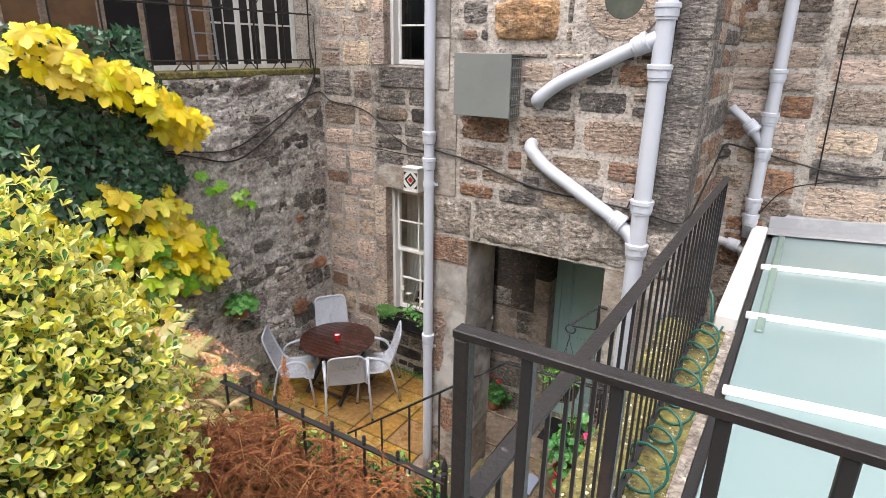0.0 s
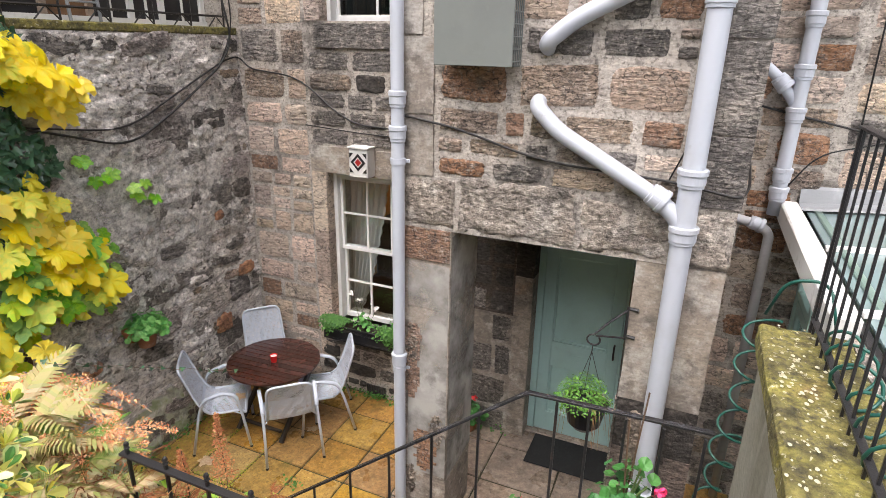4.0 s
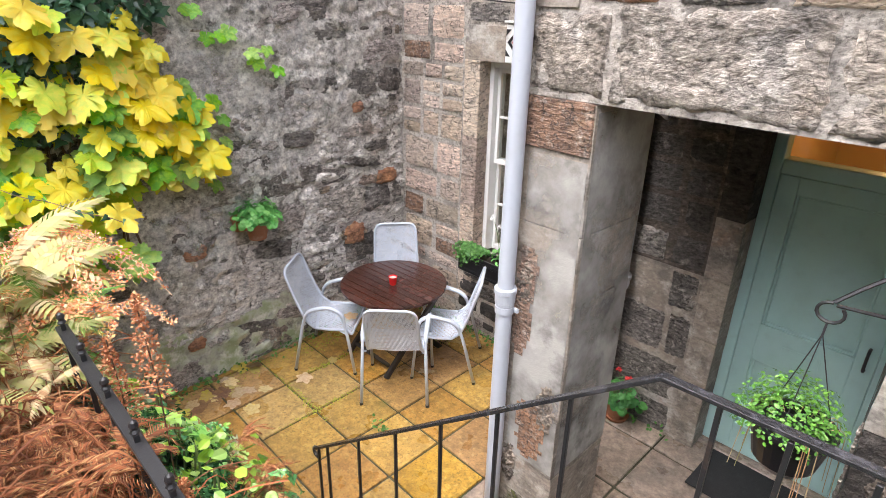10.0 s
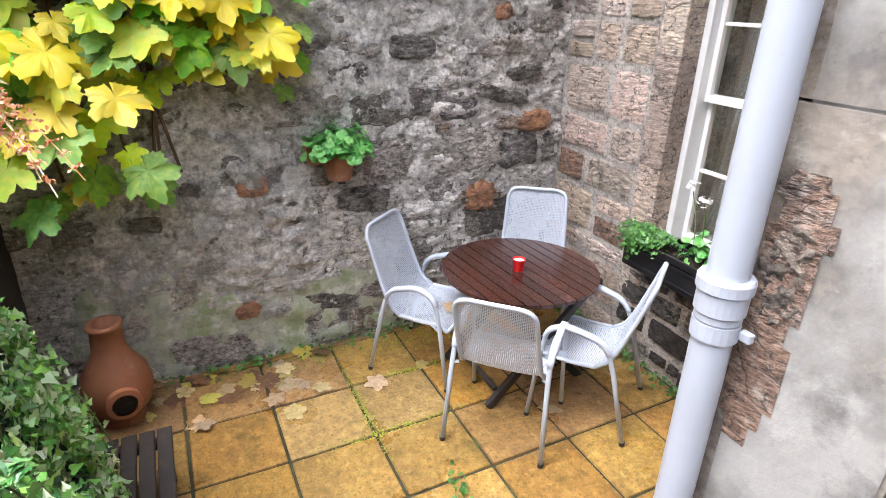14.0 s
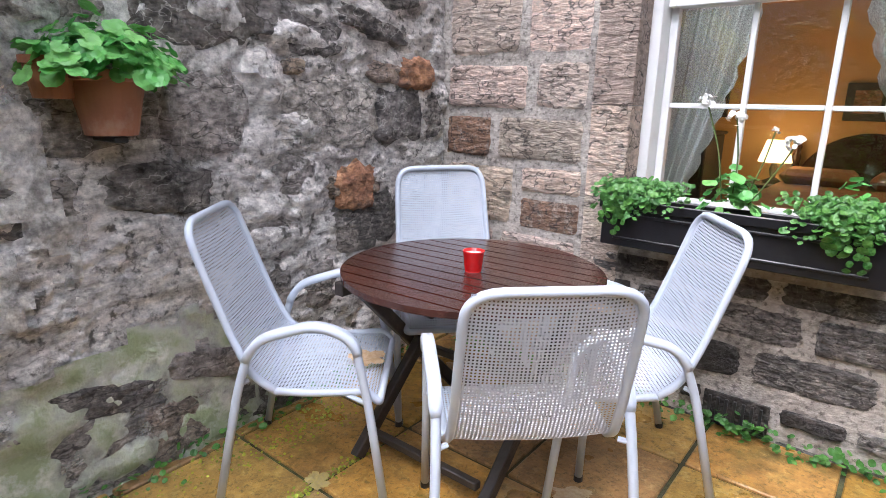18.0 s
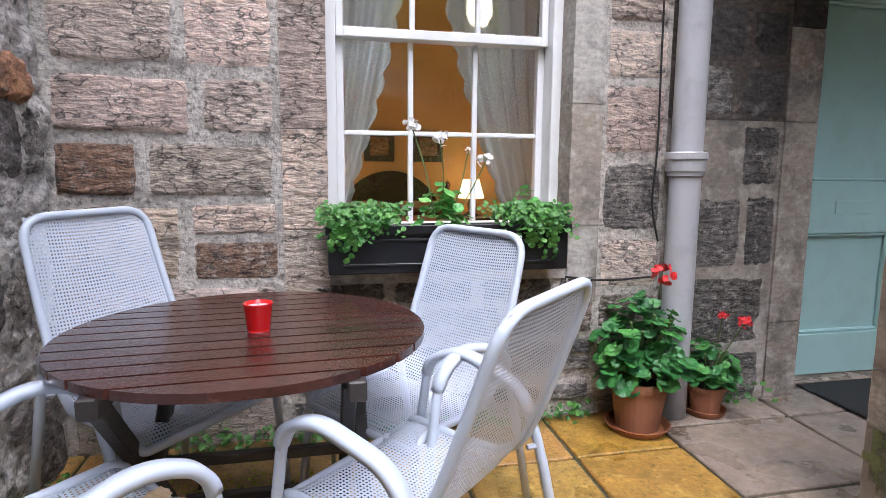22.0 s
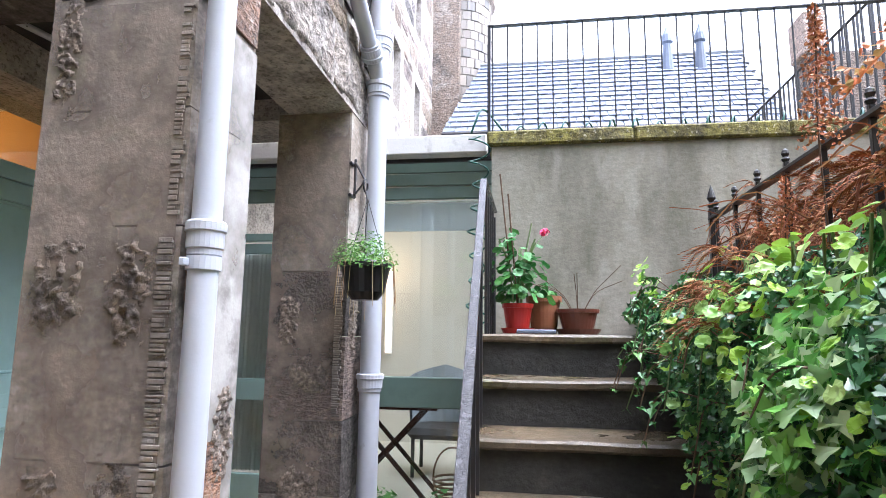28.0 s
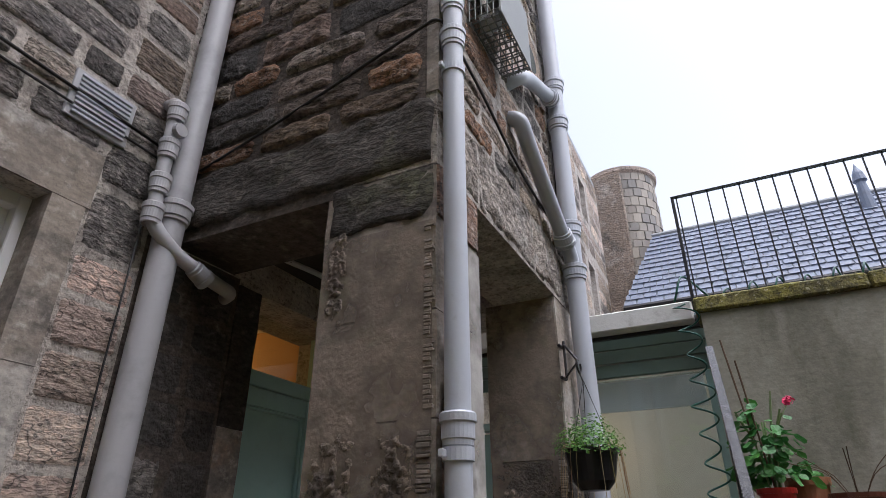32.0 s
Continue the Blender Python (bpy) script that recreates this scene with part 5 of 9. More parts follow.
cable([(WX + 0.05, 2.6, 3.36), (WX + 0.05, 3.55, 3.20), (WX + 0.05, 4.15, 3.12), (WX + 0.05, 4.8, 3.42), (WX + 0.05, 5.35, 3.66), (WX + 0.03, 5.58, 3.70), (-5.2, NY - 0.03, 3.58), (-4.6, NY - 0.03, 3.52), (-4.2, NY - 0.03, 3.22), (-3.95, NY - 0.03, 3.10), (-2.75, NY - 0.03, 3.06)])
cable([(WX + 0.06, 2.6, 3.40), (WX + 0.06, 3.55, 3.17), (WX + 0.06, 4.15, 2.98), (WX + 0.06, 4.7, 3.25), (WX + 0.06, 5.3, 3.62), (WX + 0.04, 5.50, 3.85), (WX + 0.04, 5.40, 4.3)], 0.010)
cable([(WX + 0.05, 5.30, 3.63), (WX + 0.04, 5.52, 3.95), (WX + 0.04, 5.50, 4.5)], 0.007)
cable([(-4.55, NY - 0.03, 3.06), (-3.9, NY - 0.03, 3.02), (-3.0, NY - 0.03, 3.00), (-2.86, NY - 0.03, 2.99)], 0.006)
cable([(BX0 - 0.02, NY - 0.1, 3.02), (BX0 - 0.03, 5.0, 3.15), (BX0 - 0.03, SY, 3.42), (BX0, SY - 0.03, 3.42), (-2.3, SY - 0.03, 3.36), (-1.75, SY - 0.03, 3.20), (-1.0, SY - 0.03, 3.16), (BX1, SY - 0.04, 3.10), (BX1 + 0.04, SY + 0.1, 3.14), (BX1 + 0.04, NY - 0.1, 3.5), (-0.45, NY - 0.03, 3.46), (0.3, NY - 0.03, 3.30), (1.4, NY - 0.03, 3.40), (3.0, NY - 0.03, 3.62)])
cable([(-0.25, NY - 0.03, 2.9), (-0.1, NY - 0.03, 3.16), (0.6, NY - 0.03, 3.36), (1.6, NY - 0.03, 3.46), (3.0, NY - 0.03, 3.50)], 0.006)
cable([(0.12, NY - 0.03, 3.2), (0.10, NY - 0.03, 4.4), (0.22, NY - 0.03, 6.0)], 0.006)
cable([(-2.93, NY - 0.03, 2.9), (-2.94, NY - 0.03, 1.9), (-2.93, NY - 0.03, 1.25), (-2.96, NY - 0.05, 1.02), (-2.91, NY - 0.04, 0.86)], 0.005)
cable([(-3.34, NY - 0.03, 0.71), (-3.15, NY - 0.03, 0.685), (-2.90, NY - 0.03, 0.70)], 0.005)
cable([(-1.02, SY - 0.02, 3.15), (-0.86, SY - 0.02, 3.6), (-0.84, SY - 0.02, 5.0)], 0.005)


# ---- fittings on the walls ----
def flue_cover():
    e = base("flue_cover", (-2.15, SY, 3.97), "grey steel flue cover with a barred side on the stone wall", "vent")
    part("front_plate", box((-0.24, -0.20, -0.23), (0.24, -0.192, 0.23), 0.003), M["metal_box"], e)
    part("top_plate", box((-0.24, -0.191, 0.222), (0.24, -0.02, 0.23)), M["metal_box"], e)
    for k in range(12):
        part("bar", tube([(-0.22 + 0.04 * k, -0.19, -0.226), (-0.22 + 0.04 * k, -0.02, -0.226)], 0.004, 6), M["metal_box"], e)
    for k in range(5):
        part("bar", tube([(-0.235, -0.18 + 0.038 * k, -0.226), (0.235, -0.18 + 0.038 * k, -0.226)], 0.004, 6), M["metal_box"], e)
    for sx in (-0.235, 0.235):
        for k in range(6):
            part("bar", tube([(sx, -0.19 + 0.034 * k, -0.222), (sx, -0.19 + 0.034 * k, 0.222)], 0.004, 6), M["metal_box"], e)
        for k in range(7):
            part("bar", tube([(sx, -0.19, -0.20 + 0.066 * k), (sx, -0.02, -0.20 + 0.066 * k)], 0.004, 6), M["metal_box"], e)
    part("flue_mouth", tube([(0, 0.02, 0), (0, -0.10, 0)], 0.06, 16), M["white"], e)


flue_cover()
sb = base("bird_box", (-3.87, NY, 2.76), "white painted box with a black and red diamond pattern", "box")
part("body", box((-0.105, -0.15, -0.15), (0.105, -0.004, 0.13), 0.008), M["white_rough"], sb)
part("lid", box((-0.115, -0.165, 0.131), (0.115, -0.002, 0.148), 0.004), M["white_rough"], sb)


def diamond(w, h, y, inner=0.0):
    bm = bmesh.new()
    o = [bm.verts.new(p) for p in ((0, y, -h), (w, y, 0), (0, y, h), (-w, y, 0))]
    o2_ = [bm.verts.new((v.co.x, y + 0.004, v.co.z)) for v in o]
    if inner:
        i1 = [bm.verts.new((v.co.x * inner, y, v.co.z * inner)) for v in o]
        for k in range(4):
            j = (k + 1) % 4
            bm.faces.new((o[k], o[j], i1[j], i1[k]))
            bm.faces.new((o[k], o2_[k], o2_[j], o[j]))
    else:
        bm.faces.new(o)
        for k in range(4):
            j = (k + 1) % 4
            bm.faces.new((o[k], o2_[k], o2_[j], o[j]))
    return bm


part("diamond_ring", diamond(0.082, 0.085, -0.1545, 0.62), M["black_plastic"], sb, "black painted diamond")
part("diamond_centre", diamond(0.036, 0.038, -0.1545), M["red_pot"], sb, "red painted diamond")
for sx in (-1, 1):
    for sz in (-1, 1):
        bm = bmesh.new()
        vs3 = [bm.verts.new(p) for p in ((sx * 0.095, -0.1545, sz * 0.095 - 0.005), (sx * 0.05, -0.1545, sz * 0.095 - 0.005), (sx * 0.095, -0.1545, sz * 0.045 - 0.005))]
        bm.faces.new(vs3)
        part("corner_mark", bm, M["black_plastic"], sb)

lv = base("louvre_vent", (-3.25, NY, 3.075), "pale plastic louvred vent set in the stone wall", "vent")
part("frame", box((-0.15, -0.022, -0.125), (0.15, -0.004, 0.125), 0.004), M["pipe_dark"], lv)
for k in range(9):
    part("slat", box((-0.125, -0.036, -0.105 + 0.0245 * k), (0.125, -0.0225, -0.093 + 0.0245 * k), 0.002), M["pipe"], lv)
ag = base("air_grille", (-3.80, NY, 0.15), "small rusty iron air grille low in the wall", "vent")
part("frame", box((-0.12, -0.03, -0.06), (0.12, -0.018, 0.06), 0.003), M["stone_dark"], ag)
for k in range(7):
    part("bar", box((-0.10 + 0.031 * k, -0.042, -0.045), (-0.088 + 0.031 * k, -0.0305, 0.045), 0.002), M["iron"], ag)
M["dusty_glass"] = mat("dusty_grey_green_glass", (0.07, 0.08, 0.065), 0.2, spots=(((0.12, 0.125, 0.10), 6, 0.48, 0.66, 0.6),))
rw = base("round_window", (-1.20, SY, 4.56), "small round dark window in a pale dressed stone", "window")
part("surround", lathe([(0.128, -0.02), (0.25, -0.02), (0.26, 0.01), (0.128, 0.01)], 32), M["stone_pale"], rw).matrix_basis = pose(0, 0, 0, 90, 0, 0)
part("pane", lathe([(0, 0), (0.131, 0), (0.131, 0.004), (0, 0.004)], 32), M["dusty_glass"], rw).matrix_basis = pose(0, -0.006, 0, 90, 0, 0)

# ---- railings ----
def bar(parent, a, b, r, material, name="bar", n=6):
    return part(name, tube([a, b], r, n), material, parent)


def square_bar(parent, a, b, w, material, name="bar", h=None):
    """A bar of square section between two points."""
    a, b = Vector(a), Vector(b)
    d = b - a
    q = Vector((0, 0, 1)).rotation_difference(d.normalized()).to_matrix().to_4x4()
    if abs(d.normalized().z) < 0.9:
        yv = d.normalized()
        zv = Vector((0, 0, 1)) - yv * yv.z
        zv.normalize()
        xv = yv.cross(zv)
        q = Matrix((xv, zv, yv)).transposed().to_4x4()
        q = Matrix(((xv.x, zv.x, yv.x, 0), (xv.y, zv.y, yv.y, 0), (xv.z, zv.z, yv.z, 0), (0, 0, 0, 1)))
    hh = h or w
    return part(name, box((-w / 2, -hh / 2, 0), (w / 2, hh / 2, d.length), min(w, hh) * 0.12, Matrix.Translation(a) @ q), material, parent)


stair_rail = base("stair_railing", (0, 0, 0), "slim black iron stair railing with a worn wet top", "railing")
RP = [(-3.33, 3.27, 0.69), (-1.53, 3.35, 2.11), (-0.62, 3.35, 2.14)]
square_bar(stair_rail, RP[0], RP[1], 0.032, M["rail_wet"], "handrail", 0.014)
square_bar(stair_rail, RP[1], RP[2], 0.032, M["rail_wet"], "handrail", 0.014)
part("scroll", tube([(-3.33 - 0.03 * math.sin(a), 3.27, 0.69 - 0.03 + 0.03 * math.cos(a)) for a in [0.5 * k for k in range(8)]], 0.011, 8), M["iron"], stair_rail)
for k in range(7):
    x = -3.31 if k == 0 else -3.22 + (k - 1) * 0.285
    z = 0.69 + (x + 3.33) * 1.42 / 1.80
    ry = 3.27 + (x + 3.33) * 0.08 / 1.80
    step = LAND - RISE * max(0, math.ceil((SX - x) / GOING)) if x < SX else LAND
    square_bar(stair_rail, (x, ry, max(step, 0)), (x, ry, z - 0.008), 0.014, M["iron"])
for x in (-1.37, -1.20, -1.02, -0.84, -0.65):
    square_bar(stair_rail, (x, 3.35, LAND), (x, 3.35, 2.10), 0.014, M["iron"])

fence = base("spiked_fence", (0, 0, 0), "black iron fence with spiked heads along the raised bed", "fence")
FT = 1.93
square_bar(fence, (-3.27, BED_Y, FT), (-1.36, BED_Y, FT), 0.040, M["iron"], "top_rail", 0.014)
square_bar(fence, (-3.27, BED_Y, 1.28), (-1.36, BED_Y, 1.28), 0.035, M["iron"], "bottom_rail", 0.012)
k = 0
x = -3.226
while x < -1.33:
    square_bar(fence, (x, BED_Y, 1.13), (x, BED_Y, FT + 0.03), 0.016, M["iron"])
    part("spike", lathe([(0.009, 0), (0.015, 0.010), (0.009, 0.018), (0.014, 0.030), (0.010, 0.042), (0, 0.05)], 8, (x, BED_Y, FT + 0.03)), M["iron"], fence)
    x += 0.256
square_bar(fence, (-1.37, BED_Y, 1.1), (-1.37, BED_Y, FT + 0.05), 0.032, M["iron"], "end_post")
part("finial", lathe([(0.014, 0), (0.022, 0.015), (0.012, 0.03), (0.022, 0.05), (0.014, 0.08), (0, 0.12)], 10, (-1.37, BED_Y, FT + 0.05)), M["iron"], fence)

cop_rail = base("coping_railing", (0, 0, 0), "black barred iron railing with a worn flat top on the coping", "railing")
RX, RZ = -0.331, 3.59
square_bar(cop_rail, (RX, 0.62, RZ), (RX, 3.42, RZ), 0.034, M["rail_thin"], "top_rail", 0.010)
square_bar(cop_rail, (RX, 0.62, 2.78), (RX, 3.42, 2.78), 0.026, M["iron"], "bottom_rail", 0.010)
for k in range(26):
    y = 0.72 + k * 0.1065
    square_bar(cop_rail, (RX, y, 2.715), (RX, y, RZ - 0.006), 0.0095, M["iron"])
square_bar(cop_rail, (RX, 3.41, 2.70), (RX, 3.41, RZ), 0.022, M["iron"], "post")

ter_rail = base("terrace_railing", (0, 0, 0), "black iron terrace railing with a weathered flat top", "railing")
TY, TZ = 0.578, 3.888
square_bar(ter_rail, (RX - 0.006, TY, TZ), (3.2, TY, TZ), 0.024, M["rail_thin"], "top_rail", 0.012)
square_bar(ter_rail, (RX + 0.006, TY, 2.72), (RX + 0.006, TY, TZ - 0.006), 0.022, M["rail_thin"], "corner_post")
for k in range(1, 32):
    x = -0.343 + k * 0.108
    square_bar(ter_rail, (x, TY, 2.62), (x, TY, TZ - 0.006), 0.016, M["iron"])
square_bar(ter_rail, (RX, TY, 2.98), (3.2, TY, 2.98), 0.024, M["iron"], "bottom_rail", 0.010)


# ---- coiled hose ----
def coil(a, b, turns, r):
    a, b = Vector(a), Vector(b)
    d = (b - a).normalized()
    s = d.cross(Vector((0, 0, 1)))
    s = s.normalized() if s.length > 0.1 else Vector((1, 0, 0))
    u = s.cross(d)
    n = turns * 14
    return [a + (b - a) * (i / n) + (s * math.cos(2 * math.pi * turns * i / n) + u * math.sin(2 * math.pi * turns * i / n)) * r * (1 + 0.22 * math.sin(i * 0.137) + 0.10 * math.sin(i * 0.37)) for i in range(n + 1)]


hose = base("coiled_hose", (0, 0, 0), "green coiled garden hose lying along the coping and hanging down", "hose")
part("lying_coil", tube(coil((-0.27, 0.75, 2.79), (-0.27, 3.3, 2.79), 16, 0.066), 0.0065, 6), M["hose"], hose, smooth=True)
part("hanging_coil", tube(coil((-0.50, 3.46, 2.72), (-0.70, 3.46, 0.12), 16, 0.062), 0.006, 6), M["hose"], hose, smooth=True)
part("loop", tube(bend([(-0.27, 3.3, 2.79), (-0.30, 3.42, 2.95), (-0.45, 3.46, 2.92), (-0.50, 3.52, 2.72)], 6, 0.1), 0.0075, 6), M["hose"], hose, smooth=True)

# ---- garden furniture ----
def chair_proto():
    e = base("garden_chair", (0, 0, 0), "pale grey perforated metal garden armchair", "chair", "chairs round the table")
    H, W = 0.99, 0.225

    def sheet(prof, widths, name, nu, hole=0.47):
        """A perforated sheet swept along a side profile of (y, z)."""
        pr = [Vector(p) for p in bend([(0, *p) for p in prof], 6, 0.09)]
        ls = [0.0]
        for a, b in zip(pr, pr[1:]):
            ls.append(ls[-1] + (b - a).length)
        total = ls[-1]
        nv = int(total / 0.0105)

        def at(s):
            for i in range(len(pr) - 1):
                if s <= ls[i + 1] + 1e-9:
                    f = (s - ls[i]) / max(1e-9, ls[i + 1] - ls[i])
                    return pr[i].lerp(pr[i + 1], f)
            return pr[-1]

        def point(u, s):
            p = at(max(0.0, min(total, s)))
            f = s / total
            w = widths[0] + (widths[1] - widths[0]) * f
            dish = -0.010 * (1 - (2 * u - 1) ** 2)
            return Vector(((2 * u - 1) * w, p.y + dish * 0.5, p.z + dish))

        vs, fs = [], []
        for j in range(nv):
            for i in range(nu):
                u0, u1, s0, s1 = i / nu, (i + 1) / nu, total * j / nv, total * (j + 1) / nv
                um, sm = (u0 + u1) / 2, (s0 + s1) / 2
                du, ds = (u1 - u0) / 2 * hole, (s1 - s0) / 2 * hole
                o = len(vs)
                vs += [point(u0, s0), point(u1, s0), point(u1, s1), point(u0, s1)]
                vs += [point(um - du, sm - ds), point(um + du, sm - ds), point(um + du, sm + ds), point(um - du, sm + ds)]
                fs += [(o + k, o + (k + 1) % 4, o + 4 + (k + 1) % 4, o + 4 + k) for k in range(4)]
        me = bpy.data.meshes.new(name)
        me.from_pydata([tuple(v) for v in vs], [], fs)
        me.materials.append(M["chair"])
        ob = new(name, me)
        ob.parent = e
        return ob

    seat_prof = [(0.20, 0.385), (0.165, 0.425), (0.0, 0.415), (-0.12, 0.42)]
    back_prof = [(-0.12, 0.42), (-0.185, 0.465), (-0.235, 0.57), (-0.30, 0.76), (-0.355, 0.935)]
    sheet(seat_prof, (0.225, 0.215), "seat", 43)
    sheet(back_prof, (0.215, 0.185), "backrest", 41)

    def rim(prof, w0, w1, name, close_r):
        left = [(-(w0 + (w1 - w0) * i / (len(prof) - 1)), *p) for i, p in enumerate(prof)]
        right = [(-x, y, z) for x, y, z in left][::-1]
        return part(name, tube(bend(left + right, 6, close_r), 0.0125, 10), M["chair"], e, smooth=True)

    rim(back_prof, 0.222, 0.196, "back_frame", 0.085)
    rim(seat_prof[::-1], 0.222, 0.232, "seat_frame", 0.05)
    for s in (-1, 1):
        x = s * 0.262
        pts = [(x + s * 0.005, -0.32, 0.005), (x - s * 0.01, -0.22, 0.45), (x - s * 0.012, -0.165, 0.60), (x, 0.03, 0.655), (x, 0.135, 0.61), (x, 0.17, 0.40), (x + s * 0.005, 0.215, 0.005)]
        part("side_frame", tube(bend(pts, 7, 0.09), 0.0135, 10), M["chair"], e, smooth=True)
        arm = [p for p in bend(pts, 7, 0.09) if p[2] > 0.52]
        bm = bmesh.new()
        rings = []
        for i, p in enumerate(arm):
            d = (Vector(arm[min(i + 1, len(arm) - 1)]) - Vector(arm[max(i - 1, 0)])).normalized()
            up = Vector((0, -d.z, d.y))
            wd = 0.019 * min(1.0, 0.72 + 0.2 * min(i, len(arm) - 1 - i))
            rings.append([bm.verts.new(Vector(p) + Vector((cx * wd, 0, 0)) + up * cz) for cx, cz in ((-1, 0.003), (-0.8, 0.014), (0.8, 0.014), (1, 0.003), (1, -0.009), (-1, -0.009))])
        for ra_, rb_ in zip(rings, rings[1:]):
            for k in range(6):
                bm.faces.new((ra_[k], rb_[k], rb_[(k + 1) % 6], ra_[(k + 1) % 6]))
        bm.faces.new(rings[0][::-1])
        bm.faces.new(rings[-1])
        bmesh.ops.recalc_face_normals(bm, faces=bm.faces)
        part("armrest", bm, M["chair"], e, smooth=True)
        part("bracket", tube([(s * 0.228, 0.10, 0.412), (x, 0.168, 0.40)], 0.008, 6), M["chair"], e)
        part("bracket", tube([(s * 0.222, -0.20, 0.455), (x - s * 0.01, -0.218, 0.455)], 0.008, 6), M["chair"], e)
        for yy in (-0.32, 0.215):
            part("foot_cap", lathe([(0, 0), (0.016, 0), (0.016, 0.02), (0, 0.02)], 10, (x + s * 0.005, yy, 0.0)), M["black_plastic"], e)
    return e


def seat_at(top, face_to, ob=None):
    d = Vector((face_to[0] - top[0], face_to[1] - top[1], 0)).normalized()
    o = Vector((top[0], top[1], 0)) + d * 0.355
    return pose(o.x, o.y, floor_z(o.y) + 0.002, math.degrees(FALL), 0, 0) @ pose(0, 0, 0, 0, 0, math.degrees(math.atan2(-d.x, d.y)))


TABLE = (-4.57, 4.85)
CHAIRS = [((-5.13, 4.21), (-4.50, 4.72)), ((-5.11, 5.34), (-4.35, 4.69)), ((-3.845, 5.24), (-4.625, 4.65)), ((-3.94, 4.32), (-4.62, 5.05))]
chair = chair_proto()
for a, b in CHAIRS[1:]:
    copy_thing(chair, seat_at(a, b) @ Matrix.Diagonal((1, 1, 0.965 if a[0] > -4.2 else 1.03, 1)))
chair.matrix_basis = seat_at(*CHAIRS[0])

table = base("round_table", (TABLE[0], TABLE[1], 0), "wet dark-stained round slatted wooden garden table", "table")
R, nsl = 0.465, 13
for k in range(nsl):
    w = 2 * R / nsl
    y0 = -R + k * w + 0.004
    y1 = y0 + w - 0.009
    bm = bmesh.new()
    pts_ = []
    n = 8
    for i in range(n + 1):
        y = y0 + (y1 - y0) * i / n
        pts_.append((math.sqrt(max(1e-5, R * R - y * y)), y))
    outline = pts_ + [(-x, y) for x, y in pts_[::-1]]
    top = [bm.verts.new((x, y, 0.742)) for x, y in outline]
    bot = [bm.verts.new((x, y, 0.720)) for x, y in outline]
    bm.faces.new(top)
    bm.faces.new(bot[::-1])
    for i in range(len(top)):
        j = (i + 1) % len(top)
        bm.faces.new((top[j], top[i], bot[i], bot[j]))
    bmesh.ops.rotate(bm, cent=(0, 0, 0), matrix=Matrix.Rotation(radians(4), 3, "Z"), verts=bm.verts)
    part("slat", bm, M["wood_dark"], table)
for s in (-1, 1):
    part("cross_rail", box((s * 0.26 - 0.02, -0.40, 0.67), (s * 0.26 + 0.02, 0.40, 0.719), 0.004), M["wood_black"], table)
    for d in (-1, 1):
        square_bar(table, (s * 0.27 + d * 0.022, -d * 0.34, 0.0), (s * 0.27 + d * 0.022, d * 0.30, 0.69), 0.036, M["wood_black"], "leg", 0.05)
square_bar(table, (-0.27, 0.0, 0.36), (0.27, 0.0, 0.36), 0.03, M["wood_black"], "stretcher")
square_bar(table, (-0.25, -0.27, 0.08), (0.25, -0.27, 0.08), 0.03, M["wood_black"], "stretcher")
square_bar(table, (-0.25, 0.27, 0.08), (0.25, 0.27, 0.08), 0.03, M["wood_black"], "stretcher")

table.matrix_basis = pose(TABLE[0], TABLE[1], floor_z(TABLE[1])) @ Matrix.Diagonal((1, 1, 0.945, 1))
RED_GLASS = mat("red_glass", (0.62, 0.012, 0.012), 0.12, spots=(((0.45, 0.008, 0.008), 9, 0.5, 0.7, 0.5),))
candle = base("candle_holder", (-4.545, 4.82, 0.745), "red glass candle holder on the wooden table", "candle")
part("glass_cup", lathe([(0, 0), (0.028, 0), (0.030, 0.006), (0.037, 0.070), (0.039, 0.074), (0.035, 0.074), (0.029, 0.02), (0, 0.018)], 28), RED_GLASS, candle, smooth=True)
part("wax", lathe([(0, 0.019), (0.028, 0.021), (0.0335, 0.064), (0, 0.064)], 24), M["white_rough"], candle, "white candle wax", smooth=True)
part("wick", tube([(0, 0, 0.064), (0.001, 0, 0.072)], 0.001, 5), M["cable"], candle)

mat1 = base("doormat", (-1.58, 5.46, floor_z(5.46)), "black rubber doormat before the green door", "mat")
part("rubber", box((-0.40, -0.20, 0.003), (0.40, 0.26, 0.018), 0.005), M["rubber"], mat1)
mat2 = base("doormat", (-1.72, 4.12, floor_z(4.12) + 0.002), "worn dark mat at the porch opening", "mat")
part("rubber", box((-0.36, -0.16, 0.003), (0.36, 0.22, 0.014), 0.004), M["rubber"], mat2)


# ---- pots ----
def pot(name, at, r, h, material, label, saucer=False, taper=0.72, group=""):
    e = base(name, at, label, "pot", group)
    z = 0.0
    if saucer:
        part("saucer", lathe([(0, 0), (r * 0.95, 0), (r * 1.12, 0.03), (r * 1.06, 0.03), (r * 0.9, 0.010), (0, 0.010)], 24), material, e, smooth=False)
        z = 0.011
    rim = h * 0.16
    part("pot_body", lathe([(0, z), (r * taper, z), (r * 0.95, z + h - rim), (r * 1.04, z + h - rim), (r * 1.06, z + h), (r * 0.95, z + h), (r * 0.90, z + h * 0.8), (0, z + h * 0.8)], 26), material, e)
    part("soil", lathe([(0, z + h * 0.86), (r * 0.91, z + h * 0.84), (0, z + h * 0.80)], 16), M["soil"], e)
    return e, z + h * 0.84


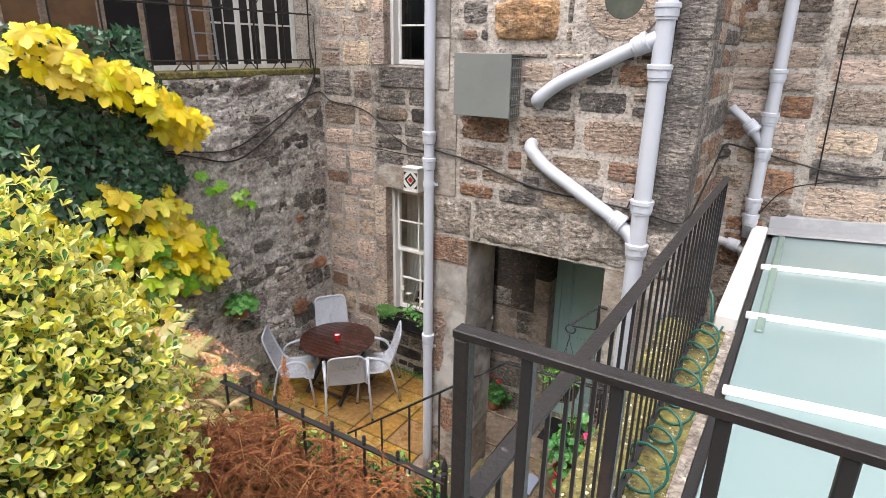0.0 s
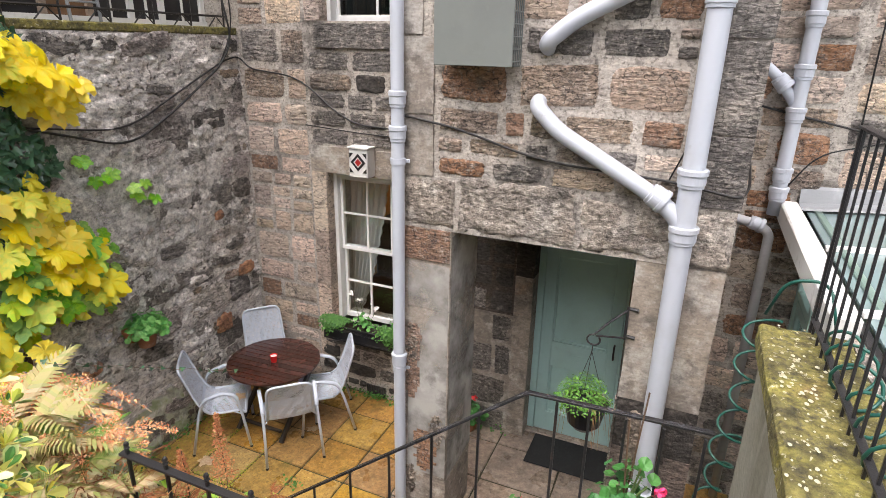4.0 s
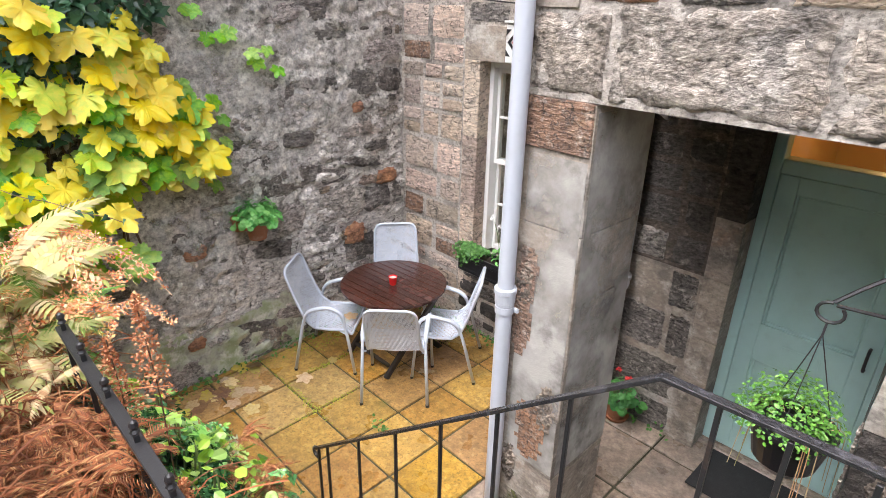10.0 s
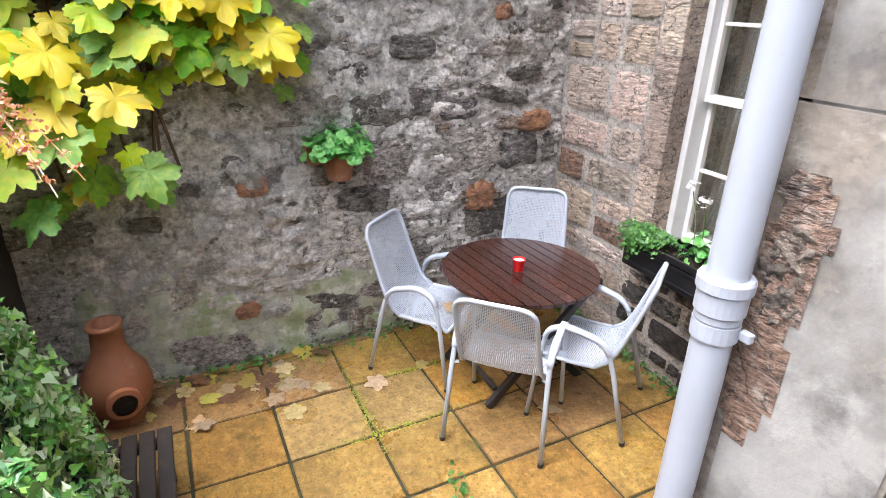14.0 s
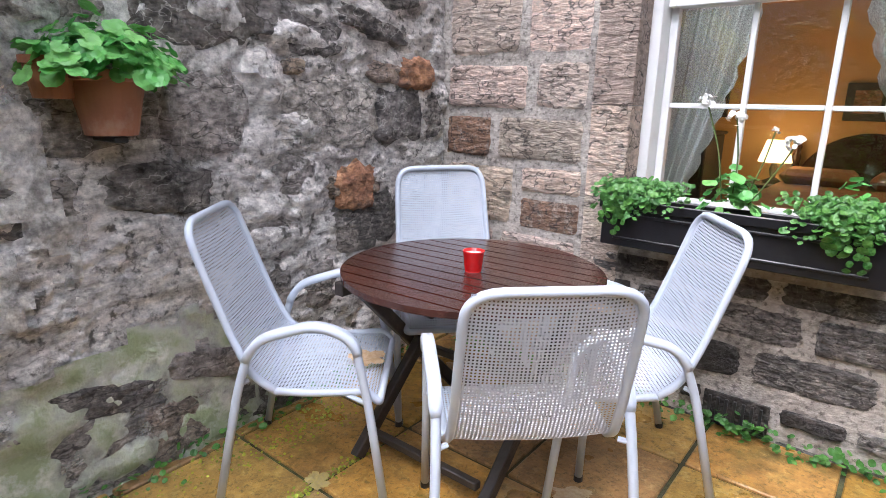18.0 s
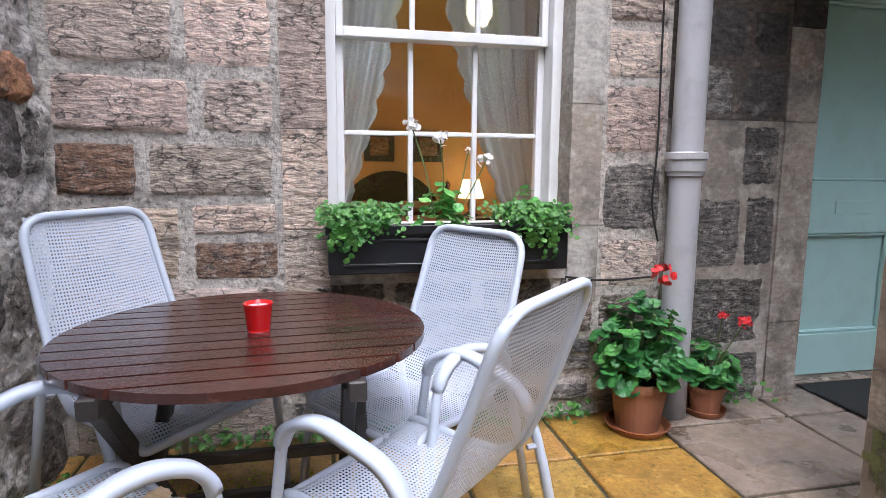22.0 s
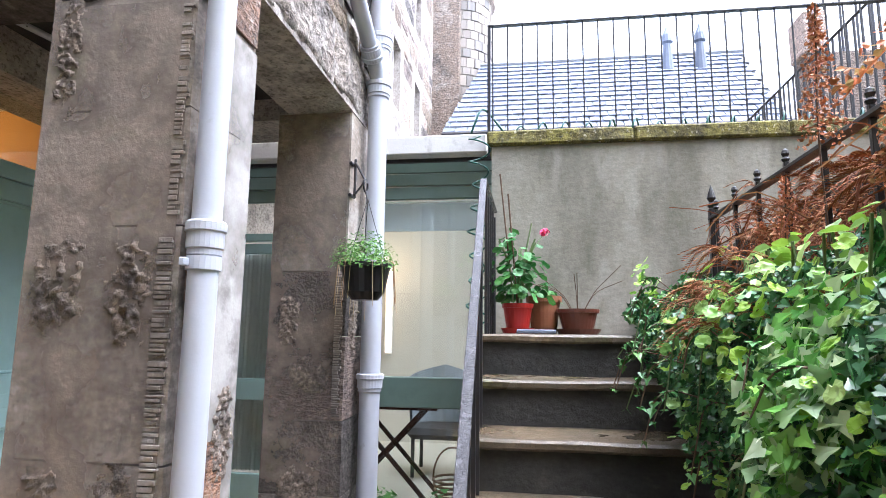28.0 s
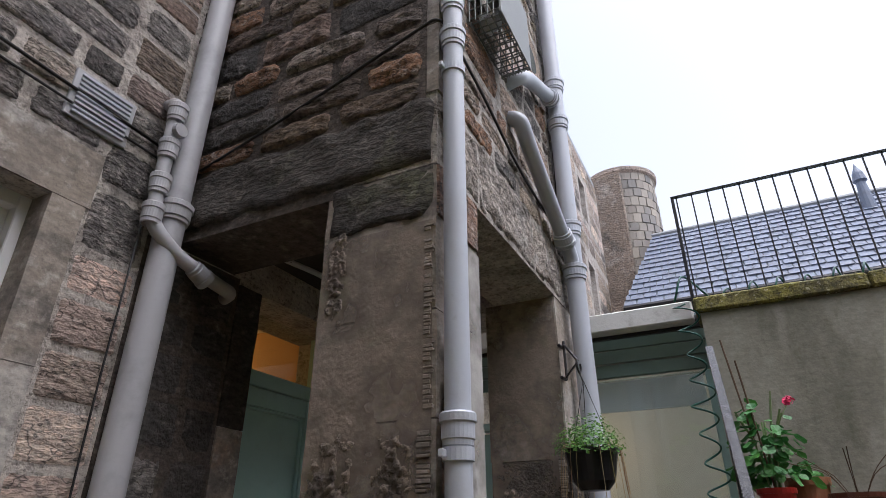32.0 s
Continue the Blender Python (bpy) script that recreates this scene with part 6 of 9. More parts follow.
def crate():
    e = base("slatted_stool", (-4.24, 2.66, 0), "low dark slatted wooden stool with wet boards", "stool")
    for k in range(6):
        part("slat", box((-0.27, -0.22 + 0.075 * k, 0.26), (0.27, -0.155 + 0.075 * k, 0.285), 0.004), M["wood_black"], e)
    for a in (-0.23, 0.19):
        part("cross_rail", box((a, -0.21, 0.22), (a + 0.04, 0.21, 0.259), 0.003), M["wood_black"], e)
        for b in (-0.2, 0.16):
            part("leg", box((a, b, 0), (a + 0.04, b + 0.04, 0.219), 0.003), M["wood_black"], e)


crate()
ch = base("chiminea", (-5.08, 2.62, 0), "small terracotta chiminea with a round mouth", "chiminea")
part("body", lathe([(0, 0.04), (0.10, 0.04), (0.155, 0.10), (0.18, 0.20), (0.165, 0.30), (0.115, 0.38), (0.085, 0.44), (0.075, 0.56), (0.09, 0.58), (0.085, 0.60), (0.06, 0.60), (0.06, 0.45), (0, 0.43)], 30), M["terracotta"], ch, smooth=True)
part("foot_ring", lathe([(0.07, 0), (0.12, 0), (0.11, 0.045), (0.07, 0.045)], 24), M["terracotta"], ch)
mo = part("mouth_rim", lathe([(0.062, 0), (0.085, 0), (0.088, 0.05), (0.062, 0.055)], 24), M["terracotta"], ch)
mo.matrix_basis = Matrix.Translation((0.15, 0.03, 0.20)) @ pose(0, 0, 0, 0, 90, 12)
# the body is closed here; a dark disc stands for the shaded opening
mh = part("mouth_hollow", lathe([(0, 0.03), (0.063, 0.034), (0.063, 0.02), (0, 0.02)], 20), M["soil"], ch)
mh.matrix_basis = Matrix.Translation((0.15, 0.03, 0.20)) @ pose(0, 0, 0, 0, 90, 12)

# ---- glazed garden room beside the stairs ----
def garden_room():
    e = base("garden_room", (0, 0, 0), "grey-green boarded garden room with large panes and a frosted glass roof", "garden room")
    G, GB = M["green_paint"], M["green_board"]
    part("sill", box((-0.03, CY, 0.0), (0.10, NY, 0.08), 0.006), G, e)
    part("mid_rail", box((-0.02, CY, 0.82), (0.06, 4.98, 1.04), 0.006), GB, e)
    for y0, y1, in ((CY, CY + 0.06), (4.98, 5.06), (5.54, NY - 0.004)):
        part("post", box((-0.025, y0, 0.08), (0.065, y1, 2.37), 0.005), G, e)
    for k in range(4):
        part("fascia_board", box((-0.05 - 0.006 * (k % 2), CY - 0.0, 2.375 + 0.103 * k), (-0.012, NY - 0.004, 2.375 + 0.103 * k + 0.097), 0.006), GB, e)
    for y0, y1, z0, z1 in ((CY + 0.06, 4.98, 1.04, 2.37), (CY + 0.06, 4.98, 0.08, 0.82)):
        g = part("pane", box((0.012, y0, z0), (0.018, y1, z1)), M["glass"], e)
        g.visible_shadow = False
    door = part("glazed_door", box((-0.015, 5.06, 0.09), (0.035, 5.14, 2.05), 0.004), G, e)
    part("stile", box((-0.015, 5.46, 0.09), (0.035, 5.54, 2.05), 0.004), G, door)
    for z0, z1 in ((0.09, 0.30), (0.84, 1.0), (1.97, 2.05)):
        part("rail", box((-0.012, 5.14, z0), (0.032, 5.46, z1), 0.004), G, door)
    part("transom", box((-0.02, 5.06, 2.07), (0.05, 5.54, 2.13), 0.004), G, e)
    g = part("pane", box((0.006, 5.14, 0.30), (0.010, 5.46, 1.97)), M["glass"], door)
    g.visible_shadow = False
    bmc = bmesh.new()
    col_ = [[bmc.verts.new((0.10 + 0.022 * math.sin(i * 1.9), 5.10 + 0.011 * i, z)) for z in (0.30, 1.1, 1.98)] for i in range(37)]
    for p_, q_ in zip(col_, col_[1:]):
        for k in range(2):
            bmc.faces.new((p_[k], q_[k], q_[k + 1], p_[k + 1]))
    part("curtain", bmc, M["lace"], e, "white pleated curtain", smooth=True)
    part("blind", box((0.07, CY + 0.08, 2.15), (0.085, 4.96, 2.37)), M["white"], e, "rolled white blind")
    # roof
    sl = 0.085

    def rz(x):
        return 2.745 + (x + 0.1) * sl

    bars = (0.74, 1.70, 2.65, 3.60, 4.57, 5.55)
    for y0, y1 in zip(bars, bars[1:]):
        bm = bmesh.new()
        v = [bm.verts.new(p) for p in ((-0.10, y0, rz(-0.1)), (2.9, y0, rz(2.9)), (2.9, y1, rz(2.9)), (-0.10, y1, rz(-0.1)))]
        v2 = [bm.verts.new((p.co.x, p.co.y, p.co.z + 0.012)) for p in v]
        bm.faces.new(v[::-1])
        bm.faces.new(v2)
        for k in range(4):
            j = (k + 1) % 4
            bm.faces.new((v[k], v[j], v2[j], v2[k]))
        part("roof_pane", bm, M["roof_glass"], e).visible_shadow = False
    for y in bars:
        square_bar(e, (-0.12, y, rz(-0.12) + 0.022), (2.9, y, rz(2.9) + 0.022), 0.05, M["white_rough"], "glazing_bar", 0.03)
    part("gutter", box((-0.145, 0.7, 2.64), (-0.105, NY - 0.01, 2.735), 0.004), M["iron"], e)
    bm = box((-0.27, CY + 0.05, 2.66), (-0.15, NY - 0.02, 2.80), 0.01)
    part("white_edge_board", bm, M["white_rough"], e, "peeling white painted edge board")
    bm = bmesh.new()
    nn = 30
    pr = [[bm.verts.new((-0.15 + 3.0 * i / nn, NY - y, rz(-0.15 + 3.0 * i / nn) + z + 0.006 * noise.noise(Vector((i * 0.9, y * 9, z * 9))))) for y, z in ((0.0, 0.17), (0.02, 0.15), (0.05, 0.06), (0.16, 0.045), (0.17, 0.03))] for i in range(nn + 1)]
    for a, b in zip(pr, pr[1:]):
        for k in range(4):
            bm.faces.new((a[k], b[k], b[k + 1], a[k + 1]))
    part("flashing", bm, M["lead"], e, "dressed lead flashing against the stone")
    # inside
    part("floor", box((0.07, 0.7, 0.0), (2.9, NY - 0.01, 0.05)), M["cream_wall"], e, "pale floor")
    part("back_wall", box((2.9, 0.7, 0.0), (3.0, NY - 0.01, 3.0)), M["cream_wall"], e, "cream plastered back wall")
    part("side_wall", box((-0.1, 0.62, 0.0), (3.0, 0.7, 2.9)), M["cream_wall"], e)
    return e


garden_room()
lamp_at("garden_room_strip", (2.45, 4.90, 2.2), 1.6, (1.0, 0.72, 0.44), 0.12)
gr_strip = base("wall_strip_light", (2.895, 4.90, 1.1), "narrow warm lit strip on the cream back wall", "lamp")
part("backplate", box((-0.02, -0.05, 0.0), (0.0, 0.05, 1.1), 0.004), M["white"], gr_strip)
part("diffuser", box((-0.045, -0.035, 0.02), (-0.021, 0.035, 1.08), 0.01), glow_mat("warm_strip_glass", (1.0, 0.66, 0.40), 0.75), gr_strip, "glowing warm diffuser")

ft = base("folding_table", (0.55, 4.28, 0.05), "slatted wooden folding table with crossed legs", "table")
for k in range(7):
    part("slat", box((-0.24 + 0.07 * k, -0.42, 0.71), (-0.18 + 0.07 * k, 0.42, 0.73), 0.003), M["wood_dark"], ft)
for s in (-1, 1):
    square_bar(ft, (-0.2, s * 0.36, 0), (-0.2, -s * 0.30, 0.70), 0.022, M["wood_dark"], "leg", 0.034)
    square_bar(ft, (0.18, s * 0.36, 0), (0.18, -s * 0.30, 0.70), 0.022, M["wood_dark"], "leg", 0.034)
for yy, h, r, mm, nm, lab in ((-0.28, 0.16, 0.05, M["white"], "jug", "white china jug on the folding table"), (-0.1, 0.12, 0.07, M["terracotta_dark"], "bowl", "dark brown bowl on the folding table"), (0.1, 0.14, 0.045, M["white_rough"], "mug", "pale mug on the folding table"), (0.28, 0.20, 0.04, M["metal_box"], "tin", "grey tin on the folding table")):
    b_ = base(nm, (0.45, 4.28 + yy, 0.78), lab, nm)
    part("body", lathe([(0, 0), (r * 0.8, 0), (r, h * 0.5), (r * 0.75, h), (r * 0.65, h), (r * 0.85, h * 0.5), (0, 0.02)], 18), mm, b_, smooth=True)
ac = base("wicker_chair", (1.4, 4.0, 0.05), "grey-brown wicker armchair inside the garden room", "chair")
part("seat", box((-0.28, -0.28, 0.34), (0.28, 0.28, 0.44), 0.05), M["wood_black"], ac)
bmx = bmesh.new()
ns = 18
ri = [[bmx.verts.new((0.30 * math.sin(a) * sc, -0.30 * math.cos(a) * sc, z)) for z, sc in ((0.40, 0.95), (0.70, 1.03), (1.0 - 0.14 * abs(a) / 1.9, 1.06), (1.0 - 0.14 * abs(a) / 1.9, 0.99), (0.44, 0.88))] for a in [-1.9 + 3.8 * i / ns for i in range(ns + 1)]]
for a, b in zip(ri, ri[1:]):
    for k in range(4):
        bmx.faces.new((a[k], a[k + 1], b[k + 1], b[k]))
part("backrest", bmx, M["lead"], ac, smooth=True).matrix_basis = pose(0, 0, 0, 0, 0, 90)
for a in (-0.22, 0.22):
    for b in (-0.22, 0.22):
        bar(ac, (a, b, 0), (a, b, 0.345), 0.018, M["wood_black"], "leg")

# never in view: added to cut skylight from the south and deepen shade
tagged(part("wall_south", box((-14, -8.4, -0.5), (14, -8.0, 9.0)), M["mortar"]), "unseen added wall that holds back southern skylight", "wall", kind="structure")

# ---- what is seen over the walls ----
def slate_house():
    e = base("slate_house", (8.6, 1.2, 0), "stone house with a blue-grey slate roof behind the railing", "house")
    y0, y1 = -3.4, 3.7
    part("wall", box((0.0, y0, -1), (4.6, y1, 5.95)), M["stone_pale"], e)
    eave, ridge = Vector((-0.3, 0, 5.9)), Vector((2.3, 0, 8.75))
    d = (ridge - eave)
    n = Vector((-d.z, 0, d.x)).normalized()
    bm = bmesh.new()
    rows = 15
    rng = random.Random(2)
    for r in range(rows):
        for c in range(26):
            w = (y1 - y0 + 0.4) / 26
            ya = y0 - 0.2 + (c + 0.5 * (r % 2)) * w + 0.012
            yb = min(ya + w - 0.024, y1 + 0.25)
            if yb - ya < 0.03:
                continue
            cut = 0.7 * r / rows
            if yb > y1 + 0.2 - cut:
                yb = y1 + 0.2 - cut
                if yb - ya < 0.03:
                    continue
            lo, hi = r / rows, (r + 1.25) / rows
            p, q = eave + d * lo + n * (0.045 + rng.uniform(0, 0.012)), eave + d * min(1, hi) + n * 0.012
            a_ = [bm.verts.new((p.x, ya, p.z)), bm.verts.new((p.x, yb, p.z)), bm.verts.new((q.x, yb, q.z)), bm.verts.new((q.x, ya, q.z))]
            b_ = [bm.verts.new(v.co - n * 0.02) for v in a_]
            bm.faces.new(a_)
            for k in range(4):
                bm.faces.new((a_[k], b_[k], b_[(k + 1) % 4], a_[(k + 1) % 4]))
    slates = part("slate_covering", bm, M["slate"], e)
    slates["kind"] = "stuff"
    bm = bmesh.new()
    v = [bm.verts.new(p) for p in ((-0.3, y0 - 0.2, 5.88), (-0.3, y1 + 0.2, 5.88), (2.3, y1 - 0.5, 8.74), (2.3, y0 - 0.2, 8.74), (4.9, y1 + 0.2, 5.88), (4.9, y0 - 0.2, 5.88))]
    for f in ((0, 1, 2, 3), (3, 2, 4, 5), (1, 4, 2), (0, 3, 5)):
        bm.faces.new([v[k] for k in f])
    part("roof", bm, M["lead"], e)
    part("ridge", tube([(2.3, y0 - 0.2, 8.78), (2.3, y1 - 0.45, 8.78)], 0.07, 8), M["lead"], e)
    part("gutter", tube([(-0.36, y0 - 0.2, 5.86), (-0.36, y1 + 0.2, 5.86)], 0.06, 8), M["iron"], e)
    for y in (-2.4, -1.6):
        part("roof_vent", lathe([(0.16, 0), (0.12, 0.5), (0.10, 0.75), (0.15, 0.8), (0.12, 1.0), (0.05, 1.15), (0, 1.3)], 12, (1.75, y, 8.05)), M["slate"], e, "pointed slate roof vent")
    for y, w in ((2.6, 0.5), (0.2, 0.6)):
        wn = part("window", box((-0.06, y - w / 2, 4.2), (0.02, y + w / 2, 5.3), 0.01), M["white"], e)
        part("pane", box((-0.075, y - w / 2 + 0.06, 4.26), (-0.062, y + w / 2 - 0.06, 5.24)), M["black_plastic"], wn)
    return e


slate_house()


def turret():
    e = base("stone_turret", (11.8, 5.2, 0), "round sandstone turret with a small slate cap", "tower")
    rng = random.Random(8)
    bm = bmesh.new()
    zs, n = [2.0], 26
    while zs[-1] < 11.0:
        zs.append(zs[-1] + rng.uniform(0.22, 0.34))
    for k, (a, b) in enumerate(zip(zs, zs[1:])):
        for i in range(n):
            a0, a1 = 2 * math.pi * (i + 0.5 * (k % 2)) / n + 0.012, 2 * math.pi * (i + 1 + 0.5 * (k % 2)) / n - 0.012
            r = 1.02 + rng.uniform(-0.015, 0.02)
            q = [(r * math.cos(a0), r * math.sin(a0), a + 0.012), (r * math.cos(a1), r * math.sin(a1), a + 0.012), (r * math.cos(a1), r * math.sin(a1), b - 0.012), (r * math.cos(a0), r * math.sin(a0), b - 0.012)]
            vo = [bm.verts.new(p) for p in q]
            vi = [bm.verts.new((p[0] * 0.95, p[1] * 0.95, p[2])) for p in q]
            bm.faces.new(vo)
            for j in range(4):
                bm.faces.new((vo[j], vi[j], vi[(j + 1) % 4], vo[(j + 1) % 4]))
    st = part("masonry", bm, M["turret_stone"], e)
    st["kind"] = "stuff"
    part("core", lathe([(0.985, 0), (0.985, 11.0), (0, 11.0)], 32), M["mortar"], e)
    part("cornice", lathe([(1.0, 10.98), (1.10, 11.05), (1.12, 11.16), (0, 11.2)], 32), M["stone_pale"], e)
    part("cap", lathe([(1.1, 11.17), (0.0, 11.75)], 24), M["slate"], e)
    part("stair_block", box((-1.3, -0.2, 0), (-0.2, 0.95, 10.85), 0.02), M["stone"], e)


def island_stone(name, colours, rough=0.85):
    m = island_leaf_mat(name, colours, rough)
    n, ln = m.node_tree.nodes, m.node_tree.links
    no = n.new("ShaderNodeTexNoise")
    no.inputs["Scale"].default_value = 12
    bp = n.new("ShaderNodeBump")
    bp.inputs["Distance"].default_value = 0.02
    ln.new(no.outputs["Fac"], bp.inputs["Height"])
    ln.new(bp.outputs[0], n["Principled BSDF"].inputs["Normal"])
    return m


M["turret_stone"] = island_stone("turret_sandstone", ((0.27, 0.24, 0.21), (0.38, 0.34, 0.29), (0.22, 0.21, 0.20), (0.42, 0.37, 0.31)))
turret()

street = base("street_wall", (5.2, 0, 0), "stone street wall with a black railing on top", "wall")
part("masonry", box((0, -9.0, -1), (0.5, -1.3, 5.9)), M["stone"], street)
part("pillar", box((-0.06, -1.6, 5.9), (0.5, -1.25, 6.6), 0.02), M["stone_pale"], street)
square_bar(street, (0.2, -9.0, 6.95), (0.2, -1.6, 6.95), 0.06, M["iron"], "top_rail", 0.03)
for k in range(34):
    square_bar(street, (0.2, -1.7 - 0.24 * k, 5.9), (0.2, -1.7 - 0.24 * k, 6.94), 0.03, M["iron"])

# ---- dark windows of the far wall ----
for x0, x1, z0, z1 in ((5.6, 6.2, 5.6, 6.9), (7.6, 8.2, 5.6, 6.9), (5.6, 6.2, 8.1, 9.2), (7.6, 8.2, 8.1, 9.2), (7.6, 8.2, 3.4, 4.7)):
    sash_window("window_far", x0, x1, z0, z1, NY + 0.15, 1, 2, "small white sash window high in the stone wall", glass=M["black_plastic"])
tagged(part("wall_back_rooms", box((WX - 0.4, 9.3, 3.0), (9.8, 9.4, 10.0)), M["cream_wall"]), "plain inner wall behind the upper windows", "wall", kind="structure")
tagged(part("floor_upper_rooms", box((WX - 0.4, NY + 0.46, 3.0), (9.8, 9.3, 3.1)), M["wood_black"]), "dark upper floor behind the windows", "floor", kind="structure")

# ---- glazed lean-to above the west wall, behind a wire grille ----
lt = base("lean_to", (WX - 0.35, 0, WEST_TOP), "old glazed lean-to with timber panels above the rubble wall", "lean-to")
part("coping", box((-0.2, -4.0, 0.0), (0.36, NY - 0.002, 0.07), 0.01), M["moss_coping"], lt, "mossy stone wall head")
rng = random.Random(6)
y = NY - 0.02
while y > 0.2:
    w = rng.choice((0.34, 0.4, 0.5))
    wood = y < NY - 1.25
    fr = part("timber_post", box((-0.10, y - 0.06, 0.071), (-0.02, y, 2.3), 0.004), M["flag"] if wood else M["white_rough"], lt)
    part("panel" if wood else "pane", box((-0.075, y - w, 0.12), (-0.05, y - 0.06, 2.3)), M["timber"] if wood and rng.random() < 0.6 else M["black_plastic"], fr)
    if not wood:
        part("glazing_bar", box((-0.045, y - w / 2 - 0.04, 0.12), (-0.03, y - w / 2 - 0.02, 2.3)), M["white_rough"], fr)
        part("glazing_bar", box((-0.045, y - w, 0.55), (-0.032, y - 0.06, 0.57)), M["white_rough"], fr)
    y -= w
part("base_board", box((-0.11, -4.0, 0.071), (-0.015, NY - 0.01, 0.12)), M["white_rough"], lt)
part("roof", box((-1.6, -4.0, 2.3), (0.05, NY - 0.002, 2.4)), M["lead"], lt)
gr = base("wire_grille", (WX - 0.06, 0, WEST_TOP + 0.07), "rusty iron lattice grille in front of the lean-to", "grille")
for z in (0.10, 0.62, 1.2):
    bar(gr, (0, 0.4, z), (0, NY - 0.05, z), 0.011, M["rail_worn"], "rail")
for k in range(12):
    yy = NY - 0.1 - 0.42 * k
    bar(gr, (0, yy, 0), (0, yy, 1.3), 0.009, M["rail_worn"], "upright")
    bar(gr, (0.0, yy, 0.0), (0.0, yy - 0.10, 0.10), 0.006, M["rail_worn"], "strut")
    bar(gr, (0.0, yy - 0.20, 0.0), (0.0, yy - 0.10, 0.10), 0.006, M["rail_worn"], "strut")
    bar(gr, (0.0, yy, 1.2), (0.0, yy - 0.42, 0.62), 0.006, M["rail_worn"], "brace")
ld = base("ladder", (WX - 0.2, 4.15, WEST_TOP + 0.07), "pale grey ladder leaning behind the grille", "ladder")
for s in (-0.13, 0.13):
    bar(ld, (0, s, 0), (0.02, s - 0.1, 1.8), 0.014, M["lead"], "stile")
for k in range(7):
    z = 0.15 + 0.22 * k
    bar(ld, (0.002 * k, -0.13 - 0.0122 * k, z), (0.002 * k, 0.13 - 0.0122 * k, z), 0.009, M["lead"], "rung")

# ---- plants ----
LG = {}
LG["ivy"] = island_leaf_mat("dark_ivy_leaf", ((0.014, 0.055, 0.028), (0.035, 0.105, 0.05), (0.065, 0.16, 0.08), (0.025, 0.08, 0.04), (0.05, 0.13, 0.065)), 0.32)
LG["ivy_var"] = island_leaf_mat("variegated_ivy_leaf", ((0.09, 0.33, 0.06), (0.22, 0.52, 0.10), (0.56, 0.68, 0.40), (0.06, 0.23, 0.04), (0.33, 0.60, 0.12), (0.17, 0.46, 0.08), (0.66, 0.74, 0.54), (0.09, 0.32, 0.06)), 0.3, 0.2)
LG["shrub"] = island_leaf_mat("variegated_shrub_leaf", ((0.82, 0.74, 0.10), (0.88, 0.82, 0.26), (0.52, 0.60, 0.10), (0.86, 0.76, 0.08), (0.92, 0.90, 0.52), (0.20, 0.33, 0.06), (0.88, 0.80, 0.16), (0.90, 0.86, 0.38), (0.62, 0.62, 0.09)), 0.28, 0.35)
LG["geranium"] = island_leaf_mat("geranium_leaf", ((0.025, 0.12, 0.03), (0.045, 0.19, 0.04), (0.08, 0.26, 0.05), (0.03, 0.14, 0.045)), 0.45, 0.2)
LG["trail"] = island_leaf_mat("bright_trailing_leaf", ((0.04, 0.14, 0.025), (0.07, 0.21, 0.04), (0.11, 0.27, 0.05), (0.05, 0.17, 0.035)), 0.4, 0.25)
LG["wallpot"] = island_leaf_mat("pale_green_geranium_leaf", ((0.07, 0.30, 0.06), (0.14, 0.42, 0.10), (0.22, 0.50, 0.14), (0.09, 0.34, 0.07)), 0.4, 0.25)
LG["basket"] = island_leaf_mat("feathery_green_leaf", ((0.04, 0.15, 0.02), (0.12, 0.29, 0.035), (0.06, 0.20, 0.025), (0.17, 0.34, 0.05)), 0.4, 0.2)
LG["bank_dark"] = island_leaf_mat("glossy_dark_ivy_leaf", ((0.04, 0.15, 0.04), (0.09, 0.26, 0.07), (0.05, 0.18, 0.05), (0.22, 0.44, 0.14), (0.07, 0.22, 0.07)), 0.25)
LG["fern_pale"] = island_leaf_mat("yellowing_fern", ((0.40, 0.40, 0.13), (0.46, 0.38, 0.18), (0.27, 0.33, 0.08), (0.50, 0.44, 0.26), (0.44, 0.28, 0.12)), 0.6, 0.25)
LG["moss"] = island_leaf_mat("yellow_green_moss", ((0.22, 0.26, 0.03), (0.36, 0.38, 0.04), (0.28, 0.32, 0.03), (0.14, 0.18, 0.03)), 0.8)
LG["lime"] = island_leaf_mat("lime_green_leaf", ((0.16, 0.36, 0.03), (0.26, 0.46, 0.05), (0.20, 0.40, 0.04)), 0.4, 0.25)
LG["bracken"] = island_leaf_mat("rust_brown_bracken", ((0.21, 0.062, 0.022), (0.34, 0.115, 0.04), (0.10, 0.035, 0.015), (0.44, 0.24, 0.10), (0.26, 0.08, 0.028), (0.13, 0.045, 0.02)), 0.9)
LG["bracken_pale"] = island_leaf_mat("straw_coloured_bracken", ((0.36, 0.25, 0.13), (0.46, 0.36, 0.20), (0.30, 0.15, 0.07), (0.30, 0.30, 0.10)), 0.7)
LG["fern"] = island_leaf_mat("green_fern", ((0.12, 0.30, 0.04), (0.18, 0.38, 0.06), (0.10, 0.24, 0.04)), 0.5, 0.25)
LG["spray"] = island_leaf_mat("coral_flower_spray", ((0.84, 0.26, 0.10), (0.86, 0.42, 0.22), (0.84, 0.60, 0.40), (0.78, 0.20, 0.09), (0.80, 0.50, 0.22), (0.62, 0.58, 0.24)), 0.6)
LG["red"] = island_leaf_mat("red_petal", ((0.62, 0.02, 0.02), (0.72, 0.04, 0.04), (0.55, 0.015, 0.02)), 0.5)
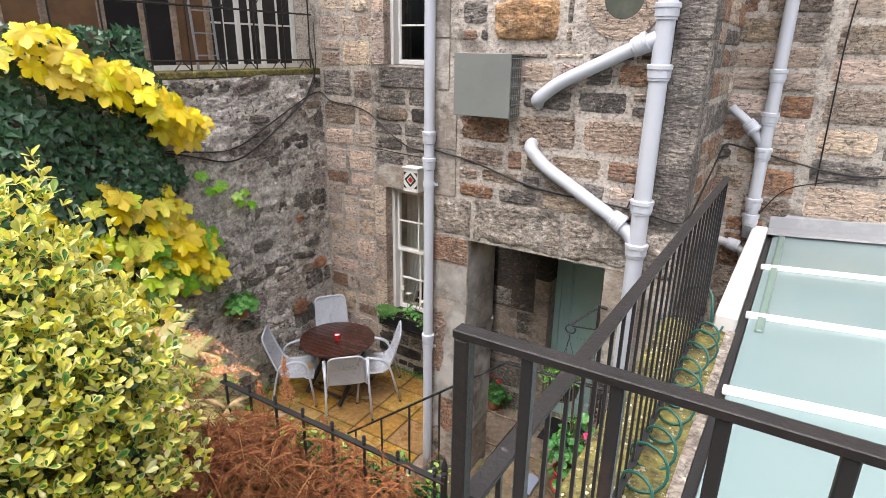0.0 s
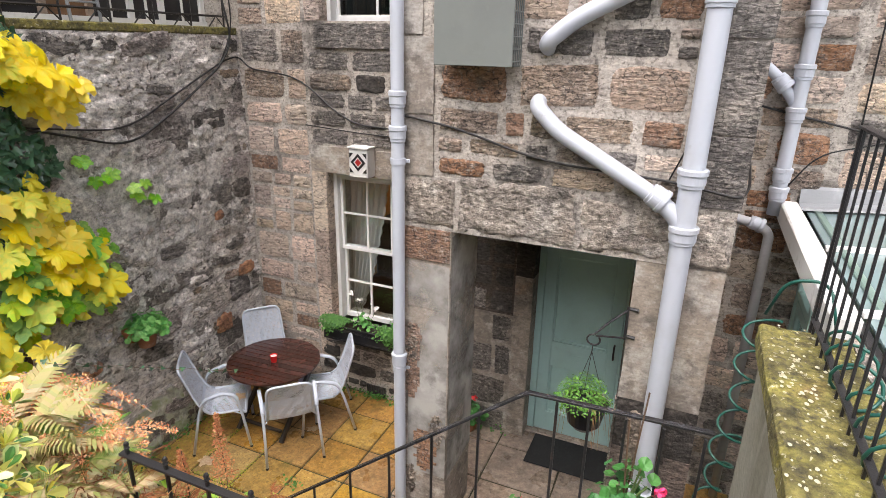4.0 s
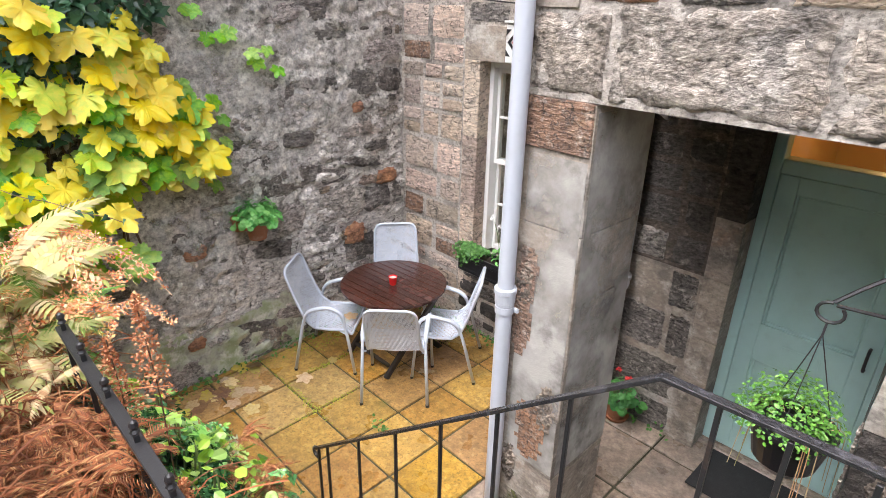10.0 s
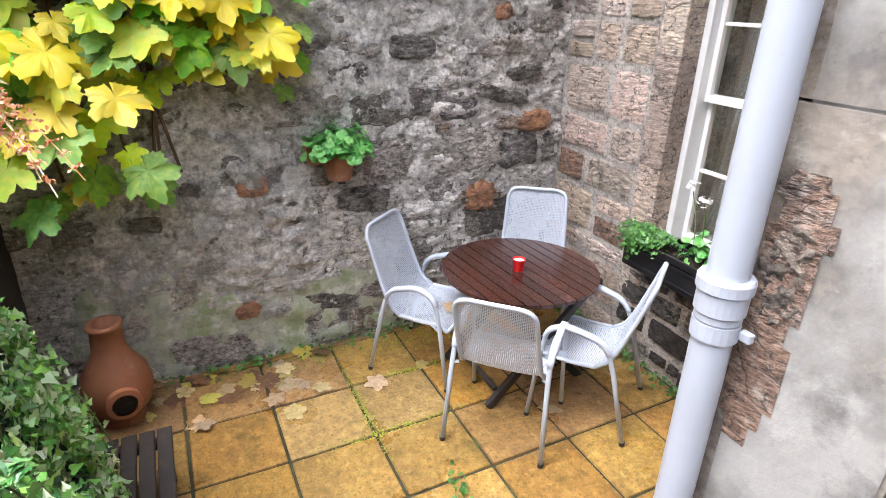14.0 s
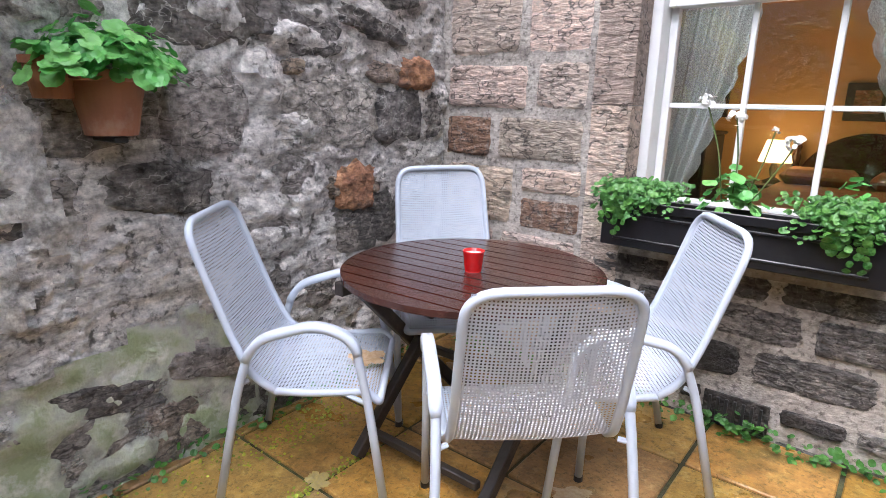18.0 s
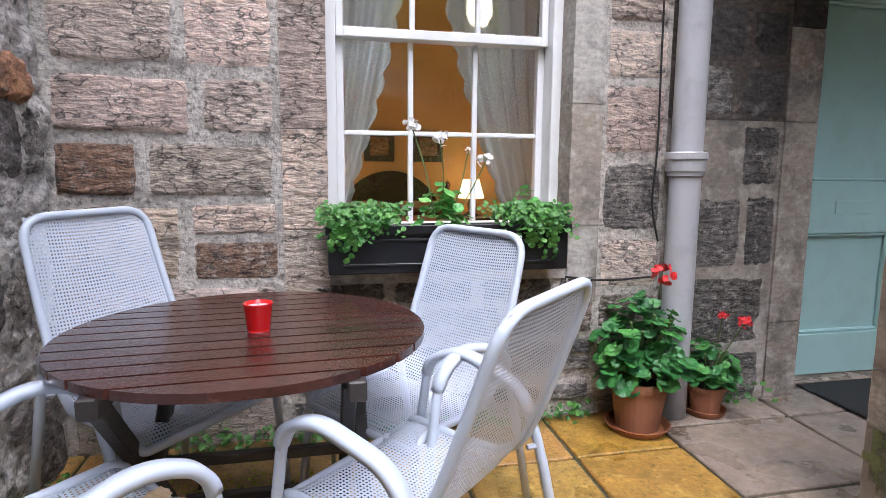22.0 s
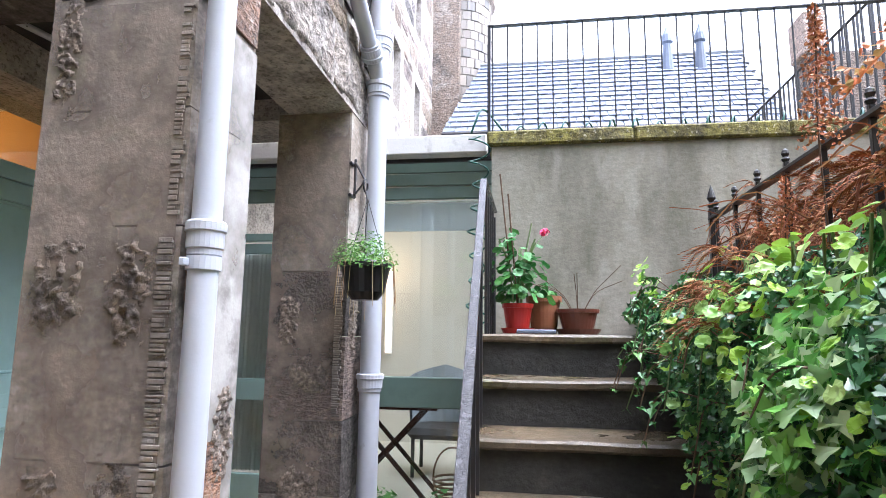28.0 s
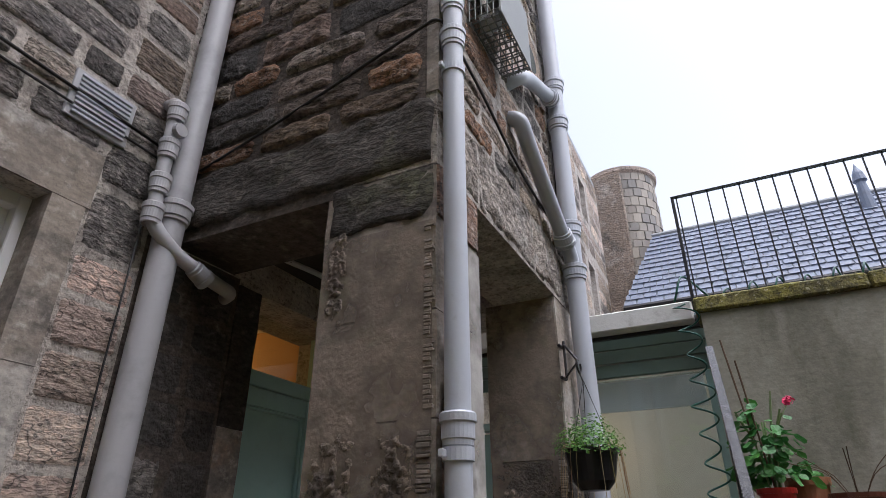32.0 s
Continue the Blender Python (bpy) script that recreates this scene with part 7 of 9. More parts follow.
LG["pink"] = island_leaf_mat("pink_petal", ((0.75, 0.03, 0.13), (0.82, 0.06, 0.2)), 0.5)
LG["white"] = island_leaf_mat("white_petal", ((0.80, 0.80, 0.78), (0.72, 0.72, 0.70)), 0.5)
M["stem"] = mat("green_stem", (0.10, 0.16, 0.05), 0.6, spots=(((0.16, 0.12, 0.06), 9, 0.5, 0.7, 0.6),))
M["twig"] = mat("brown_twig", (0.10, 0.06, 0.035), 0.8, spots=(((0.2, 0.13, 0.08), 9, 0.5, 0.7, 0.6),))
VINE_MATS = [leaf_mat("yellow_vine_leaf", (0.82, 0.63, 0.015), (0.76, 0.68, 0.06), 0.4, 0.12, 0.012), leaf_mat("lime_vine_leaf", (0.52, 0.70, 0.04), (0.74, 0.74, 0.05), 0.4, 0.15, 0.015), leaf_mat("green_vine_leaf", (0.17, 0.42, 0.05), (0.36, 0.58, 0.06), 0.4, 0.2, 0.02), leaf_mat("bright_vine_leaf", (0.74, 0.66, 0.03), (0.50, 0.62, 0.05), 0.4, 0.12, 0.012)]


def vine_leaf_mesh(material, seed):
    rng = random.Random(seed)
    pts = [(x * (1 + rng.uniform(-0.08, 0.08)), y * (1 + rng.uniform(-0.06, 0.06)), z + 0.10 * noise.noise(Vector((x * 2.2 + seed, y * 2.2, 0)))) for x, y, z in VINE[0]]
    me = bpy.data.meshes.new("leaf")
    me.from_pydata(pts, [], VINE[1])
    me.materials.append(material)
    for p in me.polygons:
        p.use_smooth = True
    return me


def vine():
    e = base("climbing_vine", (WX, 3.0, 1.2), "autumn climbing vine with large yellow and green leaves", "vine")
    rng = random.Random(21)
    meshes = {k: [vine_leaf_mesh(VINE_MATS[k], 10 * k + j) for j in range(4)] for k in range(4)}
    o = Vector((WX, 3.0, 1.2))
    places = []
    for _ in range(225):
        y = 3.54 - abs(rng.gauss(0, 0.85))
        z = rng.uniform(1.98 if y > 3.15 else 1.8 if y > 2.95 else 1.6, 3.0) + 0.10 * (3.2 - y)
        if z > 2.55 and y > 3.42 - 0.5 * (z - 2.55):
            continue
        places.append((rng.uniform(0.06, 0.30), max(1.7, y), z))
    for _ in range(75):
        t = rng.random()
        places.append((rng.uniform(0.05, 0.45), 2.0 + 1.55 * t + rng.uniform(-0.1, 0.1), 4.25 - 0.75 * t * t + rng.uniform(-0.2, 0.16)))
    for _ in range(60):
        places.append((rng.uniform(0.12, 0.42), rng.uniform(1.7, 2.95), rng.uniform(1.3, 2.1)))
    for k in range(9):
        places.append((0.08, 3.6 + 0.09 * k, 2.98 - 0.05 * k + 0.08 * math.sin(k * 2)))
    for k in range(5):
        places.append((0.08, 3.74 + 0.05 * math.sin(k), 2.4 - 0.16 * k))
    for i, (d, y, z) in enumerate(places):
        hgt = max(0.0, (z - 1.75) / 1.2)
        near_tip = i >= len(places) - 14
        w = rng.random()
        kind = 2 if near_tip and w < 0.8 else (0 if w < 0.06 + 0.44 * hgt else 3 if w < 0.16 + 0.56 * hgt else 1 if w < 0.52 + 0.34 * hgt else 2)
        s = rng.uniform(0.10, 0.15) if near_tip else rng.uniform(0.15, 0.29)
        # the leaf hangs, its face turned out of the wall and a little to the sky
        nz = Vector((1.0, rng.gauss(-0.15, 0.4), rng.uniform(0.35, 1.2))).normalized()
        ty = Vector((rng.uniform(0.0, 0.4), rng.gauss(0, 0.55), -1.0))
        ty = (ty - nz * ty.dot(nz)).normalized()
        tx = ty.cross(nz)
        m = Matrix(((tx.x, ty.x, nz.x, d), (tx.y, ty.y, nz.y, y - 3.0), (tx.z, ty.z, nz.z, z - 1.2), (0, 0, 0, 1))) @ Matrix.Diagonal((s, s, s, 1))
        share("leaf", rng.choice(meshes[kind]), m, e)
    for k in range(12):
        y = 1.7 + 0.11 * k
        pts = [(0.06 + 0.1 * rng.random(), y - 3 + rng.uniform(-0.2, 0.2), z - 1.2) for z in (1.5, 2.0, 2.5, 3.1, 3.7)]
        part("stem", tube(bend(pts, 4, 0.2), 0.005, 5), M["twig"], e)
    return e


def surface_leaves(n, f, size, seed, tilt=55):
    """Poses of leaves from a function that gives a place and an outward direction."""
    rng = random.Random(seed)
    out = []
    for _ in range(n):
        p, d = f(rng)
        q = Vector((0, 0, 1)).rotation_difference(Vector(d).normalized()).to_matrix().to_4x4()
        s = rng.uniform(*size)
        out.append(Matrix.Translation(p) @ q @ rot(rng, 180, tilt) @ Matrix.Diagonal((s, s, s, 1)))
    return out


vine()


def wall_ivy(rng):
    while True:
        y, z = rng.uniform(0.6, 3.5), rng.uniform(2.2, 4.35)
        edge = 3.42 - 0.5 * max(0, 3.0 - z) - 0.9 * max(0, z - 4.0) + 0.12 * math.sin(z * 9)
        if y < edge:
            b = 0.34 * (0.55 + 0.45 * noise.noise(Vector((y * 2.2, z * 2.2, 0)))) * min(1, (edge - y) * 3 + 0.3)
            return Vector((WX + 0.05 + b * rng.uniform(0.6, 1.0), y, z)), (1, rng.uniform(-0.4, 0.2), 0.35)


iv = base("wall_ivy", (0, 0, 0), "dark green ivy thick on the rubble wall", "ivy")
rng = random.Random(35)
for k in range(14):
    y = rng.uniform(1.2, 3.2)
    part("stem", tube(bend([(WX + 0.04, y, 1.3), (WX + 0.07, y + rng.uniform(-0.2, 0.2), 2.3), (WX + 0.06, y + rng.uniform(-0.3, 0.3), 3.1), (WX + 0.05, y + rng.uniform(-0.3, 0.3), 3.9)], 4, 0.2), 0.009, 5), M["twig"], iv)
leaf_cloud("ivy_leaves", IVY, surface_leaves(5200, wall_ivy, (0.045, 0.085), 31, 35), LG["ivy"], iv)


def bank_ivy(rng):
    """Ivy that spills over the retaining wall and along the stairs."""
    x = rng.uniform(-4.5, -2.95)
    bulge = 0.42 + 0.16 * noise.noise(Vector((x * 1.7, 3, 0))) - (0.12 if x > -2.2 else 0) - 0.25 * max(0, x + 2.0) - 0.5 * max(0, -x - 4.1)
    a = rng.uniform(-0.15, 1.0) * math.pi * 0.62
    topz = 1.42 + 0.14 * noise.noise(Vector((x * 2.3, 7, 0))) + 0.10 * (x + 3.0)
    low = 0.05 if x < -3.2 else max(topz - 0.42 - 0.2 * noise.noise(Vector((x * 3, 1, 2))), max(0.1, LAND - RISE * math.ceil((SX - x) / GOING)) + 0.2)
    f = math.sin(a)
    z = topz - (topz - low) * max(0.0, a / (math.pi * 0.62)) ** 1.1 + (0.12 * rng.random())
    yy = BED_Y + 0.02 + bulge * (0.35 + 0.65 * f) * rng.uniform(0.75, 1.05)
    if noise.noise(Vector((x * 6, yy * 6, z * 6))) < -0.14:
        yy -= 0.10
    return Vector((x, yy, z)), (rng.uniform(-0.3, 0.3), 0.8, 0.7 - 0.3 * f)


bi = base("variegated_ivy", (0, 0, 0), "variegated green ivy spilling over the retaining wall", "ivy")
leaf_cloud("ivy_leaves", IVY, surface_leaves(7600, bank_ivy, (0.022, 0.048), 32, 50), LG["ivy_var"], bi)
# a darker layer set behind: shade between the ivy leaves, given as colour
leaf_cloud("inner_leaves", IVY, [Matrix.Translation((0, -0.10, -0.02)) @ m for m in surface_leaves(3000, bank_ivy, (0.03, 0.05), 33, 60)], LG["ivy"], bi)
rng = random.Random(77)
for k in range(26):
    p, d = bank_ivy(rng)
    part("stem", tube(bend([p + Vector((0, -0.3, 0.1)), p, p + Vector((rng.uniform(-0.1, 0.1), 0.08, -0.2 - 0.2 * rng.random()))], 4, 0.1), 0.003, 4), M["stem"], bi)


def tread_under(x):
    return LAND - RISE * max(0, math.ceil((SX - x) / GOING)) if x < SX else LAND


def bank_mass(rng):
    """The uneven, gappy heap of small ivy that leans over the step ends."""
    x = rng.uniform(-3.35, -1.18)
    top = 1.60 + 0.20 * noise.noise(Vector((x * 2.4, 2, 2))) - 0.10 * max(0, -x - 2.9)
    low = max(tread_under(x) + 0.05, 1.02 + 0.26 * (x + 1.9) + 0.26 * noise.noise(Vector((x * 4.6, 0, 3))))
    h = rng.random() ** 0.85
    z = low + (top - low) * h
    out = 0.15 + 0.24 * math.sin(math.pi * (0.22 + 0.70 * h)) + 0.13 * noise.noise(Vector((x * 3.1, z * 3.4, 5))) + 0.06 * noise.noise(Vector((x * 9, z * 9, 1)))
    y = BED_Y + max(0.02, out) * rng.uniform(0.72, 1.0)
    if noise.noise(Vector((x * 6, z * 6.5, 11))) < -0.14:
        y -= 0.13
    return Vector((x, y, z)), (rng.uniform(-0.5, 0.3), 0.8, 0.55)


def mass_front(x, z):
    """How far the heap leans out at a place along the steps."""
    return BED_Y + max(0.06, 0.33 + 0.13 * noise.noise(Vector((x * 3.1, z * 3.4, 5))))


def lime_clumps(rng):
    """Fresh leaves in clumps over the dark ivy."""
    x, z, r = rng.choice(((-3.10, 1.34, 0.12), (-2.85, 1.46, 0.10), (-2.62, 1.46, 0.09), (-3.15, 1.22, 0.12), (-2.75, 1.30, 0.12), (-2.35, 1.36, 0.16), (-1.95, 1.42, 0.14), (-1.62, 1.60, 0.08), (-2.45, 1.05, 0.12), (-3.2, 1.1, 0.14)))
    x, z = x + rng.gauss(0, r), z + max(-1.0, min(1.0, rng.gauss(0, 0.6))) * r
    return Vector((x, mass_front(x, z) + rng.uniform(-0.03, 0.05), max(z, tread_under(x) + 0.1))), (rng.uniform(-0.6, 0.2), 0.5, 0.9)


def upright_tips(rng):
    """Broad bright leaves on upright shoots before the fence."""
    k = rng.randrange(9)
    x = -3.12 + 0.085 * k
    t = rng.random()
    return Vector((x + 0.10 * rng.uniform(-1, 1) * (0.4 + t), BED_Y + 0.20 + 0.07 * math.sin(k * 2.3) + rng.uniform(-0.06, 0.06), 1.40 + (0.22 + 0.05 * math.sin(k * 3.1)) * t)), (rng.uniform(-0.7, 0.5), 0.4, 0.8)


LG["tip"] = island_leaf_mat("fresh_lime_shoot_leaf", ((0.30, 0.54, 0.05), (0.40, 0.62, 0.08), (0.20, 0.44, 0.05), (0.44, 0.62, 0.20), (0.13, 0.34, 0.05)), 0.3, 0.3)
LG["small_ivy"] = island_leaf_mat("small_glossy_ivy_leaf", ((0.02, 0.085, 0.03), (0.045, 0.15, 0.055), (0.03, 0.11, 0.04), (0.10, 0.24, 0.10), (0.06, 0.19, 0.06), (0.025, 0.10, 0.035)), 0.22)
tw = base("bank_weeds", (0, 0, 0), "uneven dark ivy and fresh lime leaves leaning over the steps", "ivy")
leaf_cloud("small_leaves", IVY, surface_leaves(11500, bank_mass, (0.016, 0.032), 46, 50), LG["small_ivy"], tw)
leaf_cloud("lobed_leaves", IVY, surface_leaves(1500, bank_mass, (0.028, 0.046), 49, 50), LG["bank_dark"], tw)
leaf_cloud("lime_leaves", LOBED, surface_leaves(230, lime_clumps, (0.026, 0.050), 41, 45), LG["tip"], tw)
leaf_cloud("shoot_leaves", OVAL, surface_leaves(140, upright_tips, (0.036, 0.068), 43, 50), LG["tip"], tw)
rng = random.Random(48)
for k in range(9):
    x = -3.12 + 0.085 * k
    p = Vector((x, BED_Y + 0.16, 1.22))
    part("stem", tube(bend([p, p + Vector((0.01, 0.05, 0.22)), p + Vector((rng.uniform(-0.06, 0.06), 0.06, 0.38))], 4, 0.1), 0.004, 5), M["stem"], tw)
run_leaves = []
for k in range(30):
    x = rng.uniform(-3.3, -1.75)
    z = rng.uniform(1.0, 1.5)
    z = max(z, tread_under(x) + 0.3)
    p = Vector((x, mass_front(x, z) - 0.05, z))
    d = Vector((rng.uniform(-0.5, 0.6), rng.uniform(0.5, 1.0), rng.uniform(-0.1, 0.5))).normalized()
    ln_ = rng.uniform(0.10, 0.20)
    hang = min(rng.uniform(0.04, 0.26), z - tread_under(x) - 0.06)
    pts = bend([p, p + d * ln_ + Vector((0, 0, 0.02)), p + d * ln_ * 1.3 + Vector((0, 0, -hang))], 6, 0.12)
    part("runner", tube(pts, 0.0022, 4), M["twig"] if k % 3 else M["stem"], tw)
    for q in pts[2:]:
        for _ in range(2):
            s = rng.uniform(0.018, 0.036)
            run_leaves.append(Matrix.Translation(Vector(q)) @ pose(0, 0, 0, rng.uniform(-70, 10), 0, rng.uniform(0, 360)) @ Matrix.Diagonal((s, s, s, 1)))
leaf_cloud("runner_leaves", IVY, run_leaves, LG["bank_dark"], tw)

# ---- yellow variegated shrub ----
def shrub():
    e = base("variegated_shrub", (-3.1, 1.0, 1.3), "bushy variegated shrub with yellow and green leaves", "shrub")
    rng = random.Random(51)
    out, cores = [], []
    blobs = [(Vector((-2.40, 1.04, 2.42)), 0.32), (Vector((-2.42, 1.04, 2.88)), 0.33), (Vector((-2.60, 0.75, 2.95)), 0.50), (Vector((-2.75, 0.90, 3.26)), 0.40), (Vector((-2.50, 0.50, 2.55)), 0.50), (Vector((-2.90, 0.60, 2.70)), 0.50), (Vector((-2.34, 0.62, 2.18)), 0.32), (Vector((-2.70, 1.0, 2.45)), 0.40), (Vector((-3.05, 0.85, 3.0)), 0.45), (Vector((-2.45, 0.28, 3.05)), 0.45)]
    for c, r in blobs:
        for _ in range(int(800 * r / 0.5)):
            d = Vector((rng.gauss(0, 1), rng.gauss(0, 1), rng.gauss(0, 1))).normalized()
            if d.z < -0.55:
                continue
            p = c + d * r * (rng.uniform(0.62, 1.12) + (0.28 * rng.random() if noise.noise(d * 6 + c * 3) > 0.22 else 0.0)) * (1 + 0.40 * noise.noise(d * 4 + c))
            up = (d * 0.7 + Vector((0, 0, 0.6)) + Vector((rng.gauss(0, 0.3), rng.gauss(0, 0.3), rng.gauss(0, 0.3)))).normalized()
            q = Vector((0, 0, 1)).rotation_difference(up).to_matrix().to_4x4()
            nl = rng.randrange(4, 7)
            a0 = rng.uniform(0, 360)
            for k in range(nl):
                s = rng.uniform(0.030, 0.066)
                out.append(Matrix.Translation(p) @ q @ pose(0, 0, 0, 0, 0, a0 + 360 * k / nl + rng.uniform(-30, 30)) @ pose(0, 0, 0, rng.uniform(20, 80), 0, 0) @ Matrix.Diagonal((s, s, s, 1)))
    o = Matrix.Translation((3.1, -1.0, -1.3))
    leaf_cloud("leaves", OBOVATE, [o @ m for m in out], LG["shrub"], e)
    hearts = [o @ m @ Matrix.Translation((0, 0.14, 0.035)) @ Matrix.Diagonal((0.62, 0.70, 0.8, 1)) for m in out[::3]]
    leaf_cloud("leaf_heart", OBOVATE, hearts, LG["trail"], e, "green hearts of the variegated leaves")
    # dark green cores fill the gaps, painting the shrub's inner shade
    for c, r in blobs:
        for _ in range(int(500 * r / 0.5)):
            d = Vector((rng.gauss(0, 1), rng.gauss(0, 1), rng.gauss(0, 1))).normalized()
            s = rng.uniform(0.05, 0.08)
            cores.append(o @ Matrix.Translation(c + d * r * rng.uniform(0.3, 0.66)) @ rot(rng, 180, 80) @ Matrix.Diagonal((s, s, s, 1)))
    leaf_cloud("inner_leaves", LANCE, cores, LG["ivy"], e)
    for k in range(16):
        c, r = blobs[k % len(blobs)]
        tip = c + Vector((rng.uniform(-0.2, 0.2), rng.uniform(-0.2, 0.2), r * 0.4)) - Vector((-3.1, 1.0, 1.3))
        part("branch", tube(bend([(0.05 * rng.uniform(-1, 1), 0.05 * rng.uniform(-1, 1), -0.05), (tip.x * 0.4, tip.y * 0.4, 0.4), tip], 4, 0.15), 0.012, 6, [0.016, *[0.012] * 5, 0.006]), M["twig"], e)
    return e


shrub()


# ---- bracken and ferns ----
def frond_template(n=34, droop=0.7, wide=0.24, leafy=0.32):
    pts, faces = [], []
    for i in range(n):
        t = i / (n - 1)
        y, z = t, 0.55 * t - droop * t * t
        w = wide * math.sin(math.pi * min(1, 0.12 + 0.88 * (1 - t))) * (1 - 0.35 * t) + 0.01
        o = len(pts)
        h = leafy / n
        for s in (-1, 1):
            b = len(pts)
            pts += [(0, y - h, z), (0, y + h, z), (s * w * 0.55, y + 0.06 + h * 1.3, z - 0.02), (s * w, y + 0.12, z - 0.07 - 0.1 * w), (s * w * 0.55, y + 0.06 - h * 1.1, z - 0.025)]
            faces += [(b, b + 1, b + 2, b + 4), (b + 4, b + 2, b + 3)]
    return pts, faces


FROND = frond_template(40, 0.7, 0.22, 0.22)
FROND_P = frond_template(20, 0.6, 0.25, 0.46)
FROND_D = frond_template(24, 1.25, 0.16, 0.26)


def fronds(places, size, seed, spread=360):
    rng = random.Random(seed)
    out = []
    for p in places:
        for k in range(rng.randrange(3, 7)):
            s = rng.uniform(*size)
            out.append(Matrix.Translation(p) @ pose(0, 0, 0, 0, 0, rng.uniform(0, spread)) @ pose(0, 0, 0, rng.uniform(-15, 35), rng.uniform(-20, 20), 0) @ Matrix.Diagonal((s, s, s, 1)))
    return out


rng = random.Random(61)
spots = [Vector((rng.uniform(-3.6, -1.5), rng.uniform(0.3, 2.2), rng.uniform(1.22, 1.5))) for _ in range(330)]
spots += [Vector((rng.uniform(-3.7, -2.45), rng.uniform(1.2, 2.2), rng.uniform(1.4, 1.82))) for _ in range(300)]
spots += [Vector((rng.uniform(-2.9, -1.5), rng.uniform(1.95, 2.3), rng.uniform(1.45, 1.85))) for _ in range(40)]
spots += [Vector((rng.uniform(-2.9, -2.2), rng.uniform(2.12, 2.26), rng.uniform(1.62, 1.9))) for _ in range(26)]
br = base("brown_bracken", (0, 0, 0), "tangled rust-brown dead bracken on the raised bed", "bracken")
leaf_cloud("fronds", FROND_D, fronds(spots, (0.09, 0.20), 62), LG["bracken"], br)
tang = bmesh.new()
for k in range(4200):
    p = Vector((rng.uniform(-3.7, -1.45), rng.uniform(0.2, 2.25), rng.uniform(1.25, 1.80)))
    d = Vector((rng.gauss(0, 1), rng.gauss(0, 1), rng.gauss(0, 0.5))).normalized()
    add_tube(tang, bend([p, p + d * 0.18 + Vector((0, 0, 0.10)), p + d * rng.uniform(0.2, 0.42) + Vector((0, 0, rng.uniform(-0.16, 0.06)))], 3, 0.12), rng.uniform(0.0012, 0.0034), 3, False)
part("dead_stalk_tangle", tang, LG["bracken"], br)["kind"] = "stuff"
curls = [Vector((-2.62 + rng.gauss(0, 0.05), BED_Y + 0.33 + rng.uniform(0, 0.08), rng.uniform(1.30, 1.62))) for _ in range(16)] + [Vector((-2.28 + rng.gauss(0, 0.04), BED_Y + 0.30 + rng.uniform(0, 0.08), rng.uniform(1.32, 1.58))) for _ in range(10)] + [Vector((-1.75 + rng.gauss(0, 0.16), BED_Y - rng.uniform(0.05, 0.25), rng.uniform(1.72, 2.0))) for _ in range(24)]
leaf_cloud("curled_fronds", FROND_D, fronds(curls, (0.06, 0.13), 67), LG["bracken"], br)
pale = [Vector((rng.uniform(-3.9, -3.0), rng.uniform(1.7, 2.2), rng.uniform(1.6, 1.82))) for _ in range(26)]
leaf_cloud("pale_fronds", FROND_P, fronds(pale, (0.14, 0.24), 63), LG["bracken_pale"], br)
for i, (x, y, z, s) in enumerate(((-2.15, 1.75, 1.45, 0.42), (-1.80, 1.55, 1.40, 0.40), (-1.62, 1.9, 1.35, 0.34), (-2.65, 1.95, 1.45, 0.36), (-3.55, 2.20, 1.85, 0.34), (-2.0, 1.2, 1.55, 0.42))):
    fe = base("fern", (x, y, z - 0.12), "fresh green fern among the dead bracken", "fern", "green ferns")
    r2 = random.Random(70 + i)
    ms = [pose(0, 0, 0.05, 0, 0, 360 * k / 8 + r2.uniform(-15, 15)) @ pose(0, 0, 0, r2.uniform(5, 40), 0, 0) @ Matrix.Diagonal((s, s, s, 1)) for k in range(8)]
    leaf_cloud("fronds", FROND, ms, LG["fern"], fe)


for i, (x, y, z, sz) in enumerate(((-4.05, 2.18, 1.82, 0.50), (-3.78, 2.12, 1.80, 0.46), (-3.95, 1.95, 1.72, 0.50), (-3.45, 2.05, 1.68, 0.38), (-3.60, 1.85, 1.70, 0.44), (-3.30, 1.9, 1.66, 0.36))):
    fe = base("fern", (x, y, z), "yellowing pale fern arching over the fence", "fern", "pale ferns")
    r2 = random.Random(170 + i)
    ms = [pose(0, 0, 0.05, 0, 0, 360 * k / 7 + r2.uniform(-20, 20)) @ pose(0, 0, 0, r2.uniform(0, 35), r2.uniform(-20, 20), 0) @ Matrix.Diagonal((sz, sz, sz, 1)) for k in range(7)]
    leaf_cloud("fronds", FROND_P, ms, LG["fern_pale"], fe)


def low_green(rng):
    x, y = rng.uniform(-4.8, -1.45), rng.uniform(-0.6, 2.2)
    return Vector((x, y, 1.25 + 0.16 * max(0, 1.9 - y) + rng.uniform(0, 0.22))), (0, 0, 1)


lg = base("ground_cover", (0, 0, 0), "low green ground cover on the raised bed", "plants")
leaf_cloud("leaves", ROUND, surface_leaves(1500, low_green, (0.03, 0.07), 42, 45), LG["geranium"], lg)
leaf_cloud("dark_leaves", IVY, surface_leaves(2200, low_green, (0.04, 0.08), 43, 45), LG["ivy"], lg)


def deep_green(rng):
    """The shaded planting between shrub and wall."""
    x, y = rng.uniform(-5.2, -3.2), rng.uniform(-1.5, 1.9)
    return Vector((x, y, rng.uniform(1.4, 2.3))), (0.5, 0.2, 0.8)


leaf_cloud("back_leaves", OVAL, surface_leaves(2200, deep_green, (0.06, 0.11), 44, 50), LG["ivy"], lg)


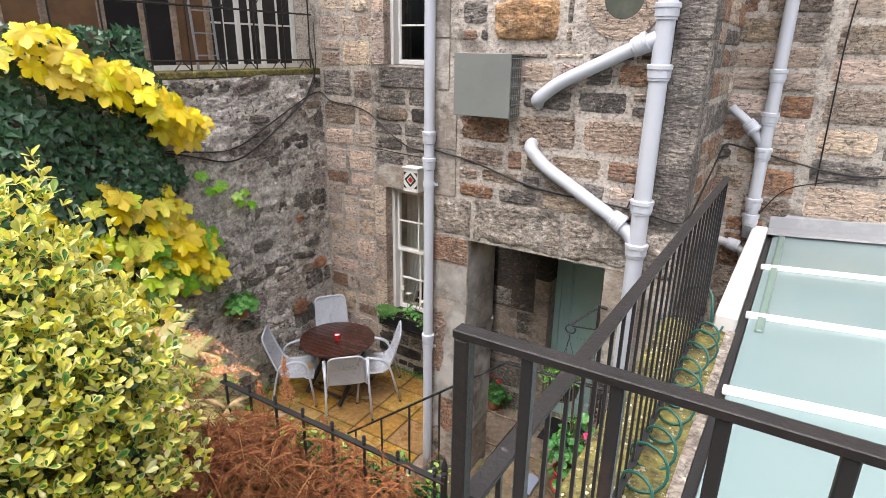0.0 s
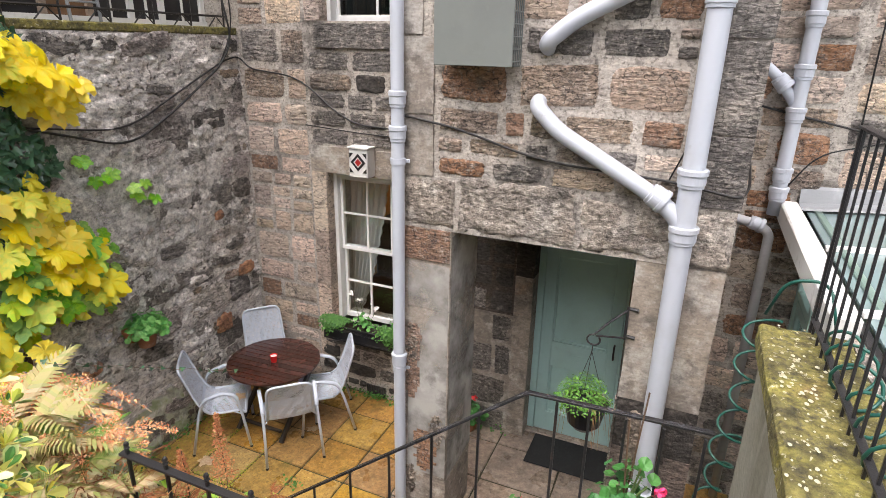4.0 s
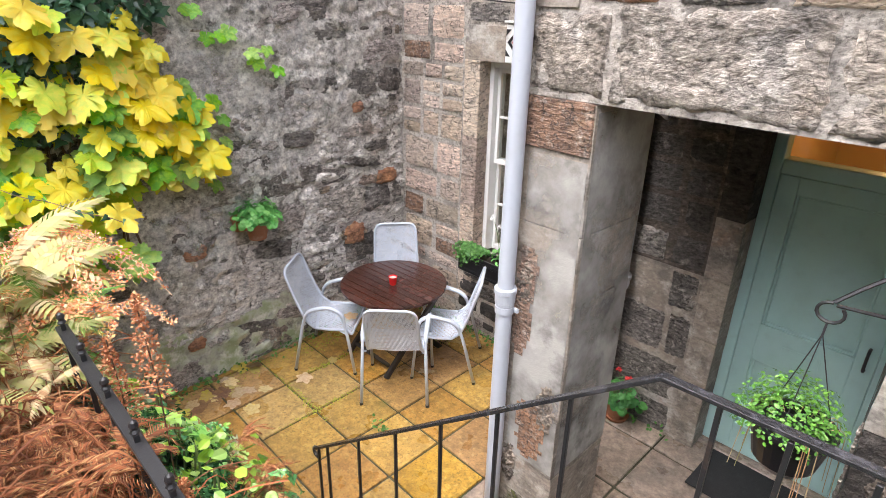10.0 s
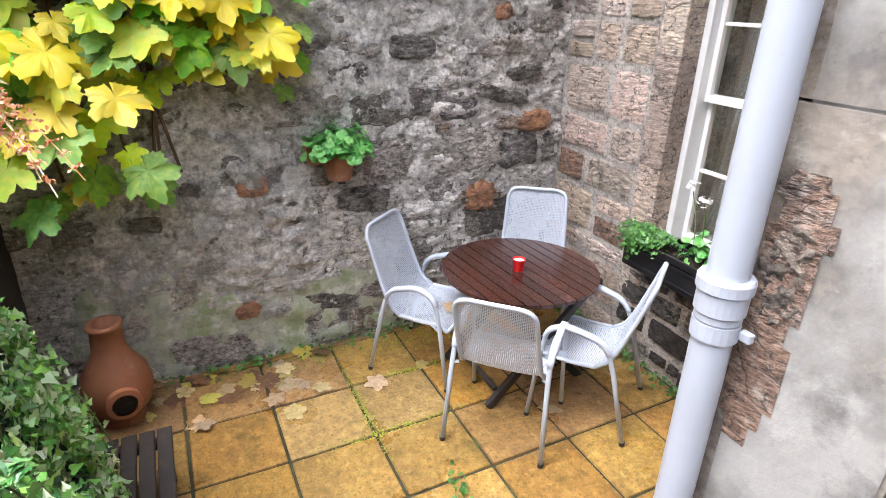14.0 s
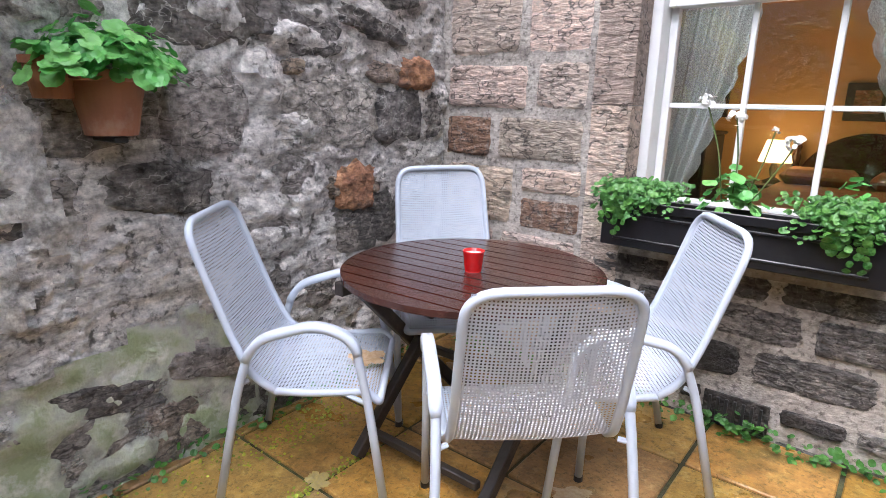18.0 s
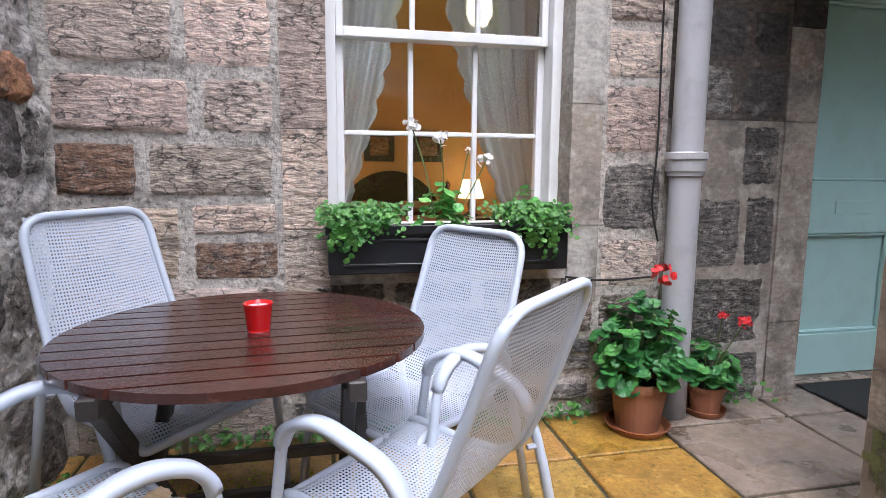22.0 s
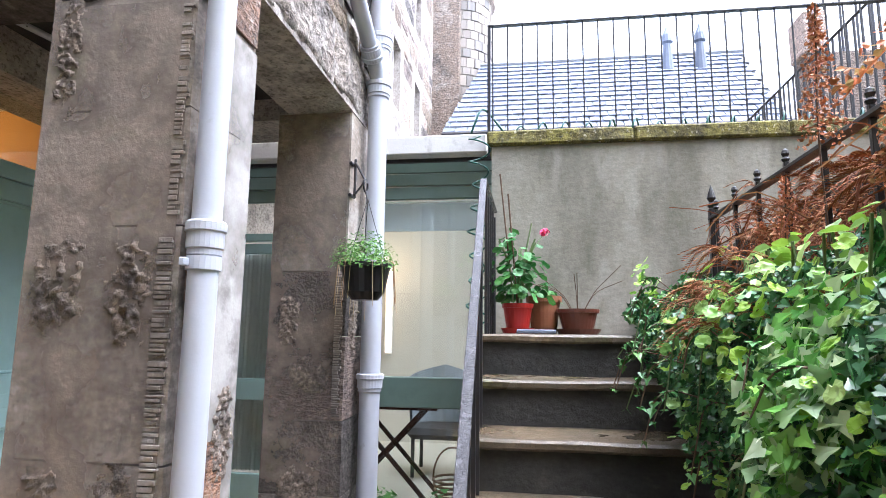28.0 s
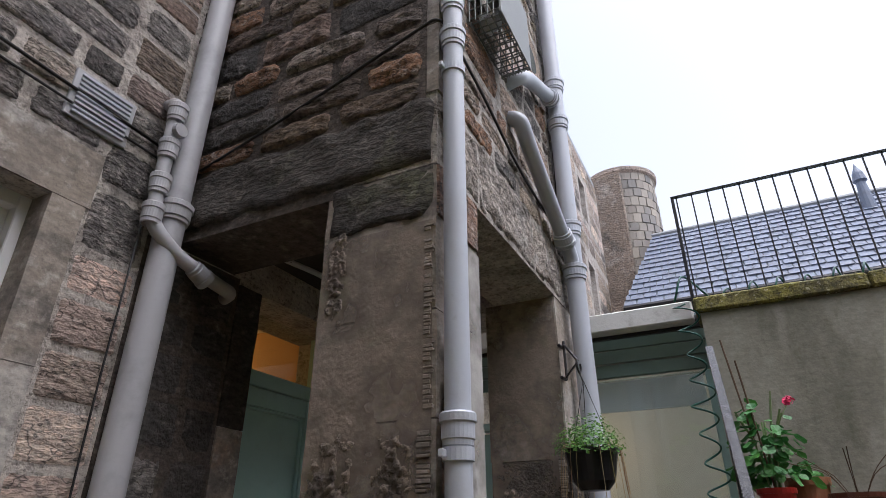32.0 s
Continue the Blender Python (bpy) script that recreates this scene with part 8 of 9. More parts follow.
# ---- coral flower spray ----
def spray(at, n, length, seed, label, lean=(1.0, 0.25), wide=0.8, droop=0.75):
    """Arching branches with herringbone side twigs of tiny bead-like leaves."""
    e = base("flowering_spray", at, label, "shrub", "coral sprays")
    r2 = random.Random(seed)
    ms, bm = [], bmesh.new()
    for _ in range(n):
        a = math.atan2(lean[1], lean[0]) + r2.gauss(0, wide)
        d = Vector((math.cos(a), math.sin(a), 0))
        sd = Vector((-d.y, d.x, 0))
        ln = length * r2.uniform(0.5, 1.1)
        b0 = Vector((r2.gauss(0, 0.10), r2.gauss(0, 0.08), r2.uniform(-0.06, 0.10)))

        def at_(t):
            return b0 + d * ln * t + Vector((0, 0, ln * (0.35 * t - droop * t * t)))

        add_tube(bm, [at_(k / 7) for k in range(8)], 0.0016, 3, False)
        for k in range(13):
            t = 0.12 + 0.88 * k / 13
            p = at_(t)
            for side in (-1, 1):
                tw = (sd * side * 0.9 + d * 0.7 + Vector((0, 0, r2.uniform(-0.3, 0.15)))).normalized()
                sl = (0.07 * (1 - t) + 0.02) * r2.uniform(0.7, 1.2)
                add_tube(bm, [p, p + tw * sl], 0.0009, 3, False)
                for i in range(5):
                    s = r2.uniform(0.011, 0.018)
                    ms.append(Matrix.Translation(p + tw * sl * (i + 0.5) / 5) @ rot(r2, 180, 120) @ Matrix.Diagonal((s, s, s, 1)))
    part("twig_mass", bm, LG["spray"], e)["kind"] = "stuff"
    leaf_cloud("blossom", OVAL, ms, LG["spray"], e)


def rust_spike(at, h, seed):
    """A dry upright seed head."""
    e = base("seed_spike", at, "dry rust-red seed spike standing by the fence", "plant", "rust seed spikes")
    r2 = random.Random(seed)
    part("stem", tube(bend([(0, 0, -0.5), (0.01, 0.01, 0), (0.02 * r2.uniform(-1, 1), 0, h)], 3, 0.1), 0.0025, 4), M["twig"], e)
    ms = []
    for k in range(700):
        t = r2.random()
        a, rr = r2.uniform(0, 6.28), (0.065 * (1 - t) + 0.006) * math.sqrt(r2.random())
        s = r2.uniform(0.008, 0.015)
        ms.append(Matrix.Translation((rr * math.cos(a), rr * math.sin(a), h * t - 0.3 * rr)) @ rot(r2, 180, 180) @ Matrix.Diagonal((s, s, s, 1)))
    leaf_cloud("seed_mass", OVAL, ms, LG["rust"], e)


LG["rust"] = island_leaf_mat("rust_seed", ((0.50, 0.18, 0.08), (0.60, 0.27, 0.12), (0.40, 0.13, 0.06), (0.56, 0.34, 0.17)), 0.7)
spray((-4.28, 2.38, 1.90), 26, 0.60, 81, "arching spray of tiny coral and cream flowers", (1.0, 0.16), 0.34, 0.7)
spray((-3.62, 2.30, 1.86), 14, 0.26, 84, "small coral flower spray against the fence", (1.0, 0.1), 0.5)
spray((-1.95, 1.55, 1.42), 36, 0.26, 82, "low cushion of pale coral flowers", (0.3, 1.0), 1.4, 0.9)
rust_spike((-2.76, 2.39, 1.86), 0.36, 85)
rust_spike((-2.95, 2.32, 1.72), 0.28, 86)
rust_spike((-2.30, 2.30, 1.62), 0.26, 87)
rust_spike((-1.98, 2.26, 1.55), 0.24, 88)


# ---- potted plants ----
def bushy(parent, o, r, h, n, size, material, seed, template=ROUND, name="leaves", flat=0.6):
    r2 = random.Random(seed)
    ms = []
    for _ in range(n):
        d = Vector((r2.gauss(0, 1), r2.gauss(0, 1), abs(r2.gauss(0, 0.9)))).normalized()
        p = Vector(o) + Vector((d.x * r, d.y * r, d.z * h)) * r2.uniform(0.5, 1.05)
        up = (d * 0.7 + Vector((0, 0, flat))).normalized()
        q = Vector((0, 0, 1)).rotation_difference(up).to_matrix().to_4x4()
        s = r2.uniform(*size)
        ms.append(Matrix.Translation(p) @ q @ rot(r2, 180, 28) @ Matrix.Diagonal((s, s, s, 1)))
    return leaf_cloud(name, template, ms, material, parent)


def stems(parent, o, r, h, n, seed, rad=0.004):
    r2 = random.Random(seed)
    for _ in range(n):
        a = r2.uniform(0, 6.28)
        part("stem", tube(bend([Vector(o) + Vector((0.02 * math.cos(a), 0.02 * math.sin(a), 0)), Vector(o) + Vector((r * 0.3 * math.cos(a), r * 0.3 * math.sin(a), h * 0.5)), Vector(o) + Vector((r * 0.7 * math.cos(a), r * 0.7 * math.sin(a), h * r2.uniform(0.7, 1.0)))], 3, 0.05), rad, 5), M["stem"], parent)


def flower_head(parent, at, r, material, seed, n=26, stalk=None, name="flower_head"):
    r2 = random.Random(seed)
    ms = []
    for _ in range(n):
        d = Vector((r2.gauss(0, 1), r2.gauss(0, 1), r2.gauss(0, 1) * 0.8 + 0.4)).normalized()
        q = Vector((0, 0, 1)).rotation_difference(d).to_matrix().to_4x4()
        s = r * r2.uniform(0.5, 0.8)
        ms.append(Matrix.Translation(Vector(at) + d * r * 0.75) @ q @ rot(r2, 180, 25) @ Matrix.Diagonal((s, s, s, 1)))
    leaf_cloud(name, ROUND, ms, material, parent, kind="")
    if stalk:
        part("flower_stalk", tube(bend([stalk, (Vector(stalk) + Vector(at)) / 2 + Vector((0.012, 0.006, 0.01)), at], 3, 0.05), 0.003, 5), M["stem"], parent)


gp, z = pot("geranium_pot", (-3.05, 5.44, floor_z(5.44)), 0.125, 0.22, M["terracotta"], "red geranium in a terracotta pot on a saucer", True)
bushy(gp, (0, 0, z + 0.04), 0.19, 0.36, 230, (0.045, 0.085), LG["geranium"], 1, LOBED)
stems(gp, (0, 0, z), 0.18, 0.34, 9, 2, 0.006)
flower_head(gp, (0.03, -0.08, z + 0.50), 0.046, LG["red"], 3, stalk=(0.02, -0.02, z + 0.2))
gp2, z = pot("geranium_pot", (-2.66, 5.52, floor_z(5.52)), 0.085, 0.13, M["terracotta"], "small red geranium in a terracotta pot", True)
bushy(gp2, (0, 0, z + 0.03), 0.15, 0.20, 80, (0.045, 0.075), LG["geranium"], 4, LOBED)
stems(gp2, (0, 0, z), 0.12, 0.2, 6, 5, 0.005)
flower_head(gp2, (0.10, -0.10, z + 0.33), 0.032, LG["red"], 6, stalk=(0.02, -0.02, z + 0.1))
flower_head(gp2, (0.0, -0.08, z + 0.36), 0.022, LG["red"], 7, stalk=(0.0, -0.02, z + 0.1))
mp, z = pot("rose_pot", (-1.78, 4.29, 0.042), 0.082, 0.18, M["terracotta"], "small leafy rose in a red-brown plastic pot", True)
bushy(mp, (0, 0, z + 0.03), 0.10, 0.34, 110, (0.03, 0.055), LG["geranium"], 8, OVAL)
stems(mp, (0, 0, z), 0.06, 0.36, 5, 9)
flower_head(mp, (0.04, -0.02, z + 0.34), 0.014, LG["red"], 10, 14)
bp_, z = pot("plant_pot", (-0.50, 3.70, 0), 0.10, 0.22, M["terracotta_dark"], "leafy plant in a brown glazed pot", True)
bushy(bp_, (0, 0, z + 0.02), 0.14, 0.18, 70, (0.035, 0.06), LG["geranium"], 11, IVY)
bp2, z = pot("plant_pot", (-0.55, 4.08, floor_z(4.08)), 0.10, 0.26, M["black_plastic"], "trailing plant in a black plastic pot")
bushy(bp2, (0, 0, z), 0.16, 0.16, 70, (0.04, 0.06), LG["trail"], 12, IVY)
rp, z = pot("geranium_pot", (-0.98, 3.20, LAND + 0.006), 0.085, 0.155, M["red_pot"], "leggy pink geranium in a red plastic pot", True)
bushy(rp, (0, 0, z + 0.05), 0.17, 0.42, 120, (0.04, 0.075), LG["geranium"], 14)
stems(rp, (0, 0, z), 0.15, 0.5, 8, 15, 0.005)
flower_head(rp, (0.16, -0.16, z + 0.46), 0.032, LG["pink"], 16, stalk=(0.02, -0.02, z + 0.2))
for a, b in (((0, 0.02), (0.05, 0.10, 0.80)), ((0.02, 0), (-0.02, 0.05, 0.66))):
    bar(rp, (a[0], a[1], z), (b[0], b[1], z + b[2]), 0.005, M["twig"], "cane")
rp2, z = pot("terracotta_pot", (-0.80, 3.05, LAND + 0.006), 0.10, 0.22, M["terracotta"], "terracotta pot behind the geranium")
bushy(rp2, (0, 0, z), 0.10, 0.12, 30, (0.03, 0.06), LG["geranium"], 17)
rp3, z = pot("bowl_pot", (-0.88, 2.86, LAND + 0.006), 0.115, 0.13, M["terracotta_dark"], "brown glazed bowl with bare stems", True)
r2 = random.Random(18)
for k in range(7):
    a = r2.uniform(0, 6.28)
    part("stem", tube(bend([(0.03 * math.cos(a), 0.03 * math.sin(a), z), (0.08 * math.cos(a), 0.10 * math.sin(a), z + 0.12), (0.22 * math.cos(a), 0.26 * math.sin(a), z + r2.uniform(0.12, 0.30))], 3, 0.06), 0.0022, 5), M["twig"], rp3)
sl_ = base("slate_tile", (-1.22, 3.10, LAND + 0.006), "broken piece of slate on the landing", "slate")
part("slab", box((-0.07, -0.10, 0), (0.07, 0.10, 0.02), 0.004), M["slate"], sl_)

# wall pot
wq = base("wall_pot", (WX + 0.02, 3.96, 1.20), "terracotta wall pot with bright green leaves on the rubble wall", "pot")
bm = lathe([(0, 0), (0.07, 0), (0.10, 0.15), (0.115, 0.155), (0.115, 0.18), (0.10, 0.18), (0.09, 0.14), (0, 0.14)], 24, (0.10, 0, 0))
part("pot_body", bm, M["terracotta"], wq)
part("bracket", box((0.0, -0.02, -0.02), (0.16, 0.02, -0.002), 0.003), M["iron"], wq)
bushy(wq, (0.11, 0, 0.17), 0.20, 0.16, 330, (0.036, 0.066), LG["wallpot"], 19, LOBED)
part("nursery_pot", lathe([(0, 0), (0.05, 0), (0.065, 0.09), (0.072, 0.09), (0.072, 0.11), (0.06, 0.11), (0, 0.08)], 18, (0.08, -0.13, 0.10)), M["terracotta"], wq)

# window box
wb = base("window_box", (-3.88, NY - 0.085, 0.775), "black window box with trailing greenery and white geraniums", "planter")
part("front_board", box((-0.475, -0.105, 0.0), (0.475, -0.08, 0.175), 0.004), M["black_plastic"], wb)
part("back_board", box((-0.475, 0.060, 0.0), (0.475, 0.080, 0.175), 0.004), M["black_plastic"], wb)
for s in (-1, 1):
    part("end_board", box((s * 0.4625 - 0.0125, -0.079, 0.0), (s * 0.4625 + 0.0125, 0.059, 0.175), 0.003), M["black_plastic"], wb)
part("base_board", box((-0.45, -0.079, 0.0), (0.45, 0.059, 0.02)), M["black_plastic"], wb)
part("lip", box((-0.485, -0.118, 0.15), (0.485, -0.106, 0.185), 0.003), M["black_plastic"], wb)
for zz in (0.028, 0.122):
    part("moulding", box((-0.42, -0.113, zz), (0.42, -0.1055, zz + 0.012), 0.003), M["black_plastic"], wb)
part("soil", box((-0.449, -0.078, 0.05), (0.449, 0.058, 0.15)), M["soil"], wb)
for s, c in ((-1, -0.35), (1, 0.34)):
    r2 = random.Random(90 + s)
    ms = []
    for _ in range(900):
        x = max(-0.50, min(0.49, c + r2.gauss(0, 0.075)))
        t = r2.random()
        drop = 0.10 * max(0, t - 0.62) / 0.38 * r2.random() ** 2
        p = Vector((x, 0.03 - 0.17 * t + r2.uniform(-0.015, 0.015), 0.185 + 0.085 * math.sin(min(1, t * 1.25) * 2.4) * r2.uniform(0.3, 1.0) - drop))
        q = Vector((0, 0, 1)).rotation_difference(Vector((r2.uniform(-0.3, 0.3), -0.3 - 0.5 * t, 0.8)).normalized()).to_matrix().to_4x4()
        sz = r2.uniform(0.014, 0.028)
        ms.append(Matrix.Translation(p) @ q @ rot(r2, 180, 30) @ Matrix.Diagonal((sz, sz, sz, 1)))
    for _ in range(9):
        x, z0 = c + r2.uniform(-0.10, 0.10), 0.178
        for k in range(r2.randrange(3, 8)):
            sz = r2.uniform(0.022, 0.036)
            ms.append(Matrix.Translation((x + r2.uniform(-0.012, 0.012), -0.128 - 0.01 * r2.random(), z0 - 0.022 * k)) @ pose(0, 0, 0, 75, 0, 180) @ rot(r2, 40, 30) @ Matrix.Diagonal((sz, sz, sz, 1)))
    leaf_cloud("trailing_plant", ROUND, ms, LG["trail"], wb)
gi = base("white_geranium", (-3.90, NY - 0.10, 0.924), "white flowering geranium in the window box", "plant", "white geraniums")
bushy(gi, (0.0, 0.02, 0.03), 0.10, 0.15, 56, (0.035, 0.06), LG["wallpot"], 22)
for k, (x, y, zz) in enumerate(((-0.13, 0.0, 0.41), (-0.02, -0.02, 0.36), (0.17, 0.0, 0.28), (0.10, 0.01, 0.32))):
    flower_head(gi, (x, y, zz), 0.036 if k < 3 else 0.014, LG["white"], 23 + k, 16, stalk=(x * 0.3, 0, 0.06))
gi2 = base("white_geranium", (-3.53, NY - 0.10, 0.924), "green geranium leaves in the window box", "plant", "white geraniums")
bushy(gi2, (0.0, 0.02, 0.03), 0.08, 0.16, 36, (0.035, 0.06), LG["wallpot"], 29)

# hanging basket and bracket
hb = base("hanging_basket", (-1.305, 4.00, 1.56), "black hanging pot with feathery lime-green plant", "hanging basket")
part("pot_body", lathe([(0, -0.03), (0.07, -0.03), (0.105, 0.01), (0.132, 0.14), (0.142, 0.145), (0.142, 0.162), (0.125, 0.162), (0.115, 0.12), (0, 0.12)], 26), M["black_plastic"], hb)
bushy(hb, (-0.02, 0, 0.14), 0.18, 0.20, 1500, (0.010, 0.021), LG["basket"], 24, OVAL)
r2 = random.Random(25)
bmg = bmesh.new()
for _ in range(16):
    a = r2.uniform(0, 6.28)
    d = Vector((math.cos(a), math.sin(a), 0))
    add_tube(bmg, bend([d * 0.07 + Vector((0, 0, 0.15)), d * 0.15 + Vector((0, 0, 0.20)), d * 0.17 + Vector((0, 0, -0.02 - 0.12 * r2.random()))], 3, 0.05), 0.0016, 3, False)
part("dry_grass", bmg, LG["bracken_pale"], hb)["kind"] = "stuff"
for k in range(3):
    a = 2.1 * k + 0.4
    bar(hb, (0.115 * math.cos(a), 0.115 * math.sin(a), 0.155), (0, 0, 0.52), 0.002, M["iron"], "chain")
bk = base("basket_bracket", (-1.135, SY - 0.03, 2.24), "black wrought iron basket bracket on the pier", "bracket")
part("wall_bar", tube([(0.0, 0, -0.10), (0.0, 0, 0.12)], 0.008, 6), M["iron"], bk)
for zz in (-0.09, 0.10):
    part("peg", tube([(0.0, 0.03, zz), (0.06, 0.02, zz)], 0.011, 6), M["iron"], bk)
part("arm", tube(bend([(0.0, 0, 0.10), (-0.10, -0.06, 0.02), (-0.17, -0.11, -0.05)], 4, 0.05), 0.007, 6), M["iron"], bk)
part("stay", tube([(0.0, 0, -0.09), (-0.16, -0.105, -0.06)], 0.006, 6), M["iron"], bk)
part("hook", tube([(-0.17 - 0.04 * math.sin(a), -0.115, -0.085 + 0.035 * math.cos(a)) for a in [0.45 * k for k in range(13)]], 0.006, 6), M["iron"], bk)
part("hook_drop", tube([(-0.17, -0.115, -0.12), (-0.17, -0.13, -0.17)], 0.004, 5), M["iron"], bk)

# wicker basket inside the garden room
ba = base("wicker_basket", (0.22, 3.72, 0.05), "round wicker basket with a hoop handle", "basket")
for k in range(7):
    part("hoop", tube([((0.11 + 0.006 * k) * math.cos(a), (0.11 + 0.006 * k) * math.sin(a), 0.02 + 0.035 * k) for a in [6.2832 * j / 20 for j in range(21)]], 0.009, 6), M["timber"], ba)
part("handle", tube([(0, 0.145 * math.cos(a), 0.24 + 0.22 * math.sin(a)) for a in [math.pi * j / 14 for j in range(15)]], 0.008, 6), M["timber"], ba)

# fallen leaves
fl_me = [vine_leaf_mesh(leaf_mat("fallen_leaf_%s" % n_, c_, d_), 200 + i_) for i_, (n_, c_, d_) in enumerate((("yellow", (0.60, 0.50, 0.10), (0.5, 0.42, 0.15)), ("buff", (0.68, 0.54, 0.32), (0.54, 0.38, 0.18)), ("brown", (0.26, 0.15, 0.08), (0.18, 0.1, 0.06))))]
r2 = random.Random(95)
for k in range(44):
    near = k < 34
    x, y = (WX + 0.05 + abs(r2.gauss(0, 0.25)), r2.uniform(2.7, 3.75)) if near else (r2.uniform(-5.2, -3.6), r2.uniform(2.8, 5.3))
    ob = new("fallen_leaf", r2.choice(fl_me))
    s = r2.uniform(0.08, 0.17)
    ob.matrix_basis = pose(x, y, floor_z(y) + 0.012 + 0.008 * r2.random(), r2.uniform(-12, 12), r2.uniform(-12, 12), r2.uniform(0, 360)) @ Matrix.Diagonal((s, s, s * 0.5, 1))
    tagged(ob, "dry fallen vine leaf lying on the paving", "leaf", "fallen leaves")
lf = new("fallen_leaf", fl_me[1])
lf.matrix_basis = chair.matrix_basis @ pose(0.06, 0.08, 0.434, 0, 0, 40) @ Matrix.Diagonal((0.14, 0.14, 0.05, 1))
tagged(lf, "pale dry leaf lying on a chair seat", "leaf", "fallen leaves")


# weeds and moss at the foot of the walls
def weeds(rng):
    w = rng.random()
    if w < 0.45:
        p = Vector((rng.uniform(-5.2, -3.2), NY - 0.03 - abs(rng.gauss(0, 0.04)), rng.uniform(0.0, 0.07)))
    elif w < 0.8:
        p = Vector((WX + 0.03 + abs(rng.gauss(0, 0.05)), rng.uniform(2.6, 5.4), rng.uniform(0.0, 0.06)))
    else:
        p = Vector((rng.choice((-2.55, -2.35, -1.05, -3.8)), rng.choice((SY - 0.06, SY - 0.05, SY - 0.05, NY - 0.06)), rng.uniform(0.0, 0.1))) + Vector((rng.gauss(0, 0.05), -abs(rng.gauss(0, 0.03)), 0))
    p.z += floor_z(p.y)
    return p, (0, -0.3, 0.9)


we = base("wall_foot_weeds", (0, 0, 0), "small green weeds along the foot of the walls", "weeds")
leaf_cloud("weed_leaves", ROUND, surface_leaves(900, weeds, (0.012, 0.035), 45, 40), LG["trail"], we)

# a thin vine runner hanging across the sky
vr = base("vine_runner", (-2.58, 2.36, 2.51), "thin hanging vine runner with tiny leaves", "vine")
run = [Vector((-0.02 * k, -0.028 * k, 0.012 * k + 0.004 * math.sin(k * 1.7))) for k in range(20)]
part("stem", tube(run, 0.0012, 4), M["twig"], vr)
leaf_cloud("runner_leaves", IVY, [Matrix.Translation(p) @ rot(random.Random(k), 180, 90) @ Matrix.Diagonal((0.022, 0.022, 0.022, 1)) for k, p in enumerate(run)], LG["ivy"], vr, kind="")


# cushions of moss between the slabs along the wall
ms_ = base("floor_moss", (0, 0, 0), "bright yellow-green moss on the paving by the wall", "moss")
r2 = random.Random(131)
moss = []
for cx, cy, sx, sy, n_ in ((-4.62, 5.25, 0.16, 0.07, 500), (-5.15, 4.5, 0.06, 0.22, 400), (-5.2, 3.7, 0.05, 0.25, 300), (-4.82, 4.32, 0.02, 0.16, 250), (-4.35, 4.0, 0.015, 0.2, 200), (-4.6, 3.86, 0.2, 0.015, 250)):
    for _ in range(n_):
        x, y = cx + r2.gauss(0, sx), cy + r2.gauss(0, sy)
        if x < WX + 0.03 or y > NY - 0.03:
            continue
        s = r2.uniform(0.006, 0.014)
        moss.append(Matrix.Translation((x, y, floor_z(y) + 0.004)) @ rot(r2, 180, 40) @ Matrix.Diagonal((s, s, s, 1)))
leaf_cloud("moss_cushion", ROUND, moss, LG["moss"], ms_)

# ---- paving, piece by piece ----
FLAG_X, FLAG_Y, FLAG_E = -2.955, 3.855, -1.095
paving(floor, WX, 0.0 - 0.03, 2.27, NY, M["tile"], "paving_slab", skip=lambda x, y: (x > -3.32 and y < 3.39) or (FLAG_X < x < FLAG_E and y > FLAG_Y))
paving(floor, FLAG_X, FLAG_E, FLAG_Y, NY + 0.1, M["flag"], "flagstone", 0.66, 0.52, FLAG_X, FLAG_Y)

# ---- stonework, stone by stone ----
H = (0.15, 0.30)
lay_stones(wall_north, "y", NY, -1, WX + 0.02, WIN[0] - 0.175, 0, 5.4, (), heights=(0.16, 0.40), lengths=(0.22, 0.5), palette=((M["stone_pale"], 6), (M["stone"], 1.4), (M["stone_grey"], 0.3), (M["stone_red"], 0.6)), square=0.85, seed=61, breaks=(0.72, 2.53), gap=0.018, proud=(0.007, 0.020))
lay_stones(wall_north, "y", NY, -1, WIN[0] - 0.17, WIN[1] + 0.14, 0, 0.72, ((-3.93, -3.67, 0.08, 0.22),), heights=(0.10, 0.2), lengths=(0.15, 0.4), palette=((M["stone_grey"], 3), (M["stone_dark"], 1), (M["stone"], 1)), seed=16, gap=0.012, square=0.4)
lay_stones(wall_north, "y", NY, -1, WIN[1] + 0.145, BX0 - 0.15, 0, 2.4, (), heights=(0.2, 0.4), lengths=(0.24, 0.46), palette=((M["stone_pale"], 3), (M["stone_grey"], 1.6), (M["stone"], 1.5)), square=0.8, proud=(0.005, 0.013), seed=12, gap=0.012)
lay_stones(wall_north, "y", NY, -1, WIN[1] + 0.145, BX0 - 0.15, 2.4, 5.4, (), heights=(0.16, 0.34), lengths=(0.24, 0.46), palette=((M["stone_brown"], 3), (M["stone_grey"], 1.6), (M["stone"], 1.2)), square=0.6, proud=(0.006, 0.018), seed=52, gap=0.014)
lay_stones(wall_north, "y", NY, -1, BX0 - 0.15, DOOR[0] - 0.175, 0, 1.4, (), heights=(0.24, 0.40), lengths=(0.26, 0.5), palette=((M["ashlar"], 2.4), (M["stone_grey"], 2), (M["stone_dark"], 0.3)), seed=34, pool=(8, 16), gap=0.002, proud=(0.004, 0.011))
